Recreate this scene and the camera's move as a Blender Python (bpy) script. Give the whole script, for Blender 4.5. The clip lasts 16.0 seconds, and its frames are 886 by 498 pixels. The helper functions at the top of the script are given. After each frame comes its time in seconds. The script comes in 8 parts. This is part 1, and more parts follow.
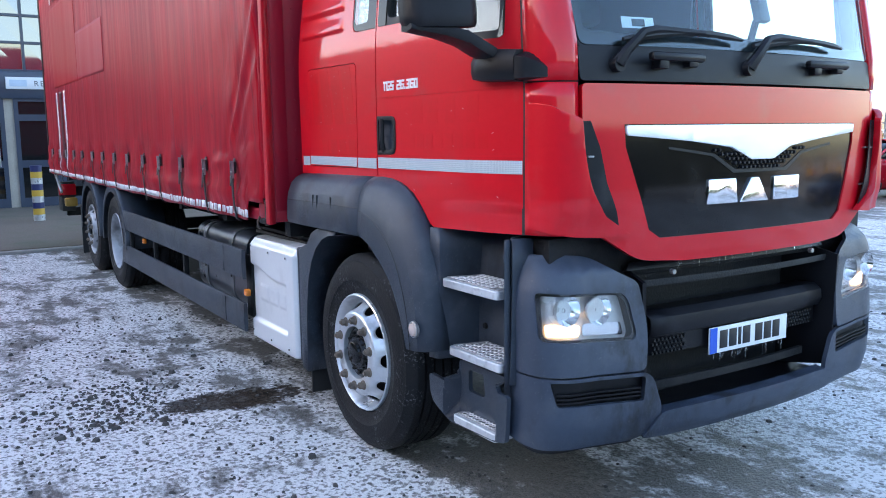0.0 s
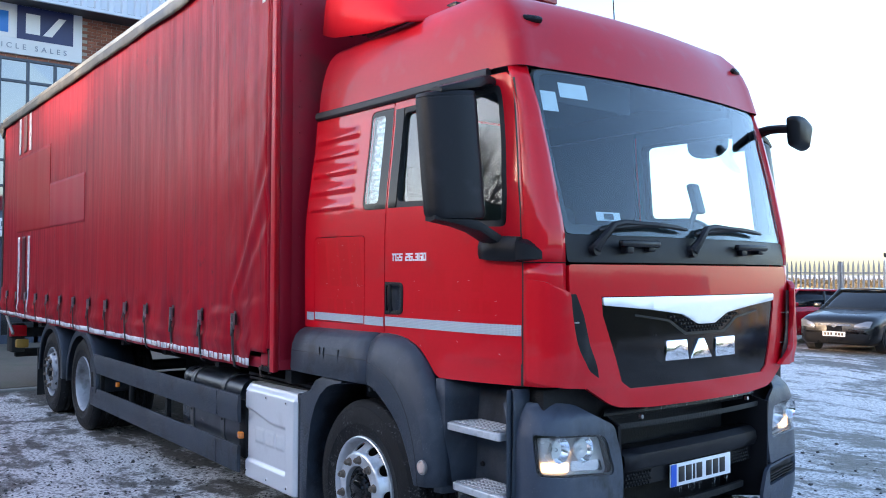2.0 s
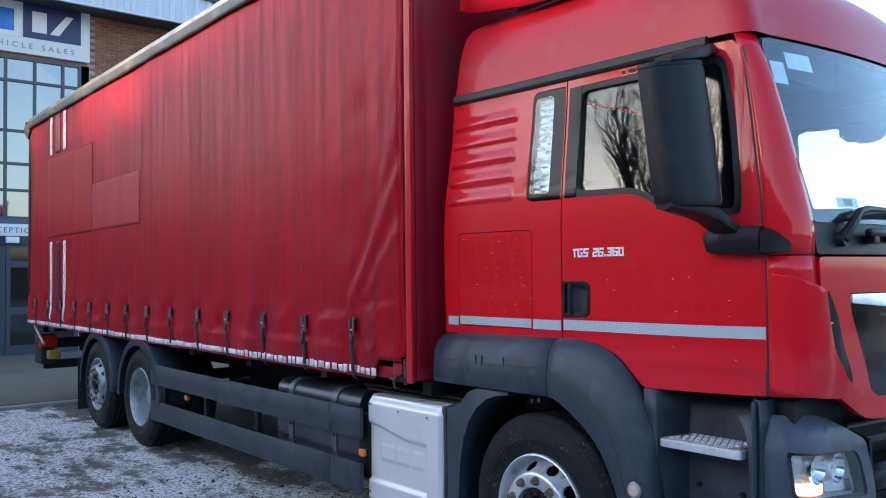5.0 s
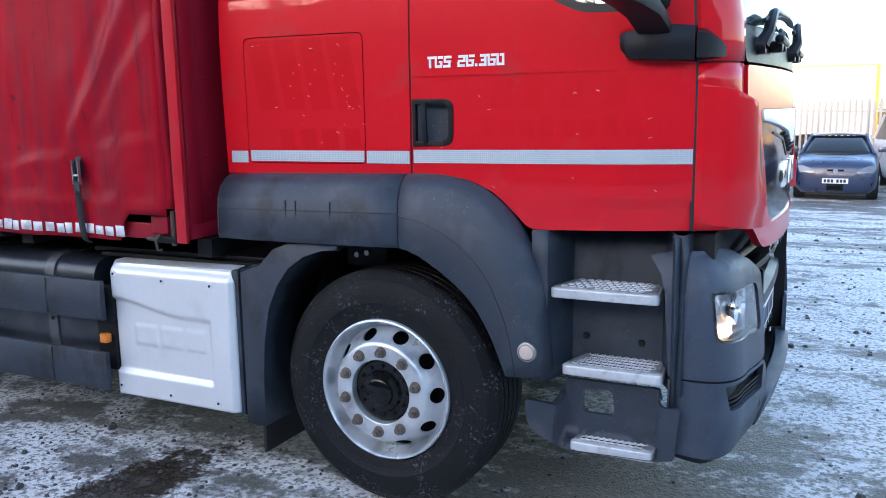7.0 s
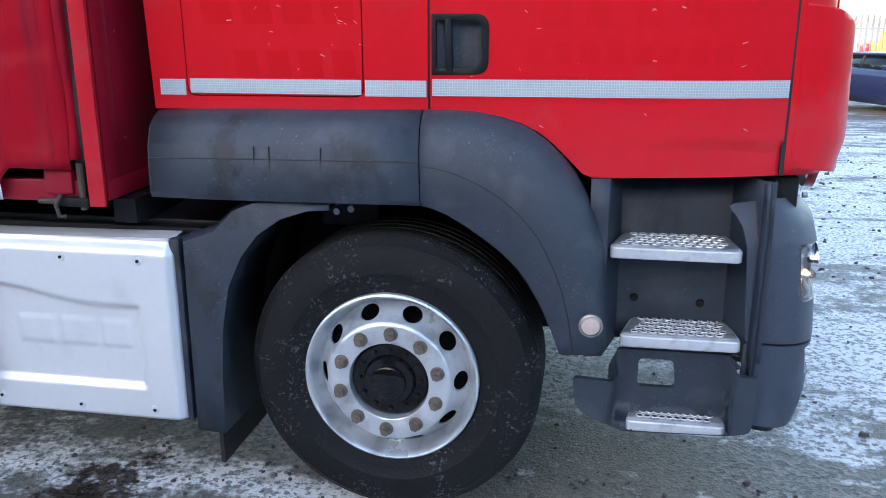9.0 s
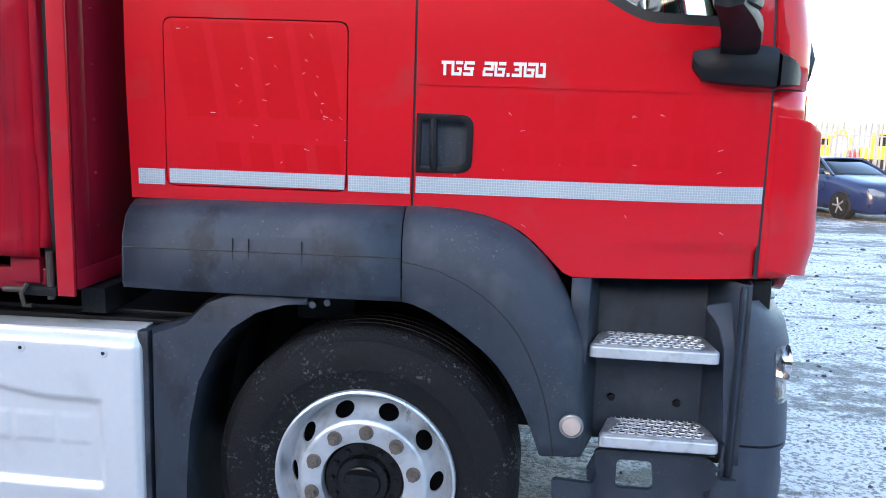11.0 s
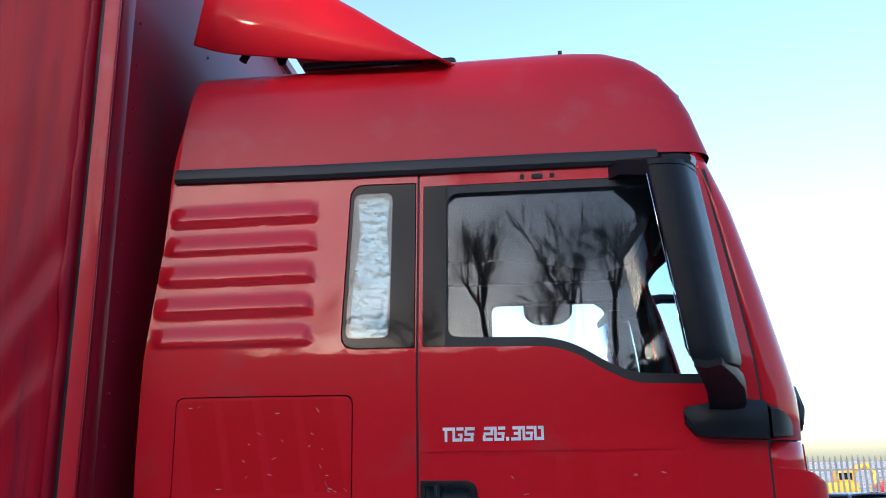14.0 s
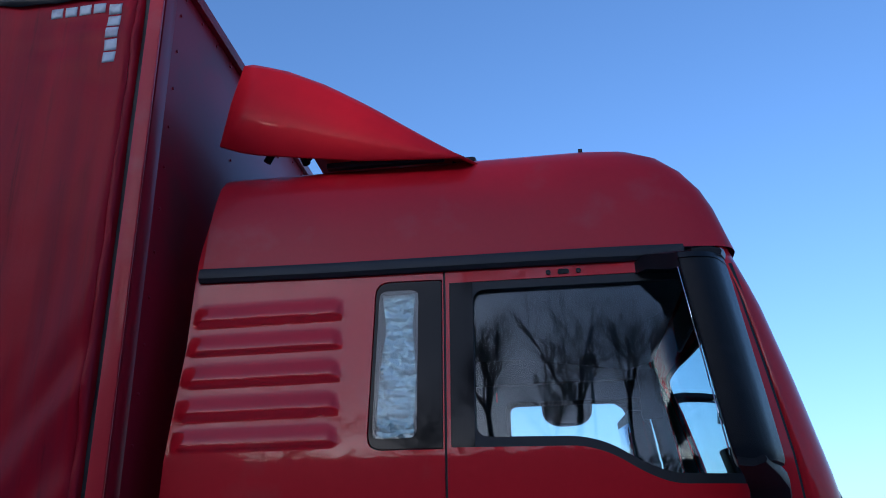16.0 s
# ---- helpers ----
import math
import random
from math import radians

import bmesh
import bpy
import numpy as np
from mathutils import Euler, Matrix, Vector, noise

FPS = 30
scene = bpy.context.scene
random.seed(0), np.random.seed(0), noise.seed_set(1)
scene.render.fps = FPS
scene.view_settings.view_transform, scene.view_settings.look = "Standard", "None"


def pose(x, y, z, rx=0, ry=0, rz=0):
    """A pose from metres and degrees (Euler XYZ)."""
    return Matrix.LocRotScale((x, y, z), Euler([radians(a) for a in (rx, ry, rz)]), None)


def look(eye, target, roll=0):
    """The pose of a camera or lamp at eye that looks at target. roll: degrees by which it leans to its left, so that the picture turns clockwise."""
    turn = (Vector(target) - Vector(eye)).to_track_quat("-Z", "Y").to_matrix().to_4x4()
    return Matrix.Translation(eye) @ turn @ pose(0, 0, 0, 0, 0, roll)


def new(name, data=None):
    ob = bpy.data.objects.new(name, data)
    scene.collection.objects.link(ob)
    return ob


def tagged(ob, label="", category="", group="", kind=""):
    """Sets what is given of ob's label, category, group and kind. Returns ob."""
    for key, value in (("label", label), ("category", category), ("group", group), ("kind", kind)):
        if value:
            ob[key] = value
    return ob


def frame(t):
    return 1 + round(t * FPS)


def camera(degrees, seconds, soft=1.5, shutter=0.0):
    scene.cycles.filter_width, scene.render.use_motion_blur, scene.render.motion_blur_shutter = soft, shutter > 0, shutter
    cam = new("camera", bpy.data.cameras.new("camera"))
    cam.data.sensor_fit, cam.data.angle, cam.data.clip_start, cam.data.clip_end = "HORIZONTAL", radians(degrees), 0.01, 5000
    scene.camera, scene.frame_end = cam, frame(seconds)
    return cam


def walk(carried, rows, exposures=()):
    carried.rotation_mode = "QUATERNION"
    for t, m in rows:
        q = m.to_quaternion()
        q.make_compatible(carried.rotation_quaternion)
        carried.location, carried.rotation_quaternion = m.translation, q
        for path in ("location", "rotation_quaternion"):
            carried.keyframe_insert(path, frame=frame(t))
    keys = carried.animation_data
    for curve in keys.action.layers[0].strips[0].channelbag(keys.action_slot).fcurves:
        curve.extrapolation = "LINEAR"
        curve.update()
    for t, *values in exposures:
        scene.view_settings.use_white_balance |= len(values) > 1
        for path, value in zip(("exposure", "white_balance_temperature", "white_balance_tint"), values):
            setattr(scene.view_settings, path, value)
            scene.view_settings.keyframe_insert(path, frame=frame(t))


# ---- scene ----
cam = camera(56.3, 16.0, soft=1.0)
PATH = [
    (0, (3.591, -1.849, 1.561), (1.917, -0.789, 1.284), -0.7),
    (0.5, (3.6, -2.147, 1.61), (2.006, -0.964, 1.372), -1.6),
    (1, (3.747, -2.331, 1.637), (2.182, -1.098, 1.46), -0.8),
    (1.5, (3.901, -2.441, 1.669), (2.321, -1.218, 1.594), 0.4),
    (2, (3.916, -2.555, 1.697), (2.337, -1.328, 1.753), 0.2),
    (2.5, (3.921, -2.692, 1.706), (2.346, -1.467, 1.844), -0.5),
    (3, (3.84, -2.763, 1.704), (2.255, -1.56, 1.901), -0.5),
    (3.5, (3.603, -2.832, 1.692), (1.987, -1.673, 1.908), -0.2),
    (3.7, (3.512, -2.866, 1.696), (1.882, -1.726, 1.907), 0.2),
    (5.8, (2.431, -3.079, 1.649), (1.122, -1.57, 1.56), -0.5),
    (6, (2.296, -3.075, 1.638), (1.09, -1.483, 1.524), -0.4),
    (6.5, (1.952, -2.951, 1.598), (0.948, -1.234, 1.389), -0.9),
    (7, (1.62, -2.829, 1.596), (0.75, -1.059, 1.268), -1.0),
    (7.5, (1.234, -2.75, 1.584), (0.535, -0.927, 1.147), -1.5),
    (8, (0.959, -2.556, 1.551), (0.373, -0.709, 1.057), -2.7),
    (8.2, (0.857, -2.512, 1.564), (0.329, -0.656, 1.041), -2.3),
    (10.3, (0.473, -2.492, 1.651), (0.271, -0.565, 1.154), 1.6),
    (10.5, (0.467, -2.49, 1.647), (0.268, -0.55, 1.2), 1.7),
    (11, (0.482, -2.499, 1.641), (0.262, -0.538, 1.32), 1.8),
    (11.5, (0.484, -2.51, 1.644), (0.253, -0.536, 1.424), 1.8),
    (12, (0.489, -2.52, 1.665), (0.255, -0.536, 1.558), 0.9),
    (12.5, (0.493, -2.535, 1.672), (0.263, -0.549, 1.717), 0.0),
    (13, (0.503, -2.558, 1.68), (0.274, -0.582, 1.894), -0.5),
    (13.5, (0.515, -2.566, 1.687), (0.28, -0.612, 2.043), -0.8),
    (14, (0.515, -2.578, 1.686), (0.273, -0.658, 2.192), -0.9),
    (14.5, (0.522, -2.591, 1.697), (0.268, -0.711, 2.33), -1.1),
    (15, (0.513, -2.604, 1.703), (0.251, -0.765, 2.444), -1.2),
    (15.5, (0.469, -2.599, 1.688), (0.211, -0.789, 2.497), -1.3),
    (16, (0.434, -2.564, 1.676), (0.2, -0.72, 2.416), -1.4),
]
EXPOSURES = [(0, 2.88, 6900, 18), (1.5, 2.7, 6800, 18), (2.5, 2.38, 6700, 17), (3, 2.15, 6600, 16), (3.5, 1.88, 6300, 14), (6, 2.75, 6900, 16), (7, 2.86, 6950, 16), (7.5, 2.9, 7000, 16), (8, 2.9, 7100, 16), (10.5, 3.1, 7150, 15), (12, 2.8, 6900, 16), (13, 2.45, 6600, 16), (14, 1.95, 6400, 15), (14.5, 1.5, 6500, 11), (15, 0.72, 5500, 9), (15.5, 0.6, 5050, 13), (16, 0.62, 5050, 16)]
walk(cam, [(t, look(eye, target, roll)) for t, eye, target, roll in PATH], EXPOSURES)

# ---- light ----
world = bpy.data.worlds.new("world")
scene.world = world
world.use_nodes = True
wn, wl = world.node_tree.nodes, world.node_tree.links
sky = wn.new("ShaderNodeTexSky")
sky.sky_type = "NISHITA"
sky.sun_disc = False
sky.sun_elevation, sky.sun_rotation = radians(11.5), radians(202)
sky.altitude, sky.air_density, sky.dust_density, sky.ozone_density = 50, 1.0, 1.8, 2.4
wl.new(sky.outputs[0], wn["Background"].inputs[0])
wn["Background"].inputs[1].default_value = 0.15
sun = new("sun", bpy.data.lights.new("sun", "SUN"))
sun.data.energy, sun.data.angle, sun.data.color = 1.9, radians(1.5), (1.0, 0.76, 0.50)
SUN_WAY = Vector((math.sin(radians(202)), math.cos(radians(202)), math.tan(radians(11.5))))
sun.matrix_world = look(SUN_WAY * 60, (0, 0, 0))


# ---- materials ----
def mat(name, col, rough=0.5, metal=0.0, vary=0.15, vscale=3.0, fine=40.0, fvary=0.1, bump=0.0, bscale=60.0,
        coat=0.0, trans=0.0, emit=None, stretch=(1, 1, 1), dirt=None, dirt_amt=0.0, dscale=2.0, rvary=0.1, spec=0.5, ior=1.5, seam=False):
    """A surface of one base colour with variation at two scales, an optional dirt layer and fine relief."""
    m = bpy.data.materials.new(name)
    m.use_nodes = True
    n, l = m.node_tree.nodes, m.node_tree.links
    b = n["Principled BSDF"]
    tc = n.new("ShaderNodeTexCoord")
    mp = n.new("ShaderNodeMapping")
    mp.inputs["Scale"].default_value = stretch
    l.new(tc.outputs["Object"], mp.inputs[0])

    def nz(scale, detail=4):
        q = n.new("ShaderNodeTexNoise")
        q.inputs["Scale"].default_value, q.inputs["Detail"].default_value = scale, detail
        l.new(mp.outputs[0], q.inputs["Vector"])
        return q

    def mth(op, a, bb):
        q = n.new("ShaderNodeMath")
        q.operation = op
        for i, v in enumerate((a, bb)):
            if isinstance(v, (int, float)):
                q.inputs[i].default_value = v
            else:
                l.new(v, q.inputs[i])
        return q.outputs[0]

    big, small = nz(vscale), nz(fine, 6)
    f = mth("ADD", mth("MULTIPLY", mth("SUBTRACT", big.outputs[0], 0.5), 2 * vary), mth("MULTIPLY", mth("SUBTRACT", small.outputs[0], 0.5), 2 * fvary))
    f = mth("ADD", f, 1.0)
    if seam:
        oi = n.new("ShaderNodeObjectInfo")
        f = mth("MULTIPLY", f, mth("ADD", mth("MULTIPLY", oi.outputs["Random"], 0.5), 0.72))
    hs = n.new("ShaderNodeVectorMath")
    hs.operation = "SCALE"
    hs.inputs[0].default_value = col[:3]
    l.new(f, hs.inputs["Scale"])
    out = hs.outputs[0]
    if dirt:
        dn = nz(dscale, 8)
        ramp = n.new("ShaderNodeMapRange")
        ramp.inputs[1].default_value, ramp.inputs[2].default_value = 0.62 - 0.3 * dirt_amt, 0.78 - 0.25 * dirt_amt
        l.new(dn.outputs[0], ramp.inputs[0])
        mix = n.new("ShaderNodeMix")
        mix.data_type = "RGBA"
        l.new(mth("MULTIPLY", ramp.outputs[0], min(1.0, dirt_amt + 0.25)), mix.inputs[0])
        l.new(out, mix.inputs[6])
        mix.inputs[7].default_value = (*dirt, 1)
        out = mix.outputs[2]
    l.new(out, b.inputs["Base Color"])
    l.new(mth("ADD", mth("MULTIPLY", mth("SUBTRACT", big.outputs[0], 0.5), 2 * rvary), rough), b.inputs["Roughness"])
    b.inputs["Metallic"].default_value = metal
    b.inputs["Coat Weight"].default_value = coat
    b.inputs["Coat Roughness"].default_value = 0.035
    b.inputs["Transmission Weight"].default_value = trans
    b.inputs["IOR"].default_value = ior
    b.inputs["Specular IOR Level"].default_value = spec
    if emit:
        b.inputs["Emission Color"].default_value = (*emit[:3], 1)
        b.inputs["Emission Strength"].default_value = emit[3]
    if bump:
        bp = n.new("ShaderNodeBump")
        bp.inputs["Strength"].default_value, bp.inputs["Distance"].default_value = bump, 0.01
        q = nz(bscale, 6)
        l.new(q.outputs[0], bp.inputs["Height"])
        l.new(bp.outputs[0], b.inputs["Normal"])
    return m


def flecks(m, col, scale, patch, lo=0.52, hi=0.60, plo=0.42, phi=0.62, amount=0.8, stretch=(1, 1, 1), rough=None):
    """Lay small spots of another colour over a material, gathered in larger patches."""
    n, l = m.node_tree.nodes, m.node_tree.links
    b = n["Principled BSDF"]
    src = b.inputs["Base Color"].links[0].from_socket
    tc, mp = n.new("ShaderNodeTexCoord"), n.new("ShaderNodeMapping")
    mp.inputs["Scale"].default_value = stretch
    mp.inputs["Location"].default_value = (3.1, 1.7, 0.4)
    l.new(tc.outputs["Object"], mp.inputs[0])
    fac = None
    for s_, d, p, q in ((scale, 6, lo, hi), (patch, 4, plo, phi)):
        t = n.new("ShaderNodeTexNoise")
        t.inputs["Scale"].default_value, t.inputs["Detail"].default_value, t.inputs["Roughness"].default_value = s_, d, 0.62
        l.new(mp.outputs[0], t.inputs["Vector"])
        r = n.new("ShaderNodeMapRange")
        r.inputs[1].default_value, r.inputs[2].default_value = p, q
        l.new(t.outputs[0], r.inputs[0])
        k = n.new("ShaderNodeMath")
        k.operation = "MULTIPLY"
        l.new(r.outputs[0], k.inputs[0])
        if fac:
            l.new(fac, k.inputs[1])
        else:
            k.inputs[1].default_value = amount
        fac = k.outputs[0]
    mix = n.new("ShaderNodeMix")
    mix.data_type = "RGBA"
    l.new(fac, mix.inputs[0])
    l.new(src, mix.inputs[6])
    mix.inputs[7].default_value = (*col, 1)
    l.new(mix.outputs[2], b.inputs["Base Color"])
    return m


def glass(name, tint, rough=0.0, ior=1.45):
    """Clear flat pane with a real surface reflection."""
    m = bpy.data.materials.new(name)
    m.use_nodes = True
    b = m.node_tree.nodes["Principled BSDF"]
    b.inputs["Base Color"].default_value = (*tint, 1)
    b.inputs["Roughness"].default_value = rough
    b.inputs["Transmission Weight"].default_value = 1.0
    b.inputs["IOR"].default_value = ior
    return m


M_RED = mat("red_paint", (0.61, 0.004, 0.013), 0.42, spec=0.15, vary=0.08, vscale=1.5, fvary=0.05, coat=0.65, dirt=(0.42, 0.05, 0.05), dirt_amt=0.12, dscale=5, rvary=0.08)
M_RED_FRESH = mat("unfaded_red_paint", (0.565, 0.003, 0.009), 0.36, spec=0.15, vary=0.06, vscale=1.5, fvary=0.05, coat=0.65, rvary=0.05)
M_RED_GHOST = mat("lettering_ghost_paint", (0.592, 0.0035, 0.011), 0.40, spec=0.15, vary=0.08, vscale=1.5, fvary=0.05, coat=0.65, rvary=0.06)
M_RED_ROOF = mat("faded_red_paint", (0.48, 0.007, 0.018), 0.40, spec=0.25, vary=0.1, vscale=2.0, fvary=0.05, coat=0.18, dirt=(0.4, 0.06, 0.07), dirt_amt=0.2, dscale=6)
M_RED_GRP = mat("red_glassfibre", (0.52, 0.006, 0.016), 0.6, spec=0.12, vary=0.06, vscale=2.0, fvary=0.04, coat=0.1)
M_BULK = mat("red_bulkhead_paint", (0.30, 0.008, 0.022), 0.38, spec=0.3, vary=0.12, vscale=1.2, fvary=0.06, coat=0.06, dirt=(0.1, 0.03, 0.03), dirt_amt=0.25, dscale=3)
M_PLASTIC = mat("grey_plastic", (0.027, 0.037, 0.053), 0.40, spec=0.45, vary=0.3, vscale=4, fvary=0.15, bump=0.25, bscale=500, dirt=(0.072, 0.078, 0.09), dirt_amt=0.24, dscale=9)
# lighter copy of the grey plastic: the bumper's stronger light put into its colour
M_PLASTIC_LIT = mat("blue_grey_plastic_lit", (0.038, 0.052, 0.078), 0.36, spec=0.5, vary=0.3, vscale=3, fvary=0.15, bump=0.25, bscale=500, dirt=(0.085, 0.095, 0.115), dirt_amt=0.26, dscale=6)
for m_ in (M_PLASTIC, M_PLASTIC_LIT):
    flecks(m_, (0.007, 0.008, 0.011), 8, 2.5, 0.48, 0.60, 0.42, 0.58, 0.8, (1, 1, 0.6))
    flecks(m_, (0.16, 0.17, 0.18), 120, 5.0, 0.62, 0.66, 0.45, 0.60, 0.6)
flecks(M_PLASTIC_LIT, (0.010, 0.012, 0.016), 26, 3.0, 0.56, 0.64, 0.50, 0.64, 0.8, (1, 1, 0.35))
M_BLACK = mat("black_plastic", (0.007, 0.007, 0.009), 0.38, spec=0.24, vary=0.25, vscale=5, fvary=0.15, bump=0.15, bscale=400, dirt=(0.03, 0.03, 0.035), dirt_amt=0.15, dscale=8)
M_GLOSSBLACK = mat("gloss_black", (0.006, 0.006, 0.0065), 0.09, spec=0.32, vary=0.2, vscale=4, fvary=0.1, dirt=(0.035, 0.032, 0.03), dirt_amt=0.2, dscale=5, rvary=0.03)
M_DARKPANE = mat("black_pane", (0.005, 0.005, 0.006), 0.05, spec=0.16, vary=0.1, fvary=0.05, rvary=0.02)
M_CHASSIS = mat("chassis_black", (0.008, 0.008, 0.009), 0.6, spec=0.25, vary=0.4, vscale=3, fvary=0.3, dirt=(0.030, 0.027, 0.024), dirt_amt=0.3, dscale=5, bump=0.3, bscale=90)
M_RUBBER = flecks(mat("tyre_rubber", (0.008, 0.008, 0.009), 0.6, spec=0.22, vary=0.3, vscale=4, fvary=0.3, fine=70, bump=0.4, bscale=120), (0.26, 0.27, 0.28), 80, 6, 0.55, 0.62, 0.50, 0.62, 0.4)
M_SEAL = mat("black_rubber", (0.012, 0.012, 0.013), 0.55, vary=0.2, fvary=0.1)
M_ALU = mat("silver_wheel", (0.61, 0.63, 0.65), 0.30, metal=0.58, vary=0.14, vscale=6, fvary=0.12, dirt=(0.16, 0.15, 0.14), dirt_amt=0.32, dscale=9)
M_ALU_DIRTY = mat("road_stained_wheel", (0.36, 0.37, 0.39), 0.45, metal=0.35, vary=0.2, vscale=6, fvary=0.15, dirt=(0.07, 0.065, 0.06), dirt_amt=0.45, dscale=7)
M_STEEL = mat("worn_steel", (0.36, 0.36, 0.36), 0.42, metal=0.85, vary=0.2, vscale=8, fvary=0.2, dirt=(0.1, 0.09, 0.08), dirt_amt=0.3, dscale=16, bump=0.2, bscale=150)
M_NUT = mat("rusty_nut", (0.20, 0.16, 0.13), 0.55, metal=0.6, vary=0.3, vscale=20, fvary=0.25)
M_CHROME = mat("chrome", (0.84, 0.85, 0.87), 0.13, metal=1.0, vary=0.05, fvary=0.03, rvary=0.04)
M_BADGE = mat("bright_badge", (0.86, 0.86, 0.87), 0.35, metal=0.35, vary=0.05, fvary=0.03)
M_BOX = mat("silver_cover_paint", (0.72, 0.725, 0.735), 0.34, metal=0.3, vary=0.06, vscale=2, fvary=0.04, coat=0.3, dirt=(0.5, 0.5, 0.5), dirt_amt=0.05, dscale=7)
M_TAPE = mat("reflective_tape", (0.33, 0.39, 0.42), 0.35, vary=0.06, vscale=5, fvary=0.22, fine=150, bump=0.3, bscale=260, dirt=(0.36, 0.33, 0.31), dirt_amt=0.12, dscale=8)
n_, l_ = M_TAPE.node_tree.nodes, M_TAPE.node_tree.links
cells = n_.new("ShaderNodeTexVoronoi")
cells.feature = "DISTANCE_TO_EDGE"
cells.inputs["Scale"].default_value, cells.inputs["Randomness"].default_value = 130, 0.15
cells.voronoi_dimensions = "2D"
axes_, flat_ = n_.new("ShaderNodeSeparateXYZ"), n_.new("ShaderNodeCombineXYZ")
l_.new(n_.new("ShaderNodeTexCoord").outputs["Object"], axes_.inputs[0])
l_.new(axes_.outputs[0], flat_.inputs[0])
l_.new(axes_.outputs[2], flat_.inputs[1])
l_.new(flat_.outputs[0], cells.inputs["Vector"])
wall_ = n_.new("ShaderNodeMapRange")
wall_.inputs[1].default_value, wall_.inputs[2].default_value = 0.04, 0.16
l_.new(cells.outputs["Distance"], wall_.inputs[0])
tone = n_.new("ShaderNodeMix")
tone.data_type = "RGBA"
l_.new(wall_.outputs[0], tone.inputs[0])
tone.inputs[6].default_value = (0.52, 0.56, 0.58, 1)
l_.new(n_["Principled BSDF"].inputs["Base Color"].links[0].from_socket, tone.inputs[7])
l_.new(tone.outputs[2], n_["Principled BSDF"].inputs["Base Color"])
M_WHITE = mat("white_paint", (0.78, 0.78, 0.78), 0.4, vary=0.06, fvary=0.05, dirt=(0.5, 0.5, 0.5), dirt_amt=0.15)
M_WHITETAPE = mat("worn_white_tape", (0.66, 0.66, 0.67), 0.5, vary=0.15, vscale=6, fvary=0.2, dirt=(0.22, 0.08, 0.09), dirt_amt=0.35, dscale=14)
M_PLATE = mat("white_plate", (0.82, 0.83, 0.85), 0.3, vary=0.04, fvary=0.03)
M_INK = mat("black_ink", (0.012, 0.012, 0.013), 0.4, vary=0.1, fvary=0.1)
M_BLUEINK = mat("blue_ink", (0.01, 0.10, 0.55), 0.35, vary=0.08, fvary=0.05)
M_AMBER = mat("amber_lens", (0.75, 0.20, 0.02), 0.2, vary=0.1, fvary=0.05, coat=0.5)
M_REDLENS = mat("red_lens", (0.6, 0.01, 0.02), 0.2, vary=0.1, fvary=0.05, coat=0.5)
M_FOIL = mat("silver_foil", (0.62, 0.78, 0.79), 0.22, metal=0.7, vary=0.2, vscale=8, fvary=0.1, bump=1.0, bscale=26, stretch=(1, 1, 2.2))
M_FABRIC = mat("grey_fabric", (0.045, 0.05, 0.055), 0.85, vary=0.2, fvary=0.2, bump=0.4, bscale=300)
M_TRIM = mat("grey_cab_trim", (0.038, 0.046, 0.060), 0.6, vary=0.12, fvary=0.1, bump=0.2, bscale=250)
M_GLASS = glass("window_glass", (0.82, 0.90, 0.90))
M_SCREEN = glass("windscreen_glass", (0.74, 0.90, 0.94), 0.0, 1.43)
M_LENS = glass("lamp_lens", (0.97, 0.98, 0.98), 0.03)
M_MIRROR = mat("mirror_silver", (0.85, 0.86, 0.87), 0.02, metal=1.0, vary=0.01, fvary=0.01, rvary=0.0)
M_HAZE = glass("hazy_lens", (0.96, 0.98, 0.98), 0.07)
M_LAMP = mat("lamp_reflector", (0.80, 0.81, 0.80), 0.25, metal=0.35, vary=0.05, fvary=0.05)
M_GLOW = mat("lit_bulb", (1.0, 0.85, 0.6), 0.4, emit=(1.0, 0.62, 0.30, 0.9))
M_ICE = glass("ice", (0.93, 0.96, 0.98), 0.12)
M_STEPLIP = mat("worn_bright_alloy", (0.62, 0.63, 0.64), 0.4, metal=0.5, vary=0.15, vscale=8, fvary=0.15, dirt=(0.2, 0.2, 0.2), dirt_amt=0.2, dscale=25)
M_TREADTOP = mat("worn_tread_plate", (0.34, 0.345, 0.35), 0.42, metal=0.5, vary=0.2, vscale=12, fvary=0.2, dirt=(0.06, 0.06, 0.06), dirt_amt=0.4, dscale=25)


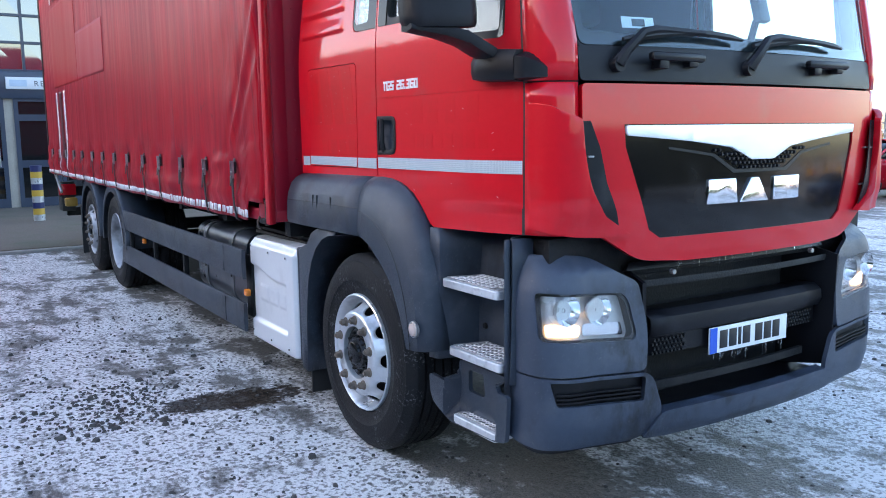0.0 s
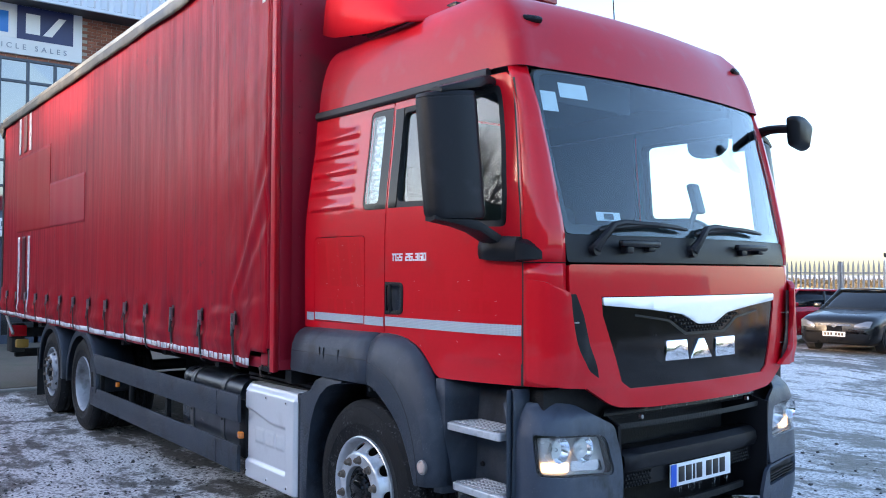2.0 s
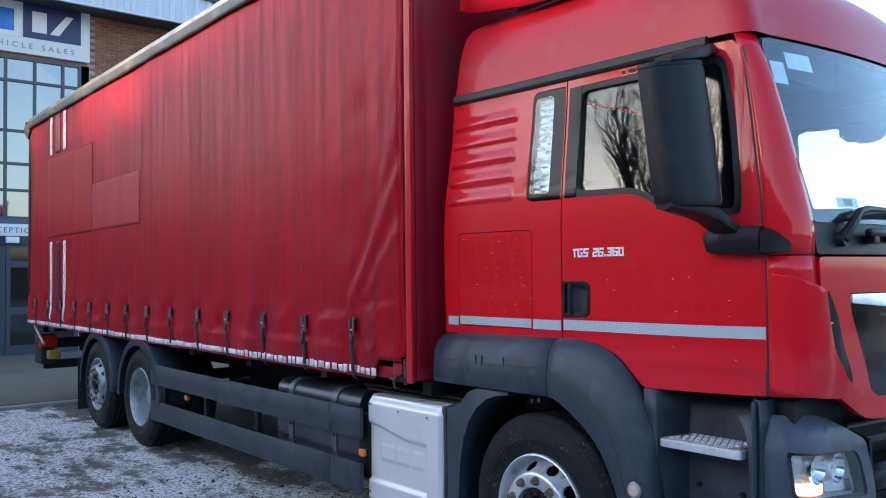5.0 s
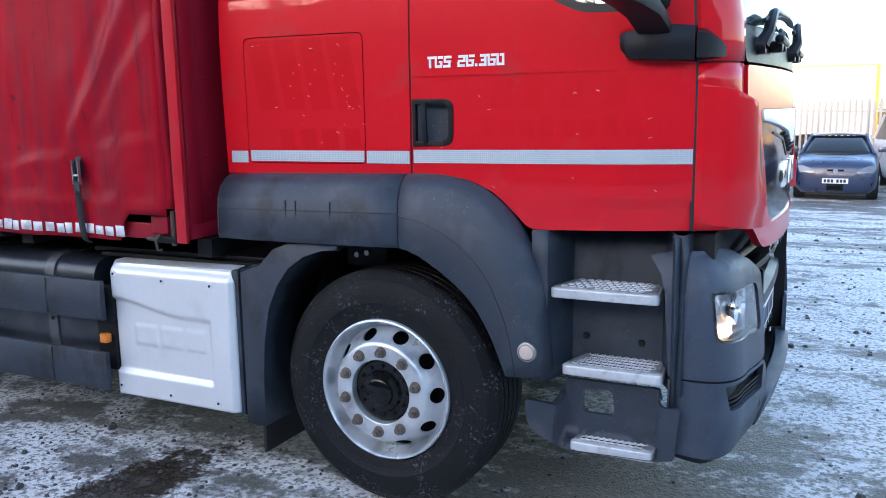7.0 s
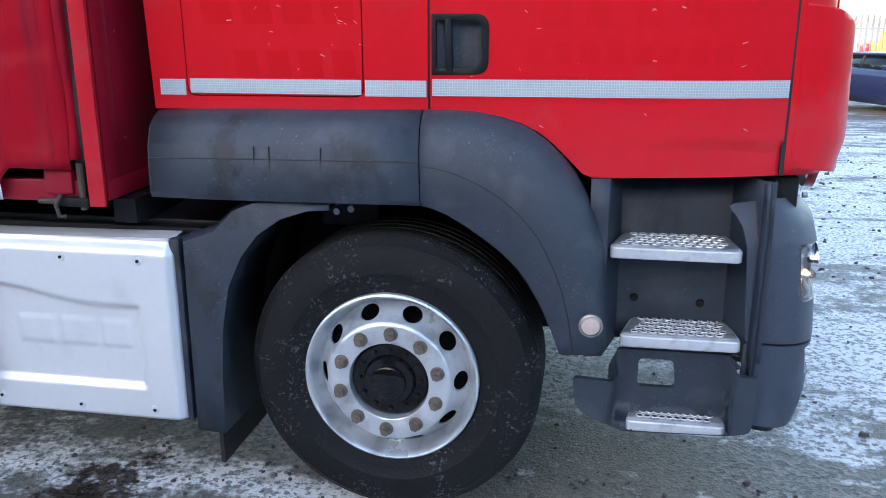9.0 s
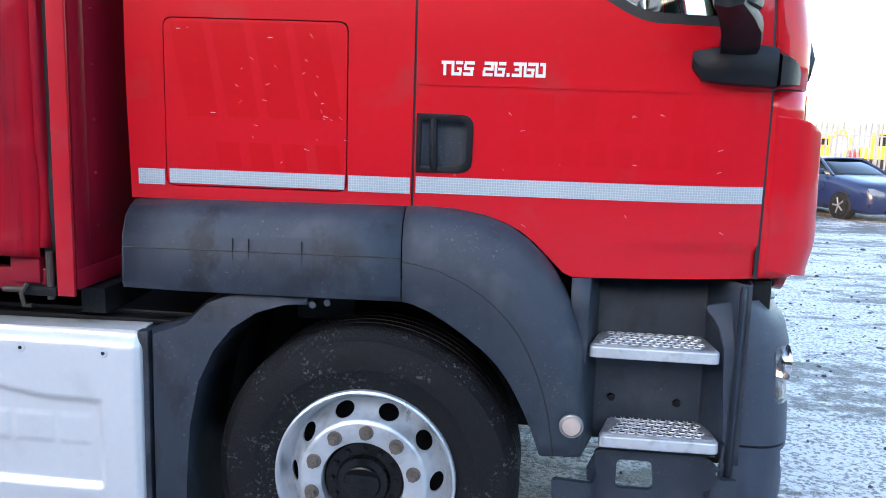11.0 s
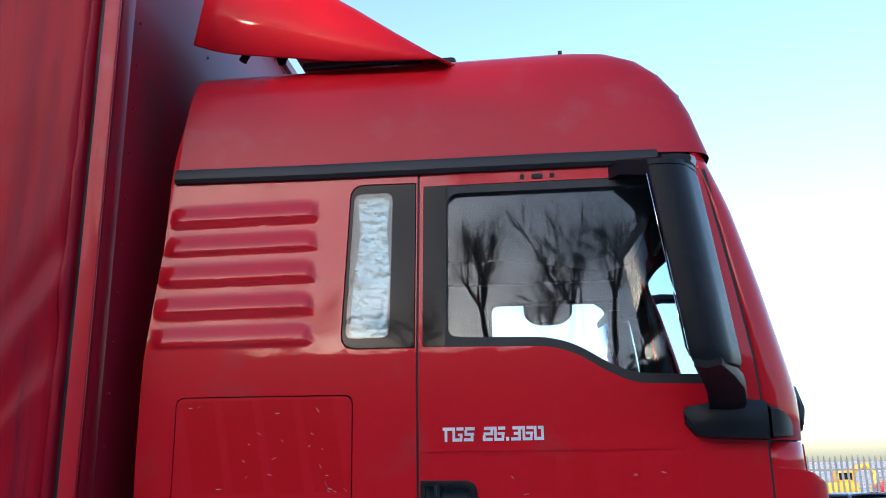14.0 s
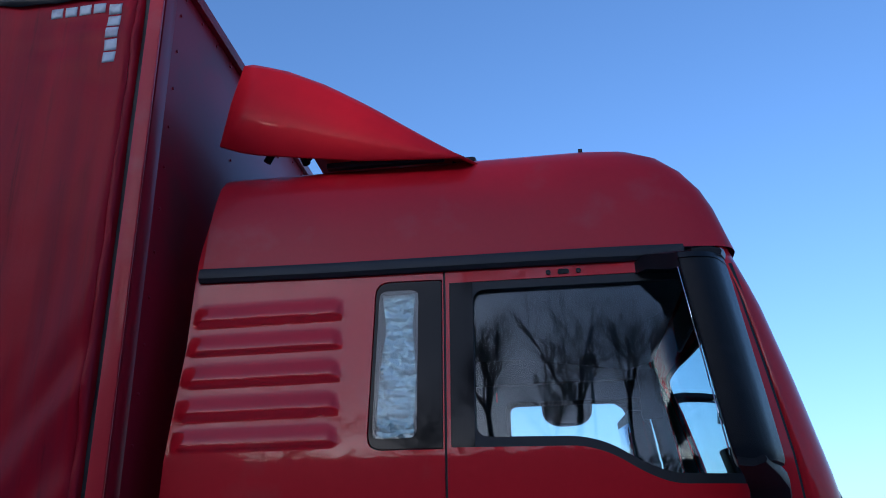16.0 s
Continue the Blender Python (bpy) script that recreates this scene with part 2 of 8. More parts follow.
def curtain_mat():
    """Red coated cloth with grey-purple grime streaks that run down it and a faded film of dirt."""
    m = mat("curtain_vinyl", (0.375, 0.005, 0.016), 0.40, vary=0.25, vscale=1.2, fvary=0.10, fine=12, stretch=(1.0, 1.0, 0.25), spec=0.12, rvary=0.12)
    n, l = m.node_tree.nodes, m.node_tree.links
    b = n["Principled BSDF"]
    src = b.inputs["Base Color"].links[0].from_socket
    tc = n.new("ShaderNodeTexCoord")
    mp = n.new("ShaderNodeMapping")
    mp.inputs["Scale"].default_value = (14, 14, 0.5)
    l.new(tc.outputs["Object"], mp.inputs[0])
    q = n.new("ShaderNodeTexNoise")
    q.inputs["Scale"].default_value, q.inputs["Detail"].default_value = 1.0, 7
    l.new(mp.outputs[0], q.inputs["Vector"])
    r = n.new("ShaderNodeMapRange")
    r.inputs[1].default_value, r.inputs[2].default_value = 0.42, 0.66
    l.new(q.outputs[0], r.inputs[0])
    q2 = n.new("ShaderNodeTexNoise")
    q2.inputs["Scale"].default_value, q2.inputs["Detail"].default_value = 0.7, 5
    l.new(tc.outputs["Object"], q2.inputs["Vector"])
    k0 = n.new("ShaderNodeMath")
    k0.operation = "MULTIPLY"
    l.new(q2.outputs[0], k0.inputs[0])
    k0.inputs[1].default_value = 0.8
    k = n.new("ShaderNodeMath")
    k.operation = "MULTIPLY"
    l.new(r.outputs[0], k.inputs[0])
    l.new(k0.outputs[0], k.inputs[1])
    mix = n.new("ShaderNodeMix")
    mix.data_type = "RGBA"
    l.new(k.outputs[0], mix.inputs[0])
    l.new(src, mix.inputs[6])
    mix.inputs[7].default_value = (0.115, 0.014, 0.030, 1)
    l.new(mix.outputs[2], b.inputs["Base Color"])
    rr = n.new("ShaderNodeMath")
    rr.operation = "MULTIPLY_ADD"
    l.new(q.outputs[0], rr.inputs[0])
    rr.inputs[1].default_value, rr.inputs[2].default_value = 0.40, 0.16
    l.new(rr.outputs[0], b.inputs["Roughness"])
    # creases of the cloth: upright, uneven, with small dents
    mp3 = n.new("ShaderNodeMapping")
    mp3.inputs["Scale"].default_value = (5.0, 5.0, 2.2)
    l.new(tc.outputs["Object"], mp3.inputs[0])
    q3 = n.new("ShaderNodeTexNoise")
    q3.inputs["Scale"].default_value, q3.inputs["Detail"].default_value, q3.inputs["Distortion"].default_value = 1.0, 4, 1.2
    l.new(mp3.outputs[0], q3.inputs["Vector"])
    hh = n.new("ShaderNodeMath")
    hh.operation = "MULTIPLY_ADD"
    l.new(q3.outputs[0], hh.inputs[0])
    hh.inputs[1].default_value = 2.5
    l.new(q.outputs[0], hh.inputs[2])
    bp = n.new("ShaderNodeBump")
    bp.inputs["Strength"].default_value, bp.inputs["Distance"].default_value = 0.25, 0.006
    l.new(hh.outputs[0], bp.inputs["Height"])
    l.new(bp.outputs[0], b.inputs["Normal"])
    return m


M_CURTAIN = curtain_mat()
flecks(M_CURTAIN, (0.050, 0.008, 0.014), 1.0, 0.6, 0.54, 0.66, 0.42, 0.62, 0.6, (27, 27, 1.1))
flecks(M_CURTAIN, (0.36, 0.060, 0.085), 1.0, 0.9, 0.56, 0.68, 0.45, 0.62, 0.16, (24, 24, 1.0))
flecks(M_CURTAIN, (0.035, 0.006, 0.012), 9.0, 0.8, 0.60, 0.68, 0.48, 0.62, 0.55)
M_PATCH = mat("newer_red_vinyl", (0.36, 0.008, 0.013), 0.38, vary=0.1, vscale=1.5, fvary=0.05, stretch=(1, 1, 0.3), coat=0.03, spec=0.15)
M_PATCH_FADED = mat("faded_red_vinyl", (0.39, 0.030, 0.045), 0.38, vary=0.1, vscale=1.5, fvary=0.05, stretch=(1, 1, 0.3), coat=0.03, spec=0.15)


# ---- geometry helpers ----
def thing(name, label, category, group="", at=(0, 0, 0), turn=0.0, kind=""):
    ob = new(name)
    ob.empty_display_size = 0.3
    ob.matrix_world = pose(*at, 0, 0, turn)
    return tagged(ob, label, category, group, kind)


def shell(bm, lay, thick):
    """Give a sheet its thickness: a back face and a rim of its own."""
    front_f, front_v = bm.faces[:], bm.verts[:]
    back = {v: bm.verts.new(v.co - v[lay] * thick) for v in front_v}
    edges = [(e, e.link_loops[0]) for e in bm.edges if len(e.link_loops) == 1]
    for f in front_f:
        try:
            bm.faces.new([back[v] for v in reversed(f.verts)])
        except ValueError:
            pass
    for e, lp in edges:
        a, b = lp.vert, lp.link_loop_next.vert
        bm.faces.new([bm.verts.new(c) for c in (b.co, a.co, back[a].co, back[b].co)])
    for v in front_v:
        back[v][lay] = -v[lay]


def finish(bm, name, smooth=35, thick=0.0):
    bmesh.ops.remove_doubles(bm, verts=bm.verts, dist=1e-5)
    lay = bm.verts.layers.float_vector.get("surface_normal")
    ns = None
    if lay:
        if thick:
            shell(bm, lay, thick)
        ns = [v[lay].copy() for v in bm.verts]
        bm.verts.layers.float_vector.remove(lay)
    me = bpy.data.meshes.new(name)
    bm.to_mesh(me)
    bm.free()
    if smooth:
        me.polygons.foreach_set("use_smooth", [True] * len(me.polygons))
        if ns:
            me.normals_split_custom_set_from_vertices(ns)
        else:
            me.set_sharp_from_angle(angle=radians(smooth))
    return me


def part(name, bm, material, parent=None, label="", smooth=35, thick=0.0, bevel=0.0):
    lay = bm.verts.layers.float_vector.get("surface_normal")
    if lay and bevel:
        bm.verts.layers.float_vector.remove(lay)
        lay = None
    ob = new(name, finish(bm, name, smooth, thick if lay else 0.0))
    ob.data.materials.append(material)
    if parent:
        ob.parent = parent
    if thick and not lay:
        s = ob.modifiers.new("thickness", "SOLIDIFY")
        s.thickness, s.offset = thick, -1
    if bevel:
        v = ob.modifiers.new("edge", "BEVEL")
        v.width, v.segments, v.limit_method, v.angle_limit = bevel, 2, "ANGLE", radians(40)
        v.harden_normals = False
    return tagged(ob, label)


def struct(name, bm, material, label, category, smooth=35):
    ob = part(name, bm, material, None, label, smooth)
    return tagged(ob, label, category, "", "structure")


def box(bm, x0, x1, y0, y1, z0, z1, bev=0.0, seg=2):
    r = bmesh.ops.create_cube(bm, size=1.0)
    vs = r["verts"]
    for v in vs:
        v.co = ((x0 + x1) / 2 + v.co.x * (x1 - x0), (y0 + y1) / 2 + v.co.y * (y1 - y0), (z0 + z1) / 2 + v.co.z * (z1 - z0))
    if bev:
        es = list({e for v in vs for e in v.link_edges})
        bmesh.ops.bevel(bm, geom=es, offset=bev, segments=seg, profile=0.5, affect="EDGES")
    return bm


def bx(*a, **k):
    return box(bmesh.new(), *a, **k)


def rod(bm, p0, p1, r0, r1=None, n=10, caps=True):
    p0, p1 = Vector(p0), Vector(p1)
    r1 = r0 if r1 is None else r1
    ax = (p1 - p0).normalized()
    u = ax.orthogonal().normalized()
    w = ax.cross(u)
    a, b = [], []
    for i in range(n):
        c, s = math.cos(2 * math.pi * i / n), math.sin(2 * math.pi * i / n)
        a.append(bm.verts.new(p0 + (u * c + w * s) * r0))
        b.append(bm.verts.new(p1 + (u * c + w * s) * r1))
    for i in range(n):
        j = (i + 1) % n
        bm.faces.new((a[i], a[j], b[j], b[i]))
    if caps:
        bm.faces.new(a[::-1])
        bm.faces.new(b)
    return bm


def tube(bm, pts, r, n=8):
    """A round bar bent along points."""
    pts = [Vector(p) for p in pts]
    rings = []
    u = None
    for i, p in enumerate(pts):
        t = (pts[min(i + 1, len(pts) - 1)] - pts[max(i - 1, 0)]).normalized()
        u = t.orthogonal().normalized() if u is None else (u - t * u.dot(t)).normalized()
        w = t.cross(u)
        rr = r[i] if isinstance(r, (list, tuple)) else r
        rings.append([bm.verts.new(p + (u * math.cos(2 * math.pi * k / n) + w * math.sin(2 * math.pi * k / n)) * rr) for k in range(n)])
    for a, b in zip(rings, rings[1:]):
        for k in range(n):
            bm.faces.new((a[k], a[(k + 1) % n], b[(k + 1) % n], b[k]))
    bm.faces.new(rings[0][::-1])
    bm.faces.new(rings[-1])
    return bm


def skin(bm, rings, closed=False, caps=False):
    """A surface through rows of points."""
    vs = [[bm.verts.new(p) for p in r] for r in rings]
    m = len(vs[0])
    for a, b in zip(vs, vs[1:]):
        for k in range(m if closed else m - 1):
            q = (a[k], a[(k + 1) % m], b[(k + 1) % m], b[k])
            if len({tuple(v.co) for v in q}) > 2:
                bm.faces.new(q)
    if caps:
        bm.faces.new(vs[0][::-1])
        bm.faces.new(vs[-1])
    return vs


def lathe(bm, prof, centre, n=48, keep=None):
    """A turned shape round the y axis: prof has (radius, y). keep(r, angle) picks the faces that stay."""
    cx, cy, cz = centre
    rings = []
    for r, y in prof:
        rings.append([bm.verts.new((cx + r * math.sin(2 * math.pi * k / n), cy + y, cz + r * math.cos(2 * math.pi * k / n))) for k in range(n)])
    for i in range(len(rings) - 1):
        rm = (prof[i][0] + prof[i + 1][0]) / 2
        for k in range(n):
            if keep and not keep(rm, 2 * math.pi * (k + 0.5) / n):
                continue
            bm.faces.new((rings[i][k], rings[i][(k + 1) % n], rings[i + 1][(k + 1) % n], rings[i + 1][k]))
    return bm


def rpoly(pts, r, n=4):
    """A polygon with rounded corners; r: one radius, or one a corner."""
    out = []
    k = len(pts)
    for i in range(k):
        p, a, b = Vector(pts[i]), Vector(pts[i - 1]), Vector(pts[(i + 1) % k])
        rr = r[i] if isinstance(r, (list, tuple)) else r
        if rr <= 0:
            out.append(tuple(p))
            continue
        da, db = (a - p), (b - p)
        d = min(rr, da.length * 0.49, db.length * 0.49)
        s, e = p + da.normalized() * d, p + db.normalized() * d
        for j in range(n + 1):
            t = j / n
            out.append(tuple(s * (1 - t) ** 2 + p * 2 * t * (1 - t) + e * t * t))
    return out


def sheet(outline, holes, fn, out, du=0.12, dv=0.12):
    """A flat outline with holes, cut into a grid and laid on the surface fn(u, v); out: the way its face looks."""
    bm = bmesh.new()
    for loop in (outline, *holes):
        vs = [bm.verts.new((p[0], p[1], 0)) for p in loop]
        for a, b in zip(vs, vs[1:] + vs[:1]):
            bm.edges.new((a, b))
    bmesh.ops.triangle_fill(bm, use_beauty=True, use_dissolve=False, edges=bm.edges[:])
    us, vv = [p[0] for p in outline], [p[1] for p in outline]
    for lo, hi, step, no in ((min(us), max(us), du, (1, 0, 0)), (min(vv), max(vv), dv, (0, 1, 0))):
        c = math.floor(lo / step) * step + step
        while c < hi:
            bmesh.ops.bisect_plane(bm, geom=bm.verts[:] + bm.edges[:] + bm.faces[:], dist=1e-5, plane_co=(no[0] * c, no[1] * c, 0), plane_no=no)
            c += step
    lay = bm.verts.layers.float_vector.new("surface_normal")
    for v in bm.verts:
        u, w = v.co.x, v.co.y
        e = 0.003
        a = Vector(fn(u + e, w)) - Vector(fn(u - e, w))
        b = Vector(fn(u, w + e)) - Vector(fn(u, w - e))
        v[lay] = a.cross(b).normalized()
        v.co = fn(u, w)
    bmesh.ops.recalc_face_normals(bm, faces=bm.faces)
    bm.normal_update()
    total = Vector((0, 0, 0))
    for f in bm.faces:
        total += f.normal * f.calc_area()
    if total.dot(Vector(out)) < 0:
        bmesh.ops.reverse_faces(bm, faces=bm.faces)
    for v in bm.verts:
        k = Vector((0, 0, 0))
        for f in v.link_faces:
            k += f.normal * f.calc_area()
        if k.length < 1e-12:
            k = Vector(out)
        if k.dot(v[lay]) < 0:
            v[lay] = -v[lay]
    return bm


def prism(bm, outline, y0, y1, axis="y"):
    """An outline pushed through from y0 to y1. axis y: outline in (x, z); x: in (y, z); z: in (x, y)."""
    def p(a, b, d):
        return {"y": (a, d, b), "x": (d, a, b), "z": (a, b, d)}[axis]
    lo = [bm.verts.new(p(a, b, y0)) for a, b in outline]
    hi = [bm.verts.new(p(a, b, y1)) for a, b in outline]
    f = [bm.faces.new(lo), bm.faces.new(hi[::-1])]
    for i in range(len(lo)):
        j = (i + 1) % len(lo)
        f.append(bm.faces.new((lo[j], lo[i], hi[i], hi[j])))
    bmesh.ops.recalc_face_normals(bm, faces=f)
    return bm


def text_bm(body, size, depth=0.0, spacing=1.0, bold=0.0):
    """Letters as a mesh, standing in the xz plane with its face to -y, its lower left end at the origin."""
    cu = bpy.data.curves.new("letters", "FONT")
    cu.body, cu.size, cu.extrude, cu.space_character, cu.offset = body, size, depth, spacing, bold * size
    ob = bpy.data.objects.new("letters", cu)
    scene.collection.objects.link(ob)
    me = bpy.data.meshes.new_from_object(ob.evaluated_get(bpy.context.evaluated_depsgraph_get()))
    bm = bmesh.new()
    bm.from_mesh(me)
    bpy.data.objects.remove(ob)
    bpy.data.meshes.remove(me)
    bmesh.ops.transform(bm, matrix=pose(0, 0, 0, 90, 0, 0), verts=bm.verts)
    return bm


def moved(bm, m):
    bmesh.ops.transform(bm, matrix=m, verts=bm.verts)
    return bm


def smooth01(a, b, t):
    t = min(1.0, max(0.0, (t - a) / (b - a)))
    return t * t * (3 - 2 * t)


def table(rows, z):
    """Straight-line look-up in rows of (z, value)."""
    if z <= rows[0][0]:
        return rows[0][1]
    for (a, u), (b, v) in zip(rows, rows[1:]):
        if z <= b:
            return u + (v - u) * (z - a) / (b - a)
    return rows[-1][1]


# ---- ground ----
def ground_z(x, y):
    far = min(1.0, max(0.0, (y - 5.0) / 12.0))
    across = min(1.0, max(0.0, (x + 6.0) / 7.0))
    return -0.02 * min(23.0, max(0.0, y - 3.0)) + far * far * (3 - 2 * far) * (0.10 - 0.32 * across * across * (3 - 2 * across))


def ground_mat():
    """Wet dark hardcore under a trodden film of snow and frost, streaked along the way the lorries drive."""
    m = bpy.data.materials.new("frosty_gravel")
    m.use_nodes = True
    n, l = m.node_tree.nodes, m.node_tree.links
    b = n["Principled BSDF"]
    tc = n.new("ShaderNodeTexCoord")

    def nz(scale, detail, stretch=(1, 1, 1), rough=0.6):
        mp = n.new("ShaderNodeMapping")
        mp.inputs["Scale"].default_value = stretch
        mp.inputs["Rotation"].default_value = (0, 0, radians(-12))
        l.new(tc.outputs["Object"], mp.inputs[0])
        q = n.new("ShaderNodeTexNoise")
        q.inputs["Scale"].default_value, q.inputs["Detail"].default_value, q.inputs["Roughness"].default_value = scale, detail, rough
        l.new(mp.outputs[0], q.inputs["Vector"])
        return q.outputs[0]

    def mth(op, a, bb, c=None):
        q = n.new("ShaderNodeMath")
        q.operation = op
        for i, v in enumerate((a, bb, c)):
            if v is None:
                continue
            if isinstance(v, (int, float)):
                q.inputs[i].default_value = v
            else:
                l.new(v, q.inputs[i])
        return q.outputs[0]

    def rng(v, a, bb):
        q = n.new("ShaderNodeMapRange")
        q.inputs[1].default_value, q.inputs[2].default_value = a, bb
        l.new(v, q.inputs[0])
        return q.outputs[0]

    broad = nz(0.5, 4, (0.6, 1.2, 1))
    streak = nz(2.0, 7, (0.6, 1.5, 1))
    crumb = nz(15, 7, rough=0.72)
    grit = nz(110, 5)
    pos = n.new("ShaderNodeSeparateXYZ")
    l.new(tc.outputs["Object"], pos.inputs[0])
    cover = mth("ADD", mth("ADD", mth("MULTIPLY", broad, 1.8), mth("MULTIPLY", streak, 1.5)), mth("MULTIPLY", crumb, 1.0))
    # trodden round the front corner, sheltered under the lorry
    tx, ty = mth("MULTIPLY", mth("SUBTRACT", pos.outputs[0], 2.2), 0.42), mth("MULTIPLY", mth("ADD", pos.outputs[1], 0.5), 0.6)
    trod = rng(mth("ADD", mth("ADD", mth("MULTIPLY", tx, tx), mth("MULTIPLY", ty, ty)), mth("MULTIPLY", broad, 0.8)), 1.5, 0.5)
    dry = mth("MULTIPLY", rng(pos.outputs[1], 0.0, 0.35), mth("MULTIPLY", rng(pos.outputs[1], 2.5, 2.1), mth("MULTIPLY", rng(pos.outputs[0], 1.7, 1.2), rng(pos.outputs[0], -10.2, -9.6))))
    cover = mth("SUBTRACT", cover, mth("ADD", mth("MULTIPLY", rng(pos.outputs[1], 2.0, 6.0), 0.13), mth("MULTIPLY", mth("MULTIPLY", rng(pos.outputs[1], 12.5, 15.0), rng(pos.outputs[1], 24.0, 22.0)), 0.22)))
    cover = mth("SUBTRACT", cover, mth("ADD", mth("MULTIPLY", trod, 0.24), mth("MULTIPLY", dry, 0.22)))
    cover = mth("ADD", cover, mth("MULTIPLY", nz(6, 6, (0.8, 1.3, 1)), 1.0))
    # bare earth in a ragged strip along the lorry's flank
    edge = mth("ADD", pos.outputs[1], mth("MULTIPLY", mth("SUBTRACT", nz(1.6, 5), 0.5), 1.5))
    bare = mth("MULTIPLY", mth("MULTIPLY", rng(edge, -0.55, -0.10), rng(pos.outputs[1], 2.6, 2.2)), mth("MULTIPLY", rng(pos.outputs[0], 0.2, -0.8), rng(pos.outputs[0], -10.4, -9.4)))
    cover = mth("SUBTRACT", cover, mth("MULTIPLY", bare, 0.24))
    cover = mth("SUBTRACT", cover, mth("MULTIPLY", mth("MULTIPLY", rng(pos.outputs[0], -5.0, -8.5), rng(pos.outputs[0], -16.0, -13.0)), 0.20))
    cover = mth("ADD", cover, mth("MULTIPLY_ADD", mth("SUBTRACT", nz(2.6, 6, (0.7, 1.4, 1)), 0.5), 0.55, 0.045))
    stone = n.new("ShaderNodeTexVoronoi")
    stone.inputs["Scale"].default_value = 30
    l.new(tc.outputs["Object"], stone.inputs["Vector"])
    sc = n.new("ShaderNodeSeparateColor")
    l.new(stone.outputs["Color"], sc.inputs[0])
    poke = mth("MULTIPLY", rng(stone.outputs["Distance"], 0.42, 0.32), rng(sc.outputs[1], 0.56, 0.64))
    snow = mth("MULTIPLY", rng(cover, 2.36, 2.62), mth("SUBTRACT", 1.0, mth("MULTIPLY", poke, 0.8)))
    snow = mth("MULTIPLY", snow, mth("ADD", 0.16, mth("MULTIPLY", rng(nz(38, 6), 0.40, 0.50), 0.84)))
    # thinner snow on the driven yard, more on the side where nobody walks
    ramp = n.new("ShaderNodeValToRGB")
    ramp.color_ramp.elements[0].color = (0.022, 0.019, 0.016, 1)
    ramp.color_ramp.elements[1].color = (0.24, 0.21, 0.18, 1)
    ramp.color_ramp.elements[0].position, ramp.color_ramp.elements[1].position = 0.32, 0.72
    l.new(grit, ramp.inputs[0])
    earth = n.new("ShaderNodeMix")
    earth.data_type = "RGBA"
    l.new(rng(nz(1.1, 5), 0.40, 0.62), earth.inputs[0])
    l.new(ramp.outputs[0], earth.inputs[6])
    peb = n.new("ShaderNodeTexVoronoi")
    peb.inputs["Scale"].default_value = 55
    l.new(tc.outputs["Object"], peb.inputs["Vector"])
    pr = n.new("ShaderNodeSeparateColor")
    l.new(peb.outputs["Color"], pr.inputs[0])
    pramp = n.new("ShaderNodeValToRGB")
    pramp.color_ramp.elements[0].color, pramp.color_ramp.elements[1].color = (0.028, 0.025, 0.021, 1), (0.24, 0.21, 0.18, 1)
    l.new(pr.outputs[0], pramp.inputs[0])
    l.new(pramp.outputs[0], earth.inputs[7])
    mix = n.new("ShaderNodeMix")
    mix.data_type = "RGBA"
    l.new(mth("MULTIPLY", snow, 0.92), mix.inputs[0])
    l.new(earth.outputs[2], mix.inputs[6])
    mix.inputs[7].default_value = (0.90, 0.875, 0.86, 1)
    # the oily wet patch beside the front wheel
    wob = mth("ADD", mth("MULTIPLY", mth("SUBTRACT", nz(4.5, 6), 0.5), 1.3), mth("MULTIPLY", mth("SUBTRACT", nz(24, 5), 0.5), 1.3))
    ex = mth("MULTIPLY", mth("ADD", mth("ADD", pos.outputs[0], 1.13), mth("MULTIPLY", mth("ADD", pos.outputs[1], 0.33), -0.15)), 3.6)
    ey = mth("MULTIPLY", mth("ADD", pos.outputs[1], 0.33), 1.45)
    dd = mth("ADD", mth("ADD", mth("MULTIPLY", ex, ex), mth("MULTIPLY", ey, ey)), wob)
    wet = rng(dd, 0.56, 0.30)
    mix2 = n.new("ShaderNodeMix")
    mix2.data_type = "RGBA"
    l.new(mth("MULTIPLY", wet, 0.93), mix2.inputs[0])
    l.new(mix.outputs[2], mix2.inputs[6])
    soak = n.new("ShaderNodeMix")
    soak.data_type, soak.blend_type = "RGBA", "MULTIPLY"
    soak.inputs[0].default_value = 1.0
    l.new(earth.outputs[2], soak.inputs[6])
    soak.inputs[7].default_value = (0.27, 0.20, 0.15, 1)
    l.new(soak.outputs[2], mix2.inputs[7])
    l.new(mix2.outputs[2], b.inputs["Base Color"])
    l.new(mth("ADD", mth("MULTIPLY", wet, 0.4), mth("ADD", mth("MULTIPLY", snow, 0.22), mth("ADD", 0.36, mth("MULTIPLY", grit, 0.3)))), b.inputs["Roughness"])
    l.new(mth("SUBTRACT", 0.5, mth("MULTIPLY", wet, 0.42)), b.inputs["Specular IOR Level"])
    bp = n.new("ShaderNodeBump")
    bp.inputs["Strength"].default_value, bp.inputs["Distance"].default_value = 0.9, 0.03
    l.new(mth("ADD", mth("MULTIPLY", crumb, 0.6), mth("ADD", mth("MULTIPLY", grit, 0.5), mth("MULTIPLY", peb.outputs["Distance"], 0.25))), bp.inputs["Height"])
    l.new(bp.outputs[0], b.inputs["Normal"])
    return m


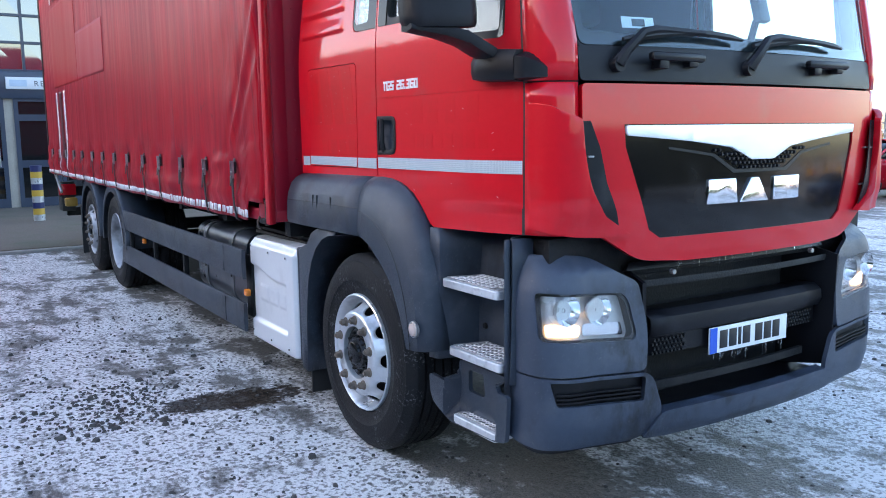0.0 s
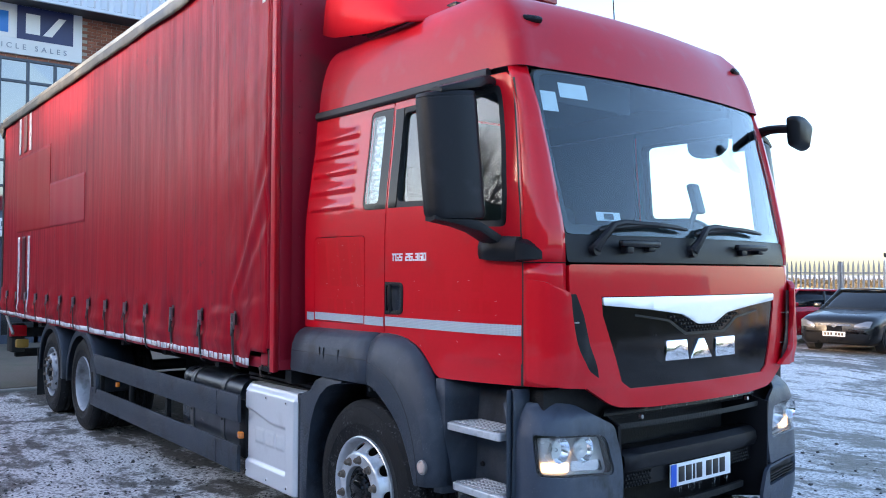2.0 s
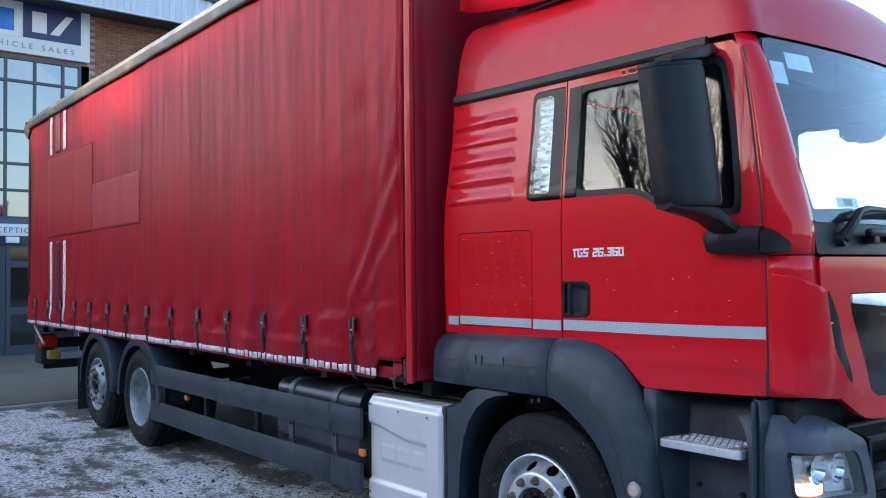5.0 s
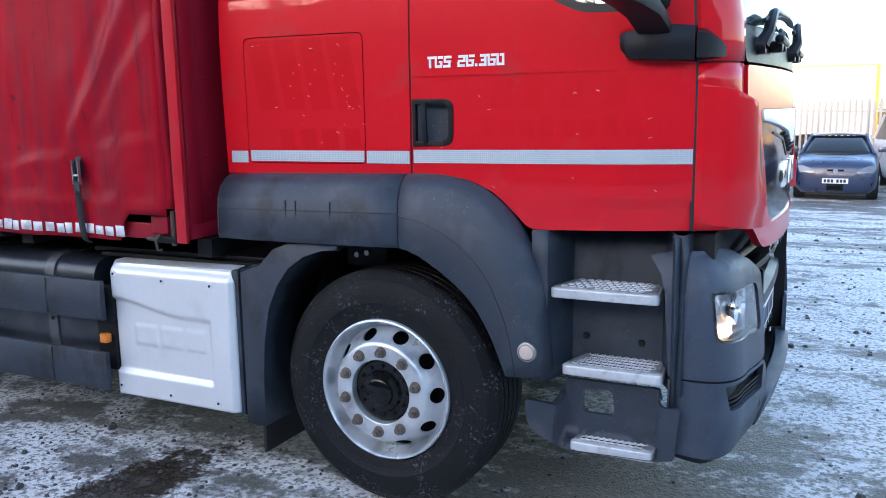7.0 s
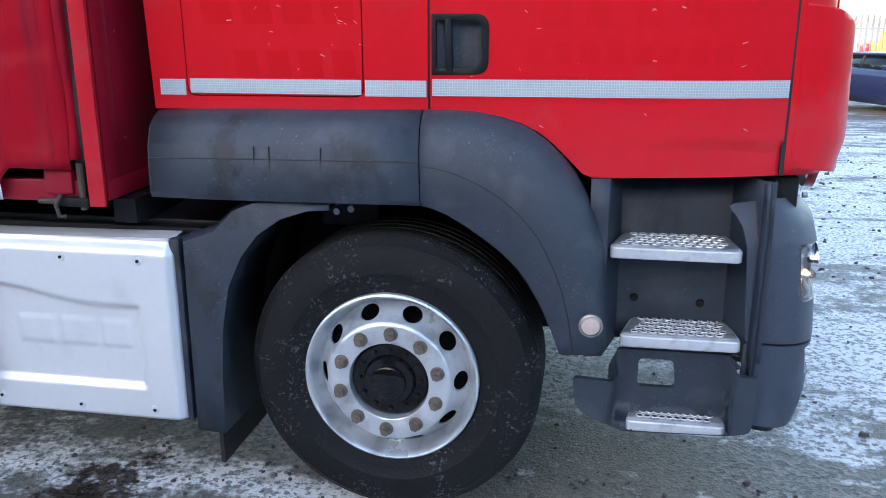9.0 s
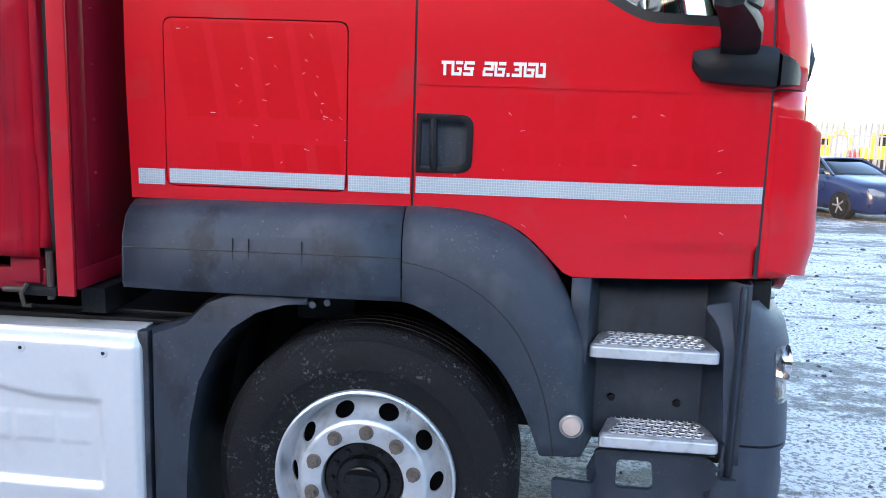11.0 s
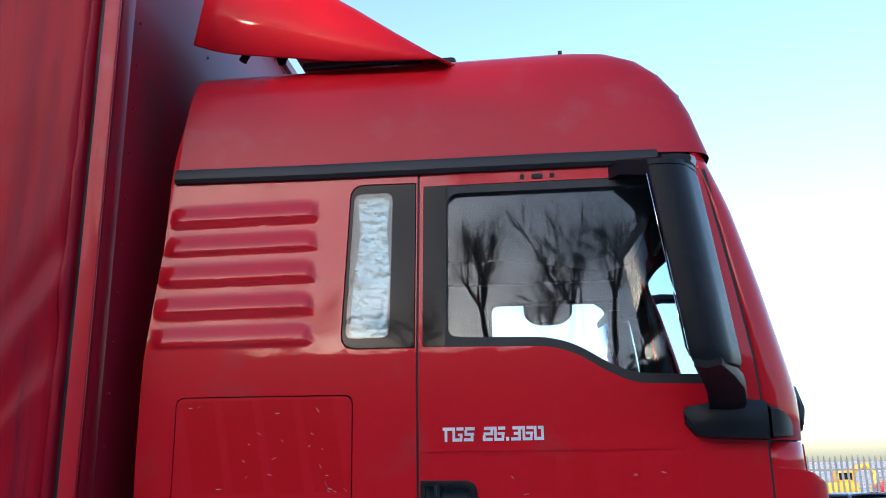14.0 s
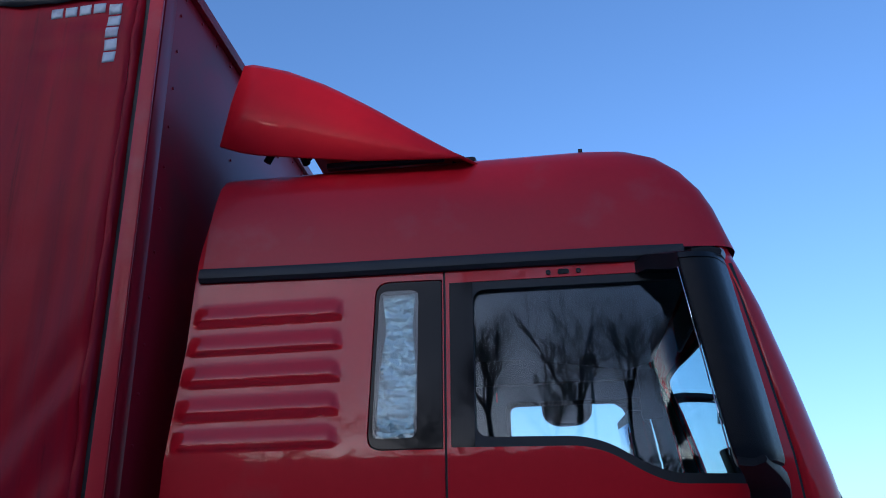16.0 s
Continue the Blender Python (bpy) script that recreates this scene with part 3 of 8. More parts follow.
def build_ground():
    bm = bmesh.new()
    xs = [-900, -300, -120, -60, -40, -25, -16] + [-12 + 0.2 * i for i in range(101)] + [10, 14, 25, 40, 60, 120, 300, 900]
    ys = [-900, -300, -120, -60, -40, -25, -16, -9, -6] + [-4 + 0.2 * i for i in range(66)] + [11, 15, 19, 23, 26, 40, 60, 120, 300, 900]
    grid = [[bm.verts.new((x, y, ground_z(x, y) + (0.018 * (noise.noise((x * 0.9, y * 0.9, 0)) + 0.6 * noise.noise((x * 3, y * 3, 4))) - 0.004 if -12 < x < 9 and -5 < y < 10 else 0))) for y in ys] for x in xs]
    for a, b in zip(grid, grid[1:]):
        for j in range(len(ys) - 1):
            bm.faces.new((a[j], b[j], b[j + 1], a[j + 1]))
    struct("ground", bm, ground_mat(), "frosty dark gravel yard with trodden patchy snow", "ground")


build_ground()


# ---- truck ----
YC = 1.12                     # middle of the truck; its near side is y = 0
truck = thing("curtain_side_truck", "red three-axle curtain-side lorry with grey bumper on frosty yard", "truck")


def lean(z):
    return 0.065 * smooth01(1.85, 2.75, z) * 1.05


def taper(x):
    return 0.055 * max(0.0, (x - 0.80) / 0.35) ** 2


def side(s, off=0.0):
    """The cab's side as a surface over (x, z); s: 0 near side, 1 far side; off: metres outwards."""
    def f(x, z):
        y = lean(z) + taper(x) - off
        return (x, 2 * YC - y if s else y, z)
    return f


X_FRONT = [(0.3, 1.34), (1.0, 1.385), (1.3, 1.39), (1.75, 1.375), (1.85, 1.362), (2.25, 1.272), (2.70, 1.155)]


def front(off=0.0, crown=0.10):
    def f(y, z):
        return (table(X_FRONT, z) - crown * (y - YC) ** 2 + off, y, z)
    return f


ARCH = [(0.106, 1.357), (0.22, 1.357), (0.315, 1.346), (0.38, 1.326), (0.435, 1.300), (0.48, 1.266), (0.52, 1.227), (0.571, 1.177), (0.60, 1.165)]
DOOR_FRONT = [(1.146, 1.178), (1.148, 1.60), (1.147, 1.73), (1.130, 2.00), (1.092, 2.28), (1.056, 2.52), (1.036, 2.62), (1.005, 2.652)]
WIN = [(0.118, 2.05), (0.52, 2.040), (0.60, 2.015), (0.70, 1.95), (0.775, 1.918), (1.062, 1.910), (1.064, 2.03), (1.030, 2.33), (0.990, 2.53), (0.968, 2.597), (0.118, 2.605)]
WIN_R = rpoly(WIN, [0.01, 0.08, 0.05, 0.05, 0.05, 0.03, 0.1, 0.1, 0.05, 0.03, 0.01])
QWIN = rpoly([(-0.150, 2.050), (0.094, 2.047), (0.094, 2.620), (-0.135, 2.625)], [0.05, 0.005, 0.005, 0.05])
HATCH = rpoly([(-0.680, 1.396), (-0.106, 1.398), (-0.106, 1.902), (-0.683, 1.907)], 0.03)
RIBS = [2.508, 2.400, 2.293, 2.182, 2.078]


def rear_side(s):
    base = side(s)

    def f(x, z):
        p = base(x, z)
        bulge = 0.0
        for r in RIBS:
            d = z - r
            if -0.012 < d < 0.075:
                end = -0.238 - 0.02 * (d / 0.07) ** 2
                fade = smooth01(end, end - 0.035, x) if x < end else 0.0
                bulge = max(bulge, 0.012 * fade * smooth01(-0.795 + 0.05 * max(0.0, z - 2.2), -0.755 + 0.05 * max(0.0, z - 2.2), x) * smooth01(-0.010, 0.008, d) * (1 - smooth01(0.015, 0.075, d)))
        return (p[0], p[1] + bulge if s else p[1] - bulge, p[2])
    return f


def door_side(s):
    """The door skin, with a shallow crease low down that fades rearwards."""
    base = side(s)

    def f(x, z):
        p = base(x, z)
        k = 0.012 * smooth01(1.282, 1.258, z) * smooth01(0.60, 0.95, x)
        return (p[0], p[1] - k if s else p[1] + k, p[2])
    return f


def inset(poly, d):
    cx, cy = sum(p[0] for p in poly) / len(poly), sum(p[1] for p in poly) / len(poly)
    w = max(p[0] for p in poly) - min(p[0] for p in poly)
    h = max(p[1] for p in poly) - min(p[1] for p in poly)
    return [(cx + (p[0] - cx) * (1 - 2 * d / w), cy + (p[1] - cy) * (1 - 2 * d / h)) for p in poly]


def build_cab_side(s):
    way = (0, 1, 0) if s else (0, -1, 0)
    # rear side panel with pressed ribs, quarter window and locker hatch
    outline = [(-0.800, 1.350), (0.098, 1.356), (0.098, 2.655), (-0.765, 2.700), (-0.79, 2.40), (-0.812, 2.05), (-0.81, 1.7)]
    panel = part("side_panel", sheet(outline, [QWIN, inset(HATCH, -0.004)], rear_side(s), way, 0.02, 0.0125), M_RED, truck, smooth=50, thick=0.03)
    hatch = part("locker_hatch", sheet(HATCH, [], side(s, 0.001), way, 0.2, 0.2), M_RED, truck, thick=0.02)
    part("hatch_seal", sheet(inset(HATCH, -0.008), [inset(HATCH, 0.01)], side(s, -0.022), way), M_SEAL, hatch)
    for k in range(4):
        x0 = -0.664 + 0.130 * k
        part("old_lettering_mark", sheet([(x0, 1.895), (x0 + 0.055, 1.612), (x0 + 0.155, 1.612), (x0 + 0.104, 1.895)], [], side(s, 0.0016), way, 0.2, 0.2), M_RED_FRESH, hatch, "faint deeper red mark of removed lettering", thick=0.0004)
    for k in range(4):
        x0 = -0.52 + 0.105 * k
        part("old_lettering_mark", sheet([(x0, 1.535), (x0 + 0.012, 1.455), (x0 + 0.085, 1.455), (x0 + 0.075, 1.535)], [], side(s, 0.0016), way, 0.2, 0.2), M_RED_FRESH, hatch, thick=0.0004)
    # dark quarter pane with a foil blind behind it
    q = part("quarter_window", sheet(inset(QWIN, 0.004), [rpoly([(-0.135, 2.085), (0.010, 2.085), (0.012, 2.590), (-0.122, 2.592)], 0.03)], side(s, -0.002), way), M_DARKPANE, truck, thick=0.004)
    pane = part("pane", sheet(rpoly([(-0.135, 2.085), (0.010, 2.085), (0.012, 2.590), (-0.122, 2.592)], 0.03), [], side(s, -0.003), way), M_GLASS, q, thick=0.004)
    pane.visible_shadow = False
    crumple = side(s, -0.03)
    def foil(x, z):
        p = crumple(x, z)
        w = 0.012 * noise.noise((x * 26, 3.1 * s, z * 30)) + 0.008 * noise.noise((x * 60, 1.0, z * 75)) + 0.003 * math.sin(z * 170 + 5 * noise.noise((x * 9, 0, z * 7)))
        return (p[0], p[1] + w, p[2])
    part("foil_blind", sheet([(-0.125, 2.095), (-0.005, 2.092), (0.002, 2.30), (-0.010, 2.46), (-0.004, 2.58), (-0.115, 2.582), (-0.100, 2.45), (-0.120, 2.3)], [], foil, way, 0.01, 0.008), M_FOIL, q, "crumpled silver foil blind", thick=0.001)
    # door
    outline = ARCH + DOOR_FRONT + [(0.106, 2.655)]
    door = part("cab_door", sheet(outline, [WIN_R, rpoly([(0.112, 1.468), (0.277, 1.472), (0.279, 1.637), (0.112, 1.639)], [0.004, 0.035, 0.035, 0.004])], door_side(s), way, 0.06, 0.02), M_RED, truck, "red cab door with a dropped window line", thick=0.035)
    frame = part("window_frame", sheet(WIN_R, [inset_win(0.03)], side(s, -0.003), way), M_SEAL, door, thick=0.02)
    part("division_bar", sheet([(0.119, 2.052), (0.192, 2.05), (0.197, 2.603), (0.119, 2.604)], [], side(s, 0.001), way), M_DARKPANE, door, thick=0.006)
    def flat(x, z):
        y = 0.034 + (z - 2.05) * 0.092 + 0.016 * max(0.0, x - 0.7)
        return (x, 2 * YC - y if s else y, z)
    g = part("door_window", sheet(inset_win(0.004, 0.16), [], flat, way, 0.1, 0.5), M_GLASS, door, thick=0.004)
    g.visible_shadow = False
    inner = (0, -way[1], 0)
    part("door_lining", sheet([(0.13, 1.40), (0.60, 1.40), (1.13, 1.40), (1.125, 2.00), (1.085, 2.28), (1.048, 2.52), (1.02, 2.66), (0.98, 2.80), (0.13, 2.80)], [inset_win(0.012, 0.17)], side(s, -0.055), inner, 0.1, 0.1), M_TRIM, door, thick=0.01)
    # ghosts of lettering taken off the door
    for x0, x1 in ((0.430, 0.520), (0.560, 0.640), (0.700, 0.775), (0.850, 0.930)):
        part("old_lettering_mark", sheet([(x0, 1.604), (x1, 1.602), (x1, 1.708), (x0 + 0.012, 1.710)], [], side(s, 0.0008), way, 0.2, 0.2), M_RED_GHOST, door, "faint deeper red mark of removed lettering", thick=0.0003)
    for k in range(8):
        x0 = 0.395 + 0.076 * k
        part("old_lettering_mark", sheet([(x0, 1.500), (x0 + 0.054, 1.500), (x0 + 0.054, 1.560 + 0.014 * (k % 3 == 0)), (x0, 1.560 + 0.014 * (k % 3 == 0))], [], side(s, 0.0008), way, 0.2, 0.2), M_RED_GHOST, door, thick=0.0003)
    # sunk handle
    f = side(s)
    def at(x, off, z):
        p = f(x, z)
        return Vector((p[0], p[1] + (off if s else -off), p[2]))
    cup = sheet(rpoly([(0.112, 1.468), (0.277, 1.472), (0.279, 1.637), (0.112, 1.639)], [0.004, 0.035, 0.035, 0.004]), [], lambda x, z: side(s, -0.012 - 0.026 * smooth01(0.112, 0.19, x) * smooth01(0.28, 0.24, x))(x, z), way, 0.02, 0.05)
    h = part("handle_cup", cup, M_PLASTIC, door)
    rim_o = rpoly([(0.110, 1.464), (0.281, 1.468), (0.283, 1.641), (0.110, 1.643)], [0.004, 0.038, 0.038, 0.004])
    rim_i = rpoly([(0.124, 1.484), (0.262, 1.488), (0.263, 1.622), (0.124, 1.624)], [0.004, 0.03, 0.03, 0.004])
    part("handle_rim", sheet(rim_o, [rim_i], side(s, 0.004), way), M_BLACK, door, thick=0.05, bevel=0.003)
    bm = bmesh.new()
    tube(bm, [at(0.165, 0.000, 1.478), at(0.165, 0.008, 1.52), at(0.163, 0.008, 1.60), at(0.163, 0.004, 1.628)], 0.012, 8)
    part("pull_bar", bm, M_BLACK, h)
    a, b = at(0.163, 0.004, 1.615), at(0.163, 0.012, 1.615)
    part("lock_barrel", rod(bmesh.new(), a, b, 0.007), M_STEEL, h)
    # belt line crease, reflective band, seams
    part("belt_crease", sheet([(0.112, 1.727), (1.145, 1.722), (1.145, 1.733), (0.112, 1.740)], [], side(s, 0.004), way), M_RED, door, thick=0.004)
    for x0, x1, z0, z1 in ((-0.775, -0.688, 1.395, 1.444), (-0.672, -0.110, 1.402, 1.447), (-0.098, 0.094, 1.398, 1.447), (0.112, 1.146, 1.402, 1.452)):
        par = hatch if x0 == -0.672 else (door if x0 > 0 else panel)
        dz = 0.004 if x0 > 0 else 0.0
        part("reflective_band", sheet([(x0, z0), (x1, z0 + dz), (x1, z1 + dz), (x0, z1)], [], side(s, 0.003), way), M_TAPE, par, "white honeycomb reflective band", thick=0.002)
    part("door_gap", sheet([(0.0985, 1.36), (0.1055, 1.36), (0.1055, 2.65), (0.0985, 2.65)], [], side(s, -0.006), way), M_SEAL, truck)
    part("front_door_gap", sheet([(x + d, z) for d, row in ((-0.004, DOOR_FRONT[:-1]), (0.018, DOOR_FRONT[-2::-1])) for x, z in row], [], side(s, -0.001), way), M_SEAL, truck)
    # roof drip trim
    bm = bmesh.new()
    sg = 1 if s else -1
    pts = [(-0.768, 2.688), (-0.3, 2.677), (0.2, 2.671), (0.60, 2.666), (0.90, 2.660)]
    skin(bm, [[(x, f(x, z)[1] + sg * d, z + h) for d, h in ((-0.01, 0.028), (0.016, 0.026), (0.024, 0.012), (0.024, -0.012), (0.014, -0.024), (-0.01, -0.026))] for x, z in pts], closed=True, caps=True)
    part("drip_trim", bm, M_SEAL, truck)
    for x, w in ((0.453, 0.008), (0.503, 0.019), (0.553, 0.008)):
        part("marker_boss", prism(bmesh.new(), rpoly([(x - w, 2.611), (x + w, 2.611), (x + w, 2.627), (x - w, 2.627)], 0.008), f(x, 2.62)[1] - sg * 0.01, f(x, 2.62)[1] + sg * 0.005), M_BLACK, door)


def inset_win(d, x0=0.195):
    """The door window's outline drawn in by d."""
    pts = [(x0, 2.05 + d), (0.515, 2.040 + d), (0.60, 2.015 + d), (0.70, 1.95 + d), (0.78, 1.918 + d), (1.062 - d, 1.910 + d), (1.064 - d, 2.03), (1.030 - d, 2.33), (0.990 - d, 2.53), (0.968 - d, 2.597 - d), (x0 + 0.002, 2.605 - d)]
    return rpoly(pts, [0.045, 0.08, 0.05, 0.05, 0.05, 0.02, 0.1, 0.1, 0.05, 0.03, 0.045])


for s in (0, 1):
    build_cab_side(s)

# raised badge on the near door: squared letters built of bars
GLYPHS = {"T": [(0, 0.78, 1, 1), (0.36, 0, 0.64, 0.78)],
          "G": [(0, 0, 0.27, 1), (0.27, 0.78, 1, 1), (0.27, 0, 1, 0.22), (0.73, 0.22, 1, 0.56), (0.5, 0.40, 0.73, 0.56)],
          "S": [(0, 0.78, 1, 1), (0, 0.40, 0.27, 0.78), (0.27, 0.40, 1, 0.60), (0.73, 0, 1, 0.40), (0, 0, 0.73, 0.22)],
          "2": [(0, 0.78, 1, 1), (0.73, 0.40, 1, 0.78), (0, 0.40, 0.73, 0.60), (0, 0, 0.27, 0.40), (0.27, 0, 1, 0.22)],
          "6": [(0, 0, 0.27, 1), (0.27, 0.78, 1, 1), (0.27, 0.42, 1, 0.60), (0.73, 0.20, 1, 0.42), (0.27, 0, 1, 0.20)],
          ".": [(0.1, 0, 0.9, 0.26)],
          "3": [(0, 0.78, 1, 1), (0.73, 0, 1, 0.78), (0.2, 0.40, 0.73, 0.60), (0, 0, 0.73, 0.22)],
          "0": [(0, 0, 0.27, 1), (0.73, 0, 1, 1), (0.27, 0.78, 0.73, 1), (0.27, 0, 0.73, 0.22)]}
badge = part("badge_foil", sheet(rpoly([(0.172, 1.752), (0.516, 1.752), (0.516, 1.802), (0.172, 1.802)], 0.006), [], side(0, 0.0006), (0, -1, 0)), M_RED, truck, thick=0.0004)
gx = 0.176
for ch in "TGS 26.360":
    wd = {" ": 0.018, ".": 0.011}.get(ch, 0.0292)
    if ch != " ":
        bm = bmesh.new()
        for x0, z0, x1, z1 in GLYPHS[ch]:
            ya = side(0)(gx, 1.77)[1]
            box(bm, gx + x0 * wd + 0.006 * z0, gx + x1 * wd + 0.006 * z0, ya - 0.0042, ya - 0.0008, 1.756 + 0.042 * z0, 1.756 + 0.042 * z1)
        part("letter", bm, M_BADGE, badge, "raised chrome letter", smooth=0)
    gx += wd + 0.0055


def corner(s, z0, z1, nz=10, off=0.0, t0=0.0, t1=1.0, nt=9):
    """The rounded post between the cab's side and its front."""
    bm = bmesh.new()
    rings = []
    for i in range(nz + 1):
        z = z0 + (z1 - z0) * i / nz
        xs = table([(1.178, 1.155), (1.73, 1.155), (2.00, 1.138), (2.28, 1.101), (2.52, 1.064), (2.70, 1.004)], z)
        ys = lean(z) + taper(xs)
        yf = table([(1.0, 0.20), (1.74, 0.20), (2.70, 0.165)], z)
        xf = front()(yf, z)[0] - 0.014 + table([(1.74, 0.004), (1.90, 0.028), (2.50, 0.030), (2.70, 0.006)], z)
        slope = 0.2 * (YC - yf)
        c = (xf - slope * (yf - ys) * 0.35, ys + taper(xs) * 0.5)
        ring = []
        for k in range(nt + 1):
            t = t0 + (t1 - t0) * k / nt
            x = xs * (1 - t) ** 2 + c[0] * 2 * t * (1 - t) + xf * t * t
            y = ys * (1 - t) ** 2 + c[1] * 2 * t * (1 - t) + yf * t * t
            ring.append((x + off * t, (2 * YC - (y - off)) if s else y - off, z))
        rings.append(ring)
    skin(bm, rings)
    if s:
        bmesh.ops.reverse_faces(bm, faces=bm.faces)
    return bm


for s in (0, 1):
    part("windscreen_pillar", corner(s, 1.745, 2.682, 14), M_RED, truck, smooth=60, thick=0.04)
    part("pillar_lining", corner(s, 1.745, 2.80, 14, -0.05), M_TRIM, truck, smooth=60, thick=0.006)
    part("corner_seal", corner(s, 1.70, 1.78, 4, -0.012), M_SEAL, truck, smooth=60, thick=0.004)
    part("corner_panel", corner(s, 1.18, 1.739, 10), M_RED, truck, smooth=60, thick=0.03)

# front flap with grille
FLAP = rpoly([(0.21, 1.735), (0.21, 1.22), (0.46, 1.068), (0.70, 1.052), (1.54, 1.052), (1.78, 1.068), (2.03, 1.22), (2.03, 1.735)], [0.02, 0.1, 0.06, 0.02, 0.02, 0.06, 0.1, 0.02])
GR = [(0.390, 1.586), (0.395, 1.50), (0.505, 1.185), (0.56, 1.150), (1.68, 1.150), (1.735, 1.185), (1.845, 1.50), (1.850, 1.586)]
flap = part("front_flap", sheet(FLAP, [GR], front(), (1, 0, 0), 0.08, 0.1), M_RED, truck, "red front service flap", thick=0.03)
part("grille_panel", sheet(inset(GR, -0.005), [], front(-0.007), (1, 0, 0), 0.08, 0.1), M_GLOSSBLACK, flap, "gloss black grille panel", thick=0.01)
CH = [(0.395, 1.582), (0.398, 1.545), (0.70, 1.520), (0.93, 1.492), (1.00, 1.462), (1.05, 1.440), (1.19, 1.440), (1.24, 1.462), (1.31, 1.492), (1.54, 1.520), (1.842, 1.545), (1.845, 1.582)]
part("chrome_bar", sheet(rpoly(CH, 0.01, 2), [], front(0.006), (1, 0, 0), 0.08, 0.3), M_BADGE, flap, "polished chrome grille bar", thick=0.03, bevel=0.006)
# honeycomb under the bar
bm = bmesh.new()
for i in range(26):
    for j in range(6):
        y, z = 0.80 + i * 0.026 + (j % 2) * 0.013, 1.50 - j * 0.018
        d = abs(y - YC)
        top = 1.515 - 0.09 * d if d > 0.2 else 1.43 + 0.1 * d * 2
        bot = 1.405 + max(0.0, d - 0.12) * 0.45
        if bot < z < 1.505 - 0.03 * (1 - d) and d < 0.33:
            x = front(-0.006)(y, z)[0]
            rod(bm, (x, y, z), (x + 0.010, y, z), 0.0095, 0.006, 6, True)
part("grille_mesh", bm, M_BLACK, flap, smooth=0)
bm = sheet(rpoly([(0.60, 1.500), (0.84, 1.468), (0.96, 1.402), (1.28, 1.402), (1.40, 1.468), (1.64, 1.500), (1.64, 1.490), (1.41, 1.458), (1.29, 1.388), (0.95, 1.388), (0.83, 1.458), (0.60, 1.490)], 0.006, 2), [], front(-0.004), (1, 0, 0), 0.08, 0.3)
part("grille_lip", bm, M_BLACK, flap, thick=0.015)
# three plain chrome shapes of the maker's mark
for y0, pts in ((0.795, [(0.0, 0), (0.012, 0.100), (0.164, 0.100), (0.176, 0)]),
                (0.985, [(0, 0), (0.066, 0.100), (0.114, 0.100), (0.180, 0)]),
                (1.20, [(0.0, 0), (0.0, 0.100), (0.178, 0.100), (0.178, 0)])):
    part("maker_shape", sheet([(y0 + a, 1.267 + b) for a, b in pts], [], front(0.004), (1, 0, 0), 0.3, 0.3), M_CHROME, flap, "plain chrome shape", thick=0.024, bevel=0.004)

# windscreen and the black panel under it
WS = [(0.215, 1.875), (2.025, 1.875), (2.06, 2.30), (2.055, 2.665), (1.85, 2.692), (1.12, 2.70), (0.39, 2.692), (0.185, 2.665), (0.18, 2.30)]
WSR = rpoly(WS, [0.03, 0.03, 0.2, 0.05, 0.1, 0.2, 0.1, 0.05, 0.2])
ws = part("windscreen", sheet(WSR, [], front(-0.004), (1, 0, 0), 0.07, 0.09), M_SCREEN, truck, "wide laminated windscreen", thick=0.006, smooth=60)
ws.visible_shadow = False
part("screen_border", sheet(inset(WSR, -0.006), [inset(WSR, 0.035)], front(-0.016), (1, 0, 0), 0.07, 0.09), M_SEAL, ws, "black printed screen border", smooth=60, thick=0.004)
part("cowl_panel", sheet(rpoly([(0.205, 1.745), (2.035, 1.745), (2.035, 1.872), (0.205, 1.872)], 0.02), [], front(-0.004), (1, 0, 0), 0.07, 0.1), M_BLACK, truck, "black panel under the windscreen", smooth=60, thick=0.02)


def roof_ring(z, ys, xf, xr, n=14):
    """Half an outline of the roof at one height, from the rear edge to the middle of the front."""
    pts = [(xr + (0.55 - xr) * i / 6, ys + 0.0) for i in range(7)]
    yb = ys + 0.17
    xb = xf - 0.10 * (YC - yb) ** 2
    for k in range(1, n + 1):
        t = k / n
        a, c, e = (0.55, ys), (xb + 0.0, ys), (xb, yb)
        # a long flat run and a tight turn at the corner
        w0, w1, w2 = (1 - t) ** 3, 3 * t * (1 - t), t ** 3
        tot = w0 + w1 + w2
        pts.append(((a[0] * w0 + c[0] * w1 + e[0] * w2) / tot, (a[1] * w0 + c[1] * w1 + e[1] * w2) / tot))
    for i in range(1, 7):
        y = yb + (YC - yb) * i / 6
        pts.append((xf - 0.10 * (YC - y) ** 2, y))
    return [(x, y, z) for x, y in pts]


def full_ring(h):
    return h + [(x, 2 * YC - y, z) for x, y, z in h[-2::-1]]


ROOF = [(2.680, 0.064, 1.166, -0.765), (2.75, 0.072, 1.145, -0.764), (2.84, 0.080, 1.118, -0.762), (2.92, 0.094, 1.083, -0.760), (3.00, 0.115, 1.028, -0.757), (3.07, 0.146, 0.955, -0.755), (3.118, 0.186, 0.865, -0.753),
        (3.150, 0.236, 0.755, -0.751), (3.173, 0.31, 0.61, -0.75), (3.190, 0.42, 0.43, -0.75), (3.205, 0.60, 0.20, -0.75), (3.22, 0.84, -0.10, -0.75)]
bm = bmesh.new()
vs = skin(bm, [full_ring(roof_ring(*r)) for r in ROOF])
bm.faces.new(vs[-1])
bmesh.ops.recalc_face_normals(bm, faces=bm.faces)
part("cab_roof", bm, M_RED_ROOF, truck, "domed red sleeper roof, slightly faded", smooth=60)
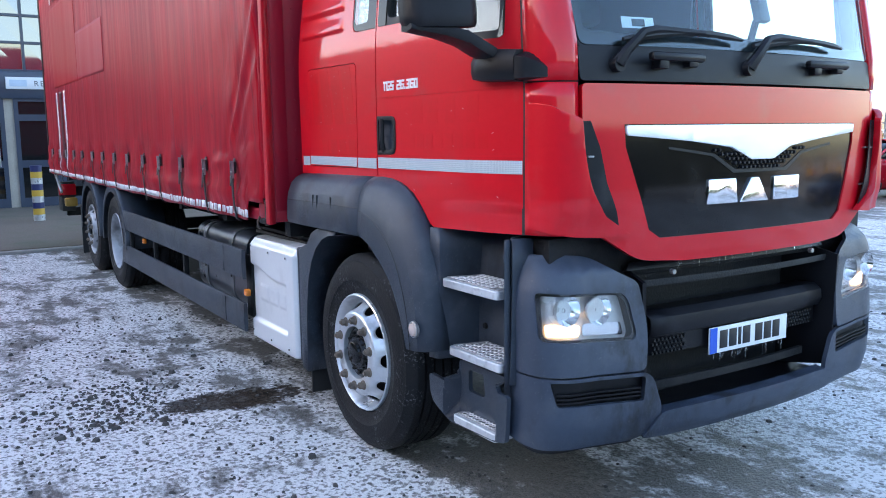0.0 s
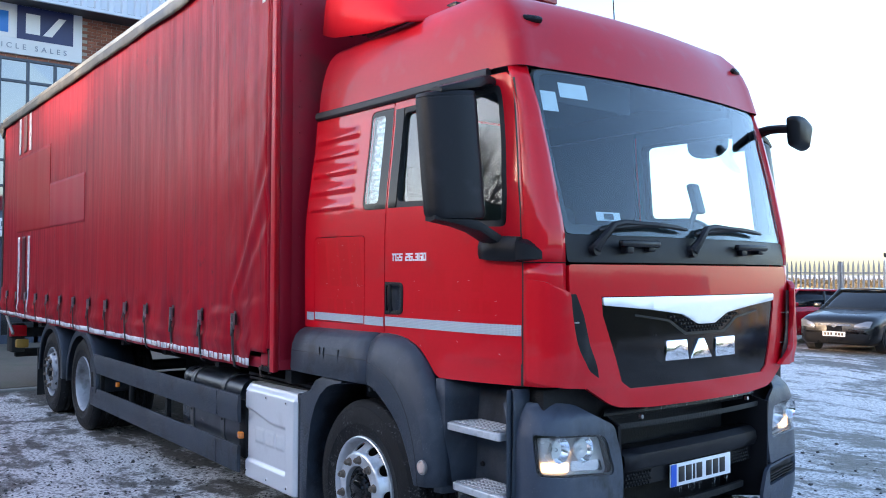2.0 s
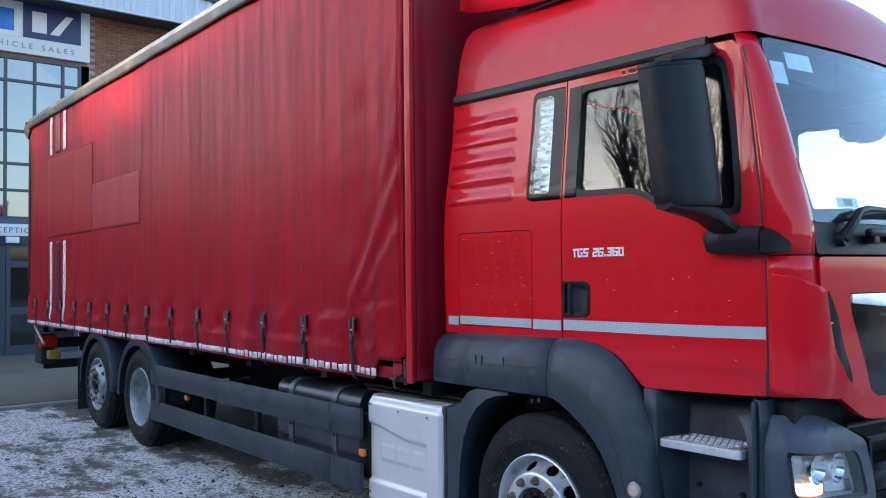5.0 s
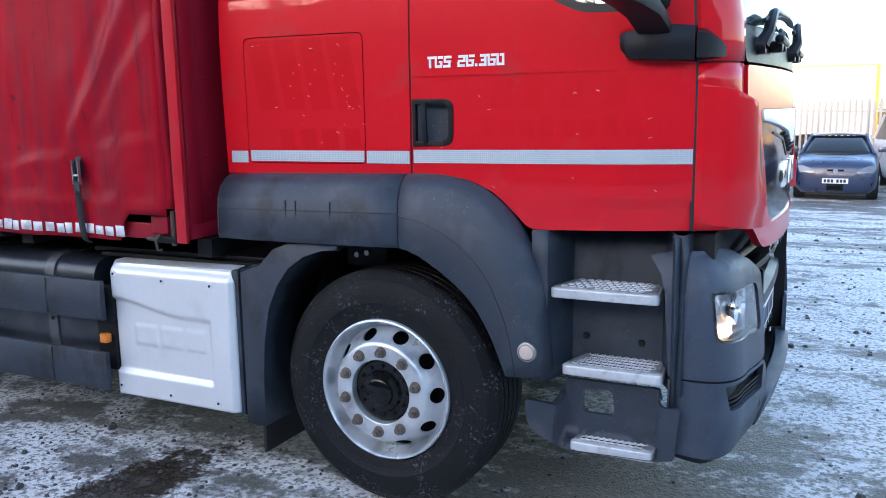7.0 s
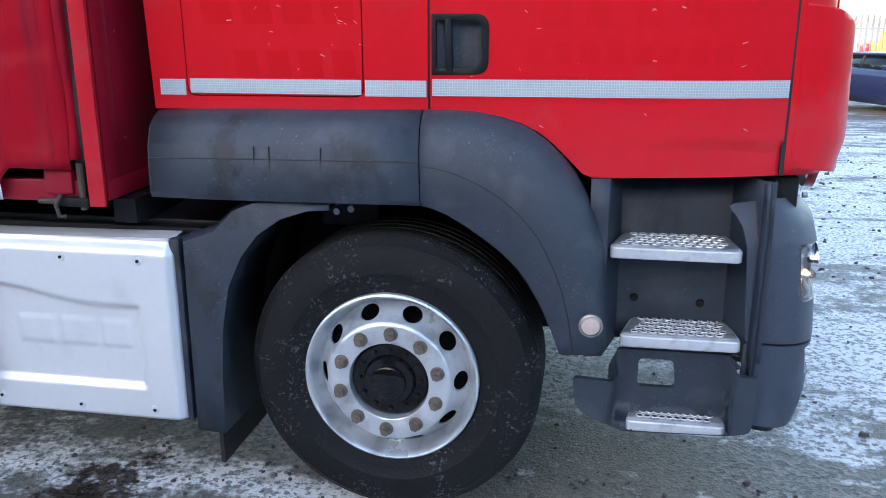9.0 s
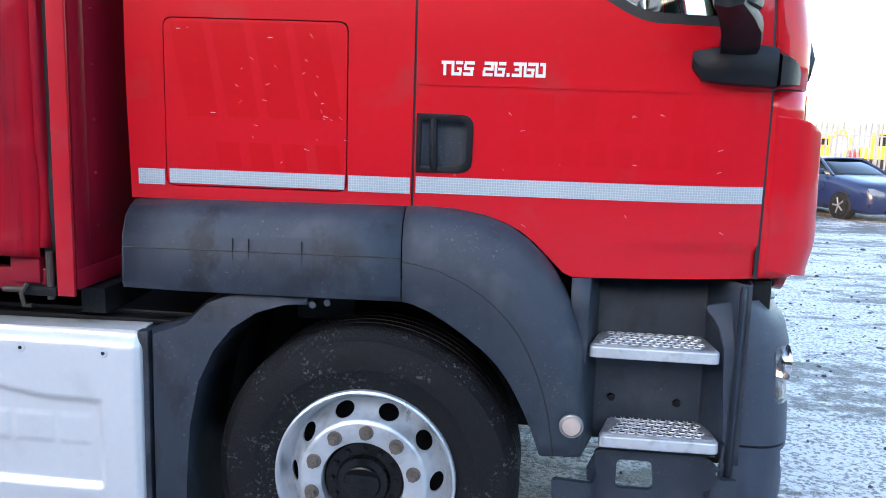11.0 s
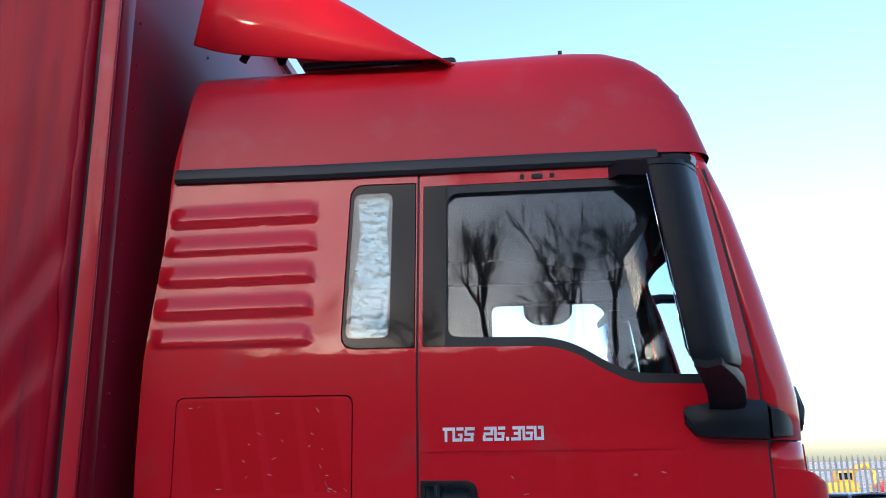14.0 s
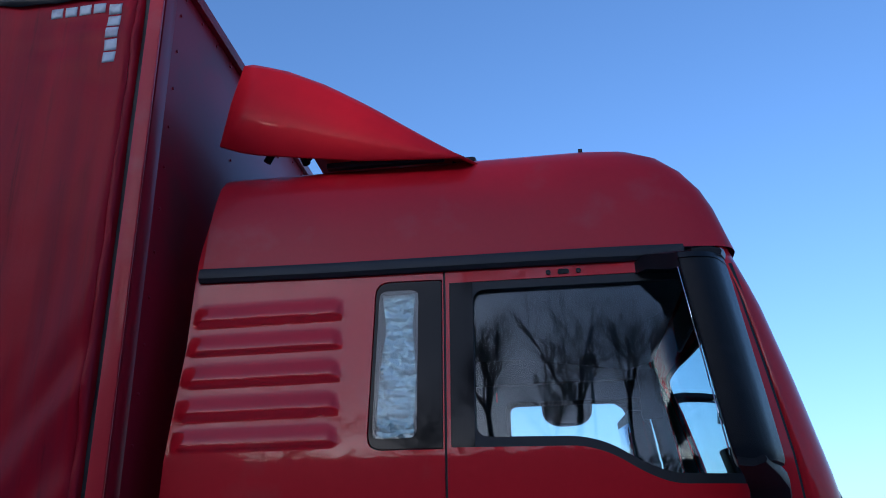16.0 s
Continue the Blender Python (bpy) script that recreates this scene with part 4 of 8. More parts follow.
# rear wall and floor of the cab
part("cab_rear_wall", prism(bmesh.new(), rpoly([(0.01, 1.35), (2.23, 1.35), (2.20, 2.3), (2.16, 2.75), (2.02, 3.1), (1.8, 3.18), (0.44, 3.18), (0.22, 3.1), (0.08, 2.75), (0.04, 2.3)], 0.08), -0.79, -0.755, "x"), M_RED, truck)
part("cab_floor", bx(-0.78, 1.08, 0.06, 2.18, 1.20, 1.36), M_CHASSIS, truck)
part("door_gap_seal", corner(0, 1.19, 2.64, 14, -0.0035, -0.05, 0.02, 3), M_SEAL, truck, thick=0.01)
part("door_gap_seal", corner(1, 1.19, 2.64, 14, -0.0035, -0.05, 0.02, 3), M_SEAL, truck, thick=0.01)


# air deflector on the roof
def deflector():
    bm = bmesh.new()
    rows = []
    for i in range(13):
        t = i / 12
        xs = -0.672 + 0.838 * t
        top = table([(0, 3.636), (0.15, 3.594), (0.35, 3.503), (0.55, 3.386), (0.75, 3.255), (0.9, 3.160), (1.0, 3.105)], t)
        bot = table([(0, 3.222), (0.12, 3.180), (0.6, 3.112), (1.0, 3.09)], t)
        row = []
        for k in range(25):
            u = k / 24
            # round the top corner: up the near side, over, down the far side
            a = -1 + 2 * u
            b = min(1.0, (1 - abs(a)) / 0.22)
            y = YC + math.copysign(1.04 - 0.12 * max(0.0, b - 0.55) - (0.0 if b < 1 else 0.92 * (1 - abs(a) / 0.78)), a)
            z = bot + (top - bot) * min(1.0, b * 1.18) + (0.05 * (1 - (abs(a) / 0.78) ** 2) if b >= 1 else 0)
            x = xs + 0.32 * t * (1 - ((y - YC) / 1.04) ** 2) - 0.075 * (1 - min(1.0, b * 1.1)) * (1 - t)
            row.append((x, y, z))
        rows.append(row)
    skin(bm, rows)
    bmesh.ops.recalc_face_normals(bm, faces=bm.faces)
    if sum((f.normal.z for f in bm.faces)) < 0:
        bmesh.ops.reverse_faces(bm, faces=bm.faces)
    return bm


spoiler = part("air_deflector", deflector(), M_RED_GRP, truck, "bright red glassfibre air deflector on the roof", smooth=80, thick=0.012)
for y in (0.20, 2.04):
    for x0, x1 in ((-0.60, -0.52), (-0.44, -0.33)):
        part("deflector_strut", rod(bmesh.new(), (x0, y, 3.20), (x1, y, 3.36), 0.016), M_BLACK, spoiler)
        part("deflector_strut", rod(bmesh.new(), (x1 + 0.08, y, 3.18), (x1, y, 3.36), 0.016), M_BLACK, spoiler)
part("roof_joint_strip", bx(-0.35, 0.1, 0.16, 0.19, 3.13, 3.155, bev=0.006), M_SEAL, spoiler)
part("deflector_light", bx(0.10, 0.20, 0.42, 0.56, 3.235, 3.275, bev=0.015), M_BLACK, truck)
for y in (0.255, 1.985):
    p = front(0.0)(y, 2.7)
    q = part("roof_marker_lamp", moved(bx(-0.012, 0.016, -0.052, 0.052, -0.014, 0.014, bev=0.008), pose(1.005, y, 2.938, 0, -35, -16 if y < 1 else 16)), M_BLACK, truck)
    part("lens", moved(bx(0.010, 0.020, -0.034, 0.034, -0.007, 0.007, bev=0.003), pose(1.005, y, 2.938, 0, -35, -16 if y < 1 else 16)), M_LENS, q)
aer = part("aerial", tube(bmesh.new(), [(0.06, 2.0, 3.15), (0.05, 2.0, 3.30), (0.0, 2.0, 4.03)], [0.010, 0.006, 0.002]), M_BLACK, truck)
part("roof_clip", bx(0.60, 0.615, 0.25, 0.26, 3.14, 3.172), M_BLACK, truck)


# front wheel arch fairing
def fairing(s):
    outer = [(-0.782, 1.345), (-0.60, 1.352), (-0.35, 1.355), (-0.10, 1.358), (0.088, 1.360), (0.15, 1.362), (0.241, 1.358), (0.33, 1.342), (0.407, 1.312), (0.462, 1.275), (0.512, 1.228), (0.55, 1.18), (0.585, 1.12), (0.615, 1.05), (0.640, 0.97), (0.655, 0.87), (0.663, 0.75), (0.668, 0.637)]
    inner = [(-0.782, 1.080), (-0.60, 1.078), (-0.35, 1.079), (-0.10, 1.081), (0.095, 1.083), (0.125, 1.077), (0.175, 1.058), (0.235, 1.023), (0.285, 0.990), (0.325, 0.960), (0.360, 0.930), (0.390, 0.900), (0.418, 0.862), (0.446, 0.815), (0.472, 0.765), (0.495, 0.712), (0.512, 0.668), (0.525, 0.632)]
    prof = [(0.0, 0.03), (-0.004, -0.012), (0.06, -0.048), (0.17, -0.078), (0.34, -0.096), (0.36, -0.100), (0.62, -0.108), (0.92, -0.112), (1.0, -0.104), (1.0, 0.20)]
    sg_ = lambda y: (2 * YC - y) if s else y
    def rows(a, b):
        out = []
        for o, i in zip(outer[a:b], inner[a:b]):
            out.append([(o[0] + (i[0] - o[0]) * t, (2 * YC - y) if s else y, o[1] + (i[1] - o[1]) * t) for t, y in prof])
        return out
    for name, a, b in (("rear_fairing", 0, 5), ("arch_fairing", 4, 18)):
        r = rows(a, b)
        if a == 0:
            r[-1] = [(p[0] - 0.004, p[1], p[2]) for p in r[-1]]
        bm = bmesh.new()
        skin(bm, r, caps=False)
        bmesh.ops.recalc_face_normals(bm, faces=bm.faces)
        bm.normal_update()
        if (sum(f.normal.y * f.calc_area() for f in bm.faces) > 0) != bool(s):
            bmesh.ops.reverse_faces(bm, faces=bm.faces)
        f = part(name, bm, M_PLASTIC, truck, "weathered dark grey plastic wheel arch", smooth=30, thick=0.006)
        for t_ in ((0.52,) if a == 0 else (0.56,)):
            line = []
            for k, (o, i) in enumerate(zip(outer[a:b], inner[a:b])):
                t = t_ if a == 0 else t_ + 0.16 * k / (b - a)
                line.append((o[0] + (i[0] - o[0]) * t + (-0.004 if a == 0 and k == b - 1 else 0), sg_(table(prof[1:9], t)), o[1] + (i[1] - o[1]) * t))
            part("moulded_seam", tube(bmesh.new(), line, 0.0022, 5), M_SEAL, f)
        if a == 0:
            part("end_cap", prism(bmesh.new(), [(p[1], p[2]) for p in r[0][1:9]] + [(sg_(0.05), 1.08), (sg_(0.05), 1.34)], -0.784, -0.777, "x"), M_PLASTIC, f)
            for x in (-0.43, -0.38, -0.215):
                part("scuff_groove", bx(x - 0.0007, x + 0.0007, *((2 * YC + 0.098, 2 * YC + 0.1085) if s else (-0.1085, -0.098)), 1.09 if x < -0.2 else 1.13, 1.25), M_SEAL, f)


for s in (0, 1):
    fairing(s)


def arch_rear(s):
    """The panel behind the front wheel, between the arch and the silver cover."""
    sg = lambda y: 2 * YC - y if s else y
    outer = [(-0.20, 1.078), (-0.36, 1.076), (-0.455, 1.071), (-0.53, 1.045), (-0.60, 0.975), (-0.715, 0.940), (-0.715, 0.70), (-0.715, 0.45), (-0.715, 0.255)]
    inner = [(-0.20, 1.055), (-0.27, 1.050), (-0.36, 1.020), (-0.44, 0.965), (-0.50, 0.89), (-0.55, 0.785), (-0.58, 0.64), (-0.595, 0.45), (-0.598, 0.255)]
    rows = []
    for o, i in zip(outer, inner):
        rows.append([(o[0], sg(0.16), o[1]), (o[0], sg(-0.062), o[1]), (o[0] + (i[0] - o[0]) * 0.08, sg(-0.082), o[1] + (i[1] - o[1]) * 0.08), (o[0] + (i[0] - o[0]) * 0.35, sg(-0.088), o[1] + (i[1] - o[1]) * 0.35), (i[0], sg(-0.095), i[1]), (i[0] + 0.005, sg(0.24), i[1])])
    bm = bmesh.new()
    skin(bm, rows)
    bmesh.ops.recalc_face_normals(bm, faces=bm.faces)
    bm.normal_update()
    if (sum(f.normal.y * f.calc_area() for f in bm.faces) > 0) != bool(s):
        bmesh.ops.reverse_faces(bm, faces=bm.faces)
    part("arch_rear_panel", bm, M_PLASTIC, truck, smooth=35, thick=0.006)
    bm = bx(-0.70, -0.685, min(sg(-0.06), sg(0.42)), max(sg(-0.06), sg(0.42)), 0.12, 0.30)
    part("mud_flap", moved(bm, Matrix.Translation((0.06, 0, 0))), M_SEAL, truck)
    # inner wheel housing
    bm = bmesh.new()
    pts = [(-0.60, 0.30), (-0.59, 0.60), (-0.53, 0.86), (-0.40, 1.04), (-0.20, 1.14), (0.05, 1.16), (0.28, 1.10), (0.44, 0.98), (0.54, 0.80), (0.58, 0.62)]
    skin(bm, [[(x, sg(0.20), z), (x, sg(0.62), z)] for x, z in pts])
    part("wheel_housing", bm, M_CHASSIS, truck, thick=0.01)
    part("housing_wall", prism(bmesh.new(), [(-0.62, 0.30), (0.60, 0.55), (0.62, 1.18), (-0.62, 1.18)], sg(0.61), sg(0.63)), M_CHASSIS, truck)


for s in (0, 1):
    arch_rear(s)


# ---- wheels ----
def tyre_bm(c, r, wdt, sg):
    """sg: the way from the outer wall inwards along y."""
    n = 72
    prof = [(0.285, 0.012), (0.30, 0.002), (0.33, -0.006), (0.36, -0.014), (0.363, -0.017), (0.39, -0.018), (0.43, -0.012), (0.45, -0.004), (0.453, -0.004), (r - 0.030, 0.008), (r - 0.012, 0.020), (r - 0.002, 0.034)]
    g = []
    y = 0.040
    for k in range(5):
        w = (wdt - 0.08) / 5
        g += [(r, y), (r, y + w - 0.012), (r - 0.014, y + w - 0.010), (r - 0.014, y + w - 0.002)]
        y += w
    g = g[:-2]
    back = [(a, wdt - b) for a, b in prof[::-1]]
    bm = bmesh.new()
    lathe(bm, [(a, b * sg) for a, b in prof + g + back], c, n)
    bmesh.ops.recalc_face_normals(bm, faces=bm.faces)
    return bm


def hole_band(bm, c, sg, p0, p1, holes, wa, wt, depth):
    """A cone between two rings, (radius, y) each, with clean oval holes and their short walls."""
    n = 32
    def place(u, v, i, d=0.0):
        a = 2 * math.pi * (i + 0.5 + 0.5 * u) / holes
        t = 0.5 + 0.5 * v
        r, y = p0[0] + (p1[0] - p0[0]) * t, p0[1] + (p1[1] - p0[1]) * t + d
        return c + Vector((r * math.sin(a), y * sg, r * math.cos(a)))
    for i in range(holes):
        rings = []
        for k in (1.0, 0.6, 0.25, 0.0):
            ring = []
            for j in range(n):
                q = 2 * math.pi * (j + 0.5) / n
                x, y = math.cos(q), math.sin(q)
                m_ = max(abs(x), abs(y))
                sq, el = (x / m_, y / m_), (x * wa, y * wt)
                ring.append(place(el[0] + (sq[0] - el[0]) * k, el[1] + (sq[1] - el[1]) * k, i))
            rings.append(ring)
        rings.append([place(math.cos(2 * math.pi * (j + 0.5) / n) * wa, math.sin(2 * math.pi * (j + 0.5) / n) * wt, i, depth) for j in range(n)])
        vs = [[bm.verts.new(p) for p in ring] for ring in rings]
        for ra, rb in zip(vs, vs[1:]):
            for j in range(n):
                bm.faces.new((ra[j], ra[(j + 1) % n], rb[(j + 1) % n], rb[j]))
        corners = [place(x, y, i) for x, y in ((1, 1), (-1, 1), (-1, -1), (1, -1))]
        for q, p in enumerate(corners):
            j = n // 8 + q * n // 4
            bm.faces.new((vs[0][j - 1], vs[0][j % n], bm.verts.new(p)))
    return bm


def wheel(c, sg, style, parent):
    """style: steer has its disc near the face, drive a deep dish."""
    c = Vector(c)
    w = part("wheel", tyre_bm(c, 0.492, 0.31, sg), M_RUBBER, parent, "worn black tyre with salt stains", smooth=40)
    if style == "drive":
        w2 = part("inner_tyre", tyre_bm(c + Vector((0, sg * 0.33, 0)), 0.492, 0.28, sg), M_RUBBER, w, smooth=40)
    holes = 10

    def keep(lo, hi):
        def f(r, a):
            k = (a / (2 * math.pi) * holes) % 1.0 - 0.5
            rm, hw = (lo + hi) / 2, (hi - lo) / 2
            return ((r - rm) / hw) ** 2 + (k * 2 * math.pi * rm / holes / 0.033) ** 2 > 1.0
        return f
    if style == "drive":
        prof = [(0.292, 0.004), (0.286, -0.006), (0.276, 0.004), (0.268, 0.03), (0.258, 0.07), (0.252, 0.12), (0.248, 0.16)] + [(0.246 - 0.006 * i, 0.165 + 0.002 * i) for i in range(9)] + [(0.18, 0.185), (0.13, 0.185), (0.128, 0.15), (0.09, 0.10), (0.05, 0.08), (0.0, 0.08)]
        k = keep(0.205, 0.240)
    bm = bmesh.new()
    if style == "drive":
        lathe(bm, [(a, b * sg) for a, b in prof], c, 180, k)
    else:
        lathe(bm, [(a, b * sg) for a, b in [(0.294, 0.006), (0.292, -0.008), (0.286, -0.012), (0.279, -0.006), (0.274, 0.010), (0.266, 0.034), (0.260, 0.050), (0.254, 0.056)]], c, 96)
        hole_band(bm, c, sg, (0.254, 0.056), (0.206, -0.027), holes, 0.46, 0.80, 0.012)
        lathe(bm, [(a, b * sg) for a, b in [(0.206, -0.027), (0.200, -0.033), (0.190, -0.036), (0.138, -0.036), (0.133, -0.033), (0.131, -0.01), (0.131, 0.04)]], c, 96)
    bmesh.ops.remove_doubles(bm, verts=bm.verts, dist=1e-4)
    bmesh.ops.recalc_face_normals(bm, faces=bm.faces)
    rim = part("rim", bm, M_ALU if c.x > -3 else M_ALU_DIRTY, w, "silver painted steel rim", smooth=40)
    fy = -0.036 if style == "steer" else 0.185
    part("rim_back", lathe(bmesh.new(), [(0.27, sg * 0.10), (0.16, sg * 0.12), (0.13, sg * 0.05)], c, 32) if style == "steer" else lathe(bmesh.new(), [(0.25, sg * 0.24), (0.12, sg * 0.24)], c, 32), M_CHASSIS, w)
    if style == "steer":
        bm = bmesh.new()
        lathe(bm, [(a, b * sg) for a, b in [(0.131, 0.02), (0.128, -0.005), (0.122, -0.012), (0.088, -0.014), (0.080, -0.030), (0.060, -0.034), (0.056, -0.046), (0.045, -0.052), (0.0, -0.054)]], c, 40)
        hub = part("hub", bm, M_GLOSSBLACK, w, "black grease-stained hub")
        for i in range(12):
            a = 2 * math.pi * i / 12
            p = c + Vector((0.104 * math.sin(a), -0.012 * sg, 0.104 * math.cos(a)))
            part("hub_bolt", rod(bmesh.new(), p, p + Vector((0, -0.012 * sg, 0)), 0.009, 0.008, 6), M_CHASSIS, w, smooth=0)
    for i in range(10):
        a = 2 * math.pi * (i + 0.1) / 10
        p = c + Vector((0.1675 * math.sin(a), fy * sg, 0.1675 * math.cos(a)))
        bm = bmesh.new()
        rod(bm, p, p + Vector((0, -0.006 * sg, 0)), 0.024, 0.022, 16)
        rod(bm, p, p + Vector((0, -0.026 * sg, 0)), 0.0175, 0.0165, 6)
        rod(bm, p, p + Vector((0, -0.034 * sg, 0)), 0.010, 0.009, 10)
        part("wheel_nut", bm, M_NUT, w, smooth=25)
    return w


WZ = 0.487
for s in (0, 1):
    sg = -1 if s else 1
    yy = 2 * YC + 0.050 if s else -0.050
    wheel((-0.022, yy, WZ), sg, "steer", truck)
    yo = 2 * YC + 0.125 if s else -0.125
    wheel((-5.50, yo, WZ), sg, "drive", truck)
    wheel((-6.86, yo, WZ), sg, "steer", truck)
for x in (-0.022, -5.50, -6.86):
    part("axle", rod(bmesh.new(), (x, 0.15, WZ), (x, 2.09, WZ), 0.07, None, 14), M_CHASSIS, truck)

# ---- entry steps ----
def treads(s):
    sg = (lambda y: 2 * YC - y) if s else (lambda y: y)
    # well behind the steps
    bm = bmesh.new()
    rows = []
    for x in (0.60, 0.655, 0.70, 1.04, 1.10, 1.135, 1.15):
        d = {0.60: -0.02, 0.655: -0.005, 0.70: 0.17, 1.04: 0.17, 1.10: 0.03, 1.135: 0.015, 1.15: 0.10}[x]
        rows.append([(x, sg(d + (0.02 if 0.68 < x < 1.08 else 0)), 1.165), (x, sg(d + (0.01 if 0.68 < x < 1.08 else 0)), 1.06), (x, sg(d), 0.95), (x, sg(d - 0.01), 0.66), (x, sg(d - 0.012), 0.60)])
    skin(bm, rows)
    bmesh.ops.recalc_face_normals(bm, faces=bm.faces)
    bm.normal_update()
    if (sum(f.normal.y for f in bm.faces) > 0) != bool(s):
        bmesh.ops.reverse_faces(bm, faces=bm.faces)
    well = part("step_well", bm, M_PLASTIC, truck, smooth=30, thick=0.008)
    # lower surround with a window-like hole
    out = rpoly([(0.568, 0.520), (0.70, 0.512), (0.705, 0.60), (1.06, 0.60), (1.075, 0.555), (1.14, 0.56), (1.125, 0.368), (1.05, 0.354), (0.735, 0.344), (0.578, 0.402)], [0.02, 0.02, 0.02, 0.02, 0.02, 0.02, 0.02, 0.02, 0.02, 0.06])
    hole = rpoly([(0.775, 0.475), (0.775, 0.572), (0.885, 0.572), (0.895, 0.475)], 0.02)
    def lower(x, z):
        d = 0.055 if 0.70 < x < 1.06 and z > 0.36 else -0.015
        return (x, sg(d), z)
    part("lower_surround", sheet(out, [hole], lower, (0, 1 if s else -1, 0), 0.04, 0.06), M_PLASTIC, truck, smooth=40, thick=0.02)
    for z, x0, x1, y0 in ((0.950, 0.658, 1.058, -0.005), (0.664, 0.703, 1.077, -0.005), (0.376, 0.738, 1.055, -0.01)):
        st = part("step", prism(bmesh.new(), rpoly([(x0, sg(y0)), (x1, sg(y0)), (x1 - 0.02, sg(0.185)), (x0 + 0.05, sg(0.185))], 0.028, 4), z - 0.032, z + 0.004, "z"), M_STEPLIP, truck, "worn aluminium entry step", bevel=0.004)
        part("tread_plate", prism(bmesh.new(), rpoly([(x0 + 0.012, sg(y0 + 0.02)), (x1 - 0.012, sg(y0 + 0.02)), (x1 - 0.03, sg(0.175)), (x0 + 0.058, sg(0.175))], 0.01, 2), z + 0.004, z + 0.009, "z"), M_TREADTOP, st)
        cup, pit = bmesh.new(), bmesh.new()
        for i in range(10):
            for j in range(5):
                xx, yy = x0 + 0.05 + (i + 0.5 * (j % 2)) * (x1 - x0 - 0.085) / 10, y0 + 0.035 + j * 0.031
                if xx > x0 + 0.03 + 0.012 * j:
                    lathe_z(cup, (xx, sg(yy), z + 0.009), [(0.0135, 0.0), (0.0120, 0.003), (0.0106, 0.003), (0.0102, 0.0005)], 8)
                    lathe_z(pit, (xx, sg(yy), z + 0.0094), [(0.0103, 0.0), (0.0001, 0.0)], 8)
        tagged(part("tread_texture", cup, M_STEPLIP, st, smooth=30), kind="stuff")
        tagged(part("tread_perforation", pit, M_SEAL, st, smooth=0), kind="stuff")
    # upright rib beside the steps
    bm = bmesh.new()
    skin(bm, [[(1.098 + 0.012 * k, sg(0.012 - 0.018 * (k == 1)), z) for k in range(3)] for z in (0.56, 0.75, 0.95, 1.10, 1.16)])
    part("step_rail", bm, M_PLASTIC, truck, thick=0.02)
    for x, z in ((0.755, 0.742), (0.965, 0.735)):
        part("well_screw", rod(bmesh.new(), (x, sg(0.160), z), (x, sg(0.150), z), 0.014, 0.011, 10), M_CHASSIS, well)
    # round marker lamp on the arch
    mk = part("side_marker", lathe(bmesh.new(), [(r, (1 if not s else -1) * y) for r, y in [(0.036, 0.0), (0.036, -0.012), (0.031, -0.014), (0.030, -0.010)]], (0.616, sg(-0.110), 0.736), 28), M_STEEL, truck, "round side marker lamp")
    part("marker_lens", lathe(bmesh.new(), [(r, (1 if not s else -1) * y) for r, y in [(0.030, -0.010), (0.026, -0.019), (0.014, -0.024), (0.0, -0.025)]], (0.616, sg(-0.110), 0.736), 24), mat_lens, mk)


def lathe_z(bm, c, prof, n):
    rings = [[bm.verts.new((c[0] + r * math.cos(2 * math.pi * k / n), c[1] + r * math.sin(2 * math.pi * k / n), c[2] + h)) for k in range(n)] for r, h in prof]
    for a, b in zip(rings, rings[1:]):
        for k in range(n):
            bm.faces.new((a[k], a[(k + 1) % n], b[(k + 1) % n], b[k]))


mat_lens = mat("clear_pinkish_lens", (0.55, 0.42, 0.36), 0.15, vary=0.15, vscale=30, fvary=0.15, coat=0.6)
for s in (0, 1):
    treads(s)


# ---- bumper ----
def bumper_x(y, z):
    """The bumper's outer face over (y, z)."""
    d = abs(y - YC)
    prof = table([(0.30, 1.33), (0.36, 1.375), (0.45, 1.40), (0.66, 1.405), (0.80, 1.395), (0.97, 1.385), (1.04, 1.365), (1.10, 1.30)], z)
    return prof - 0.10 * d * d


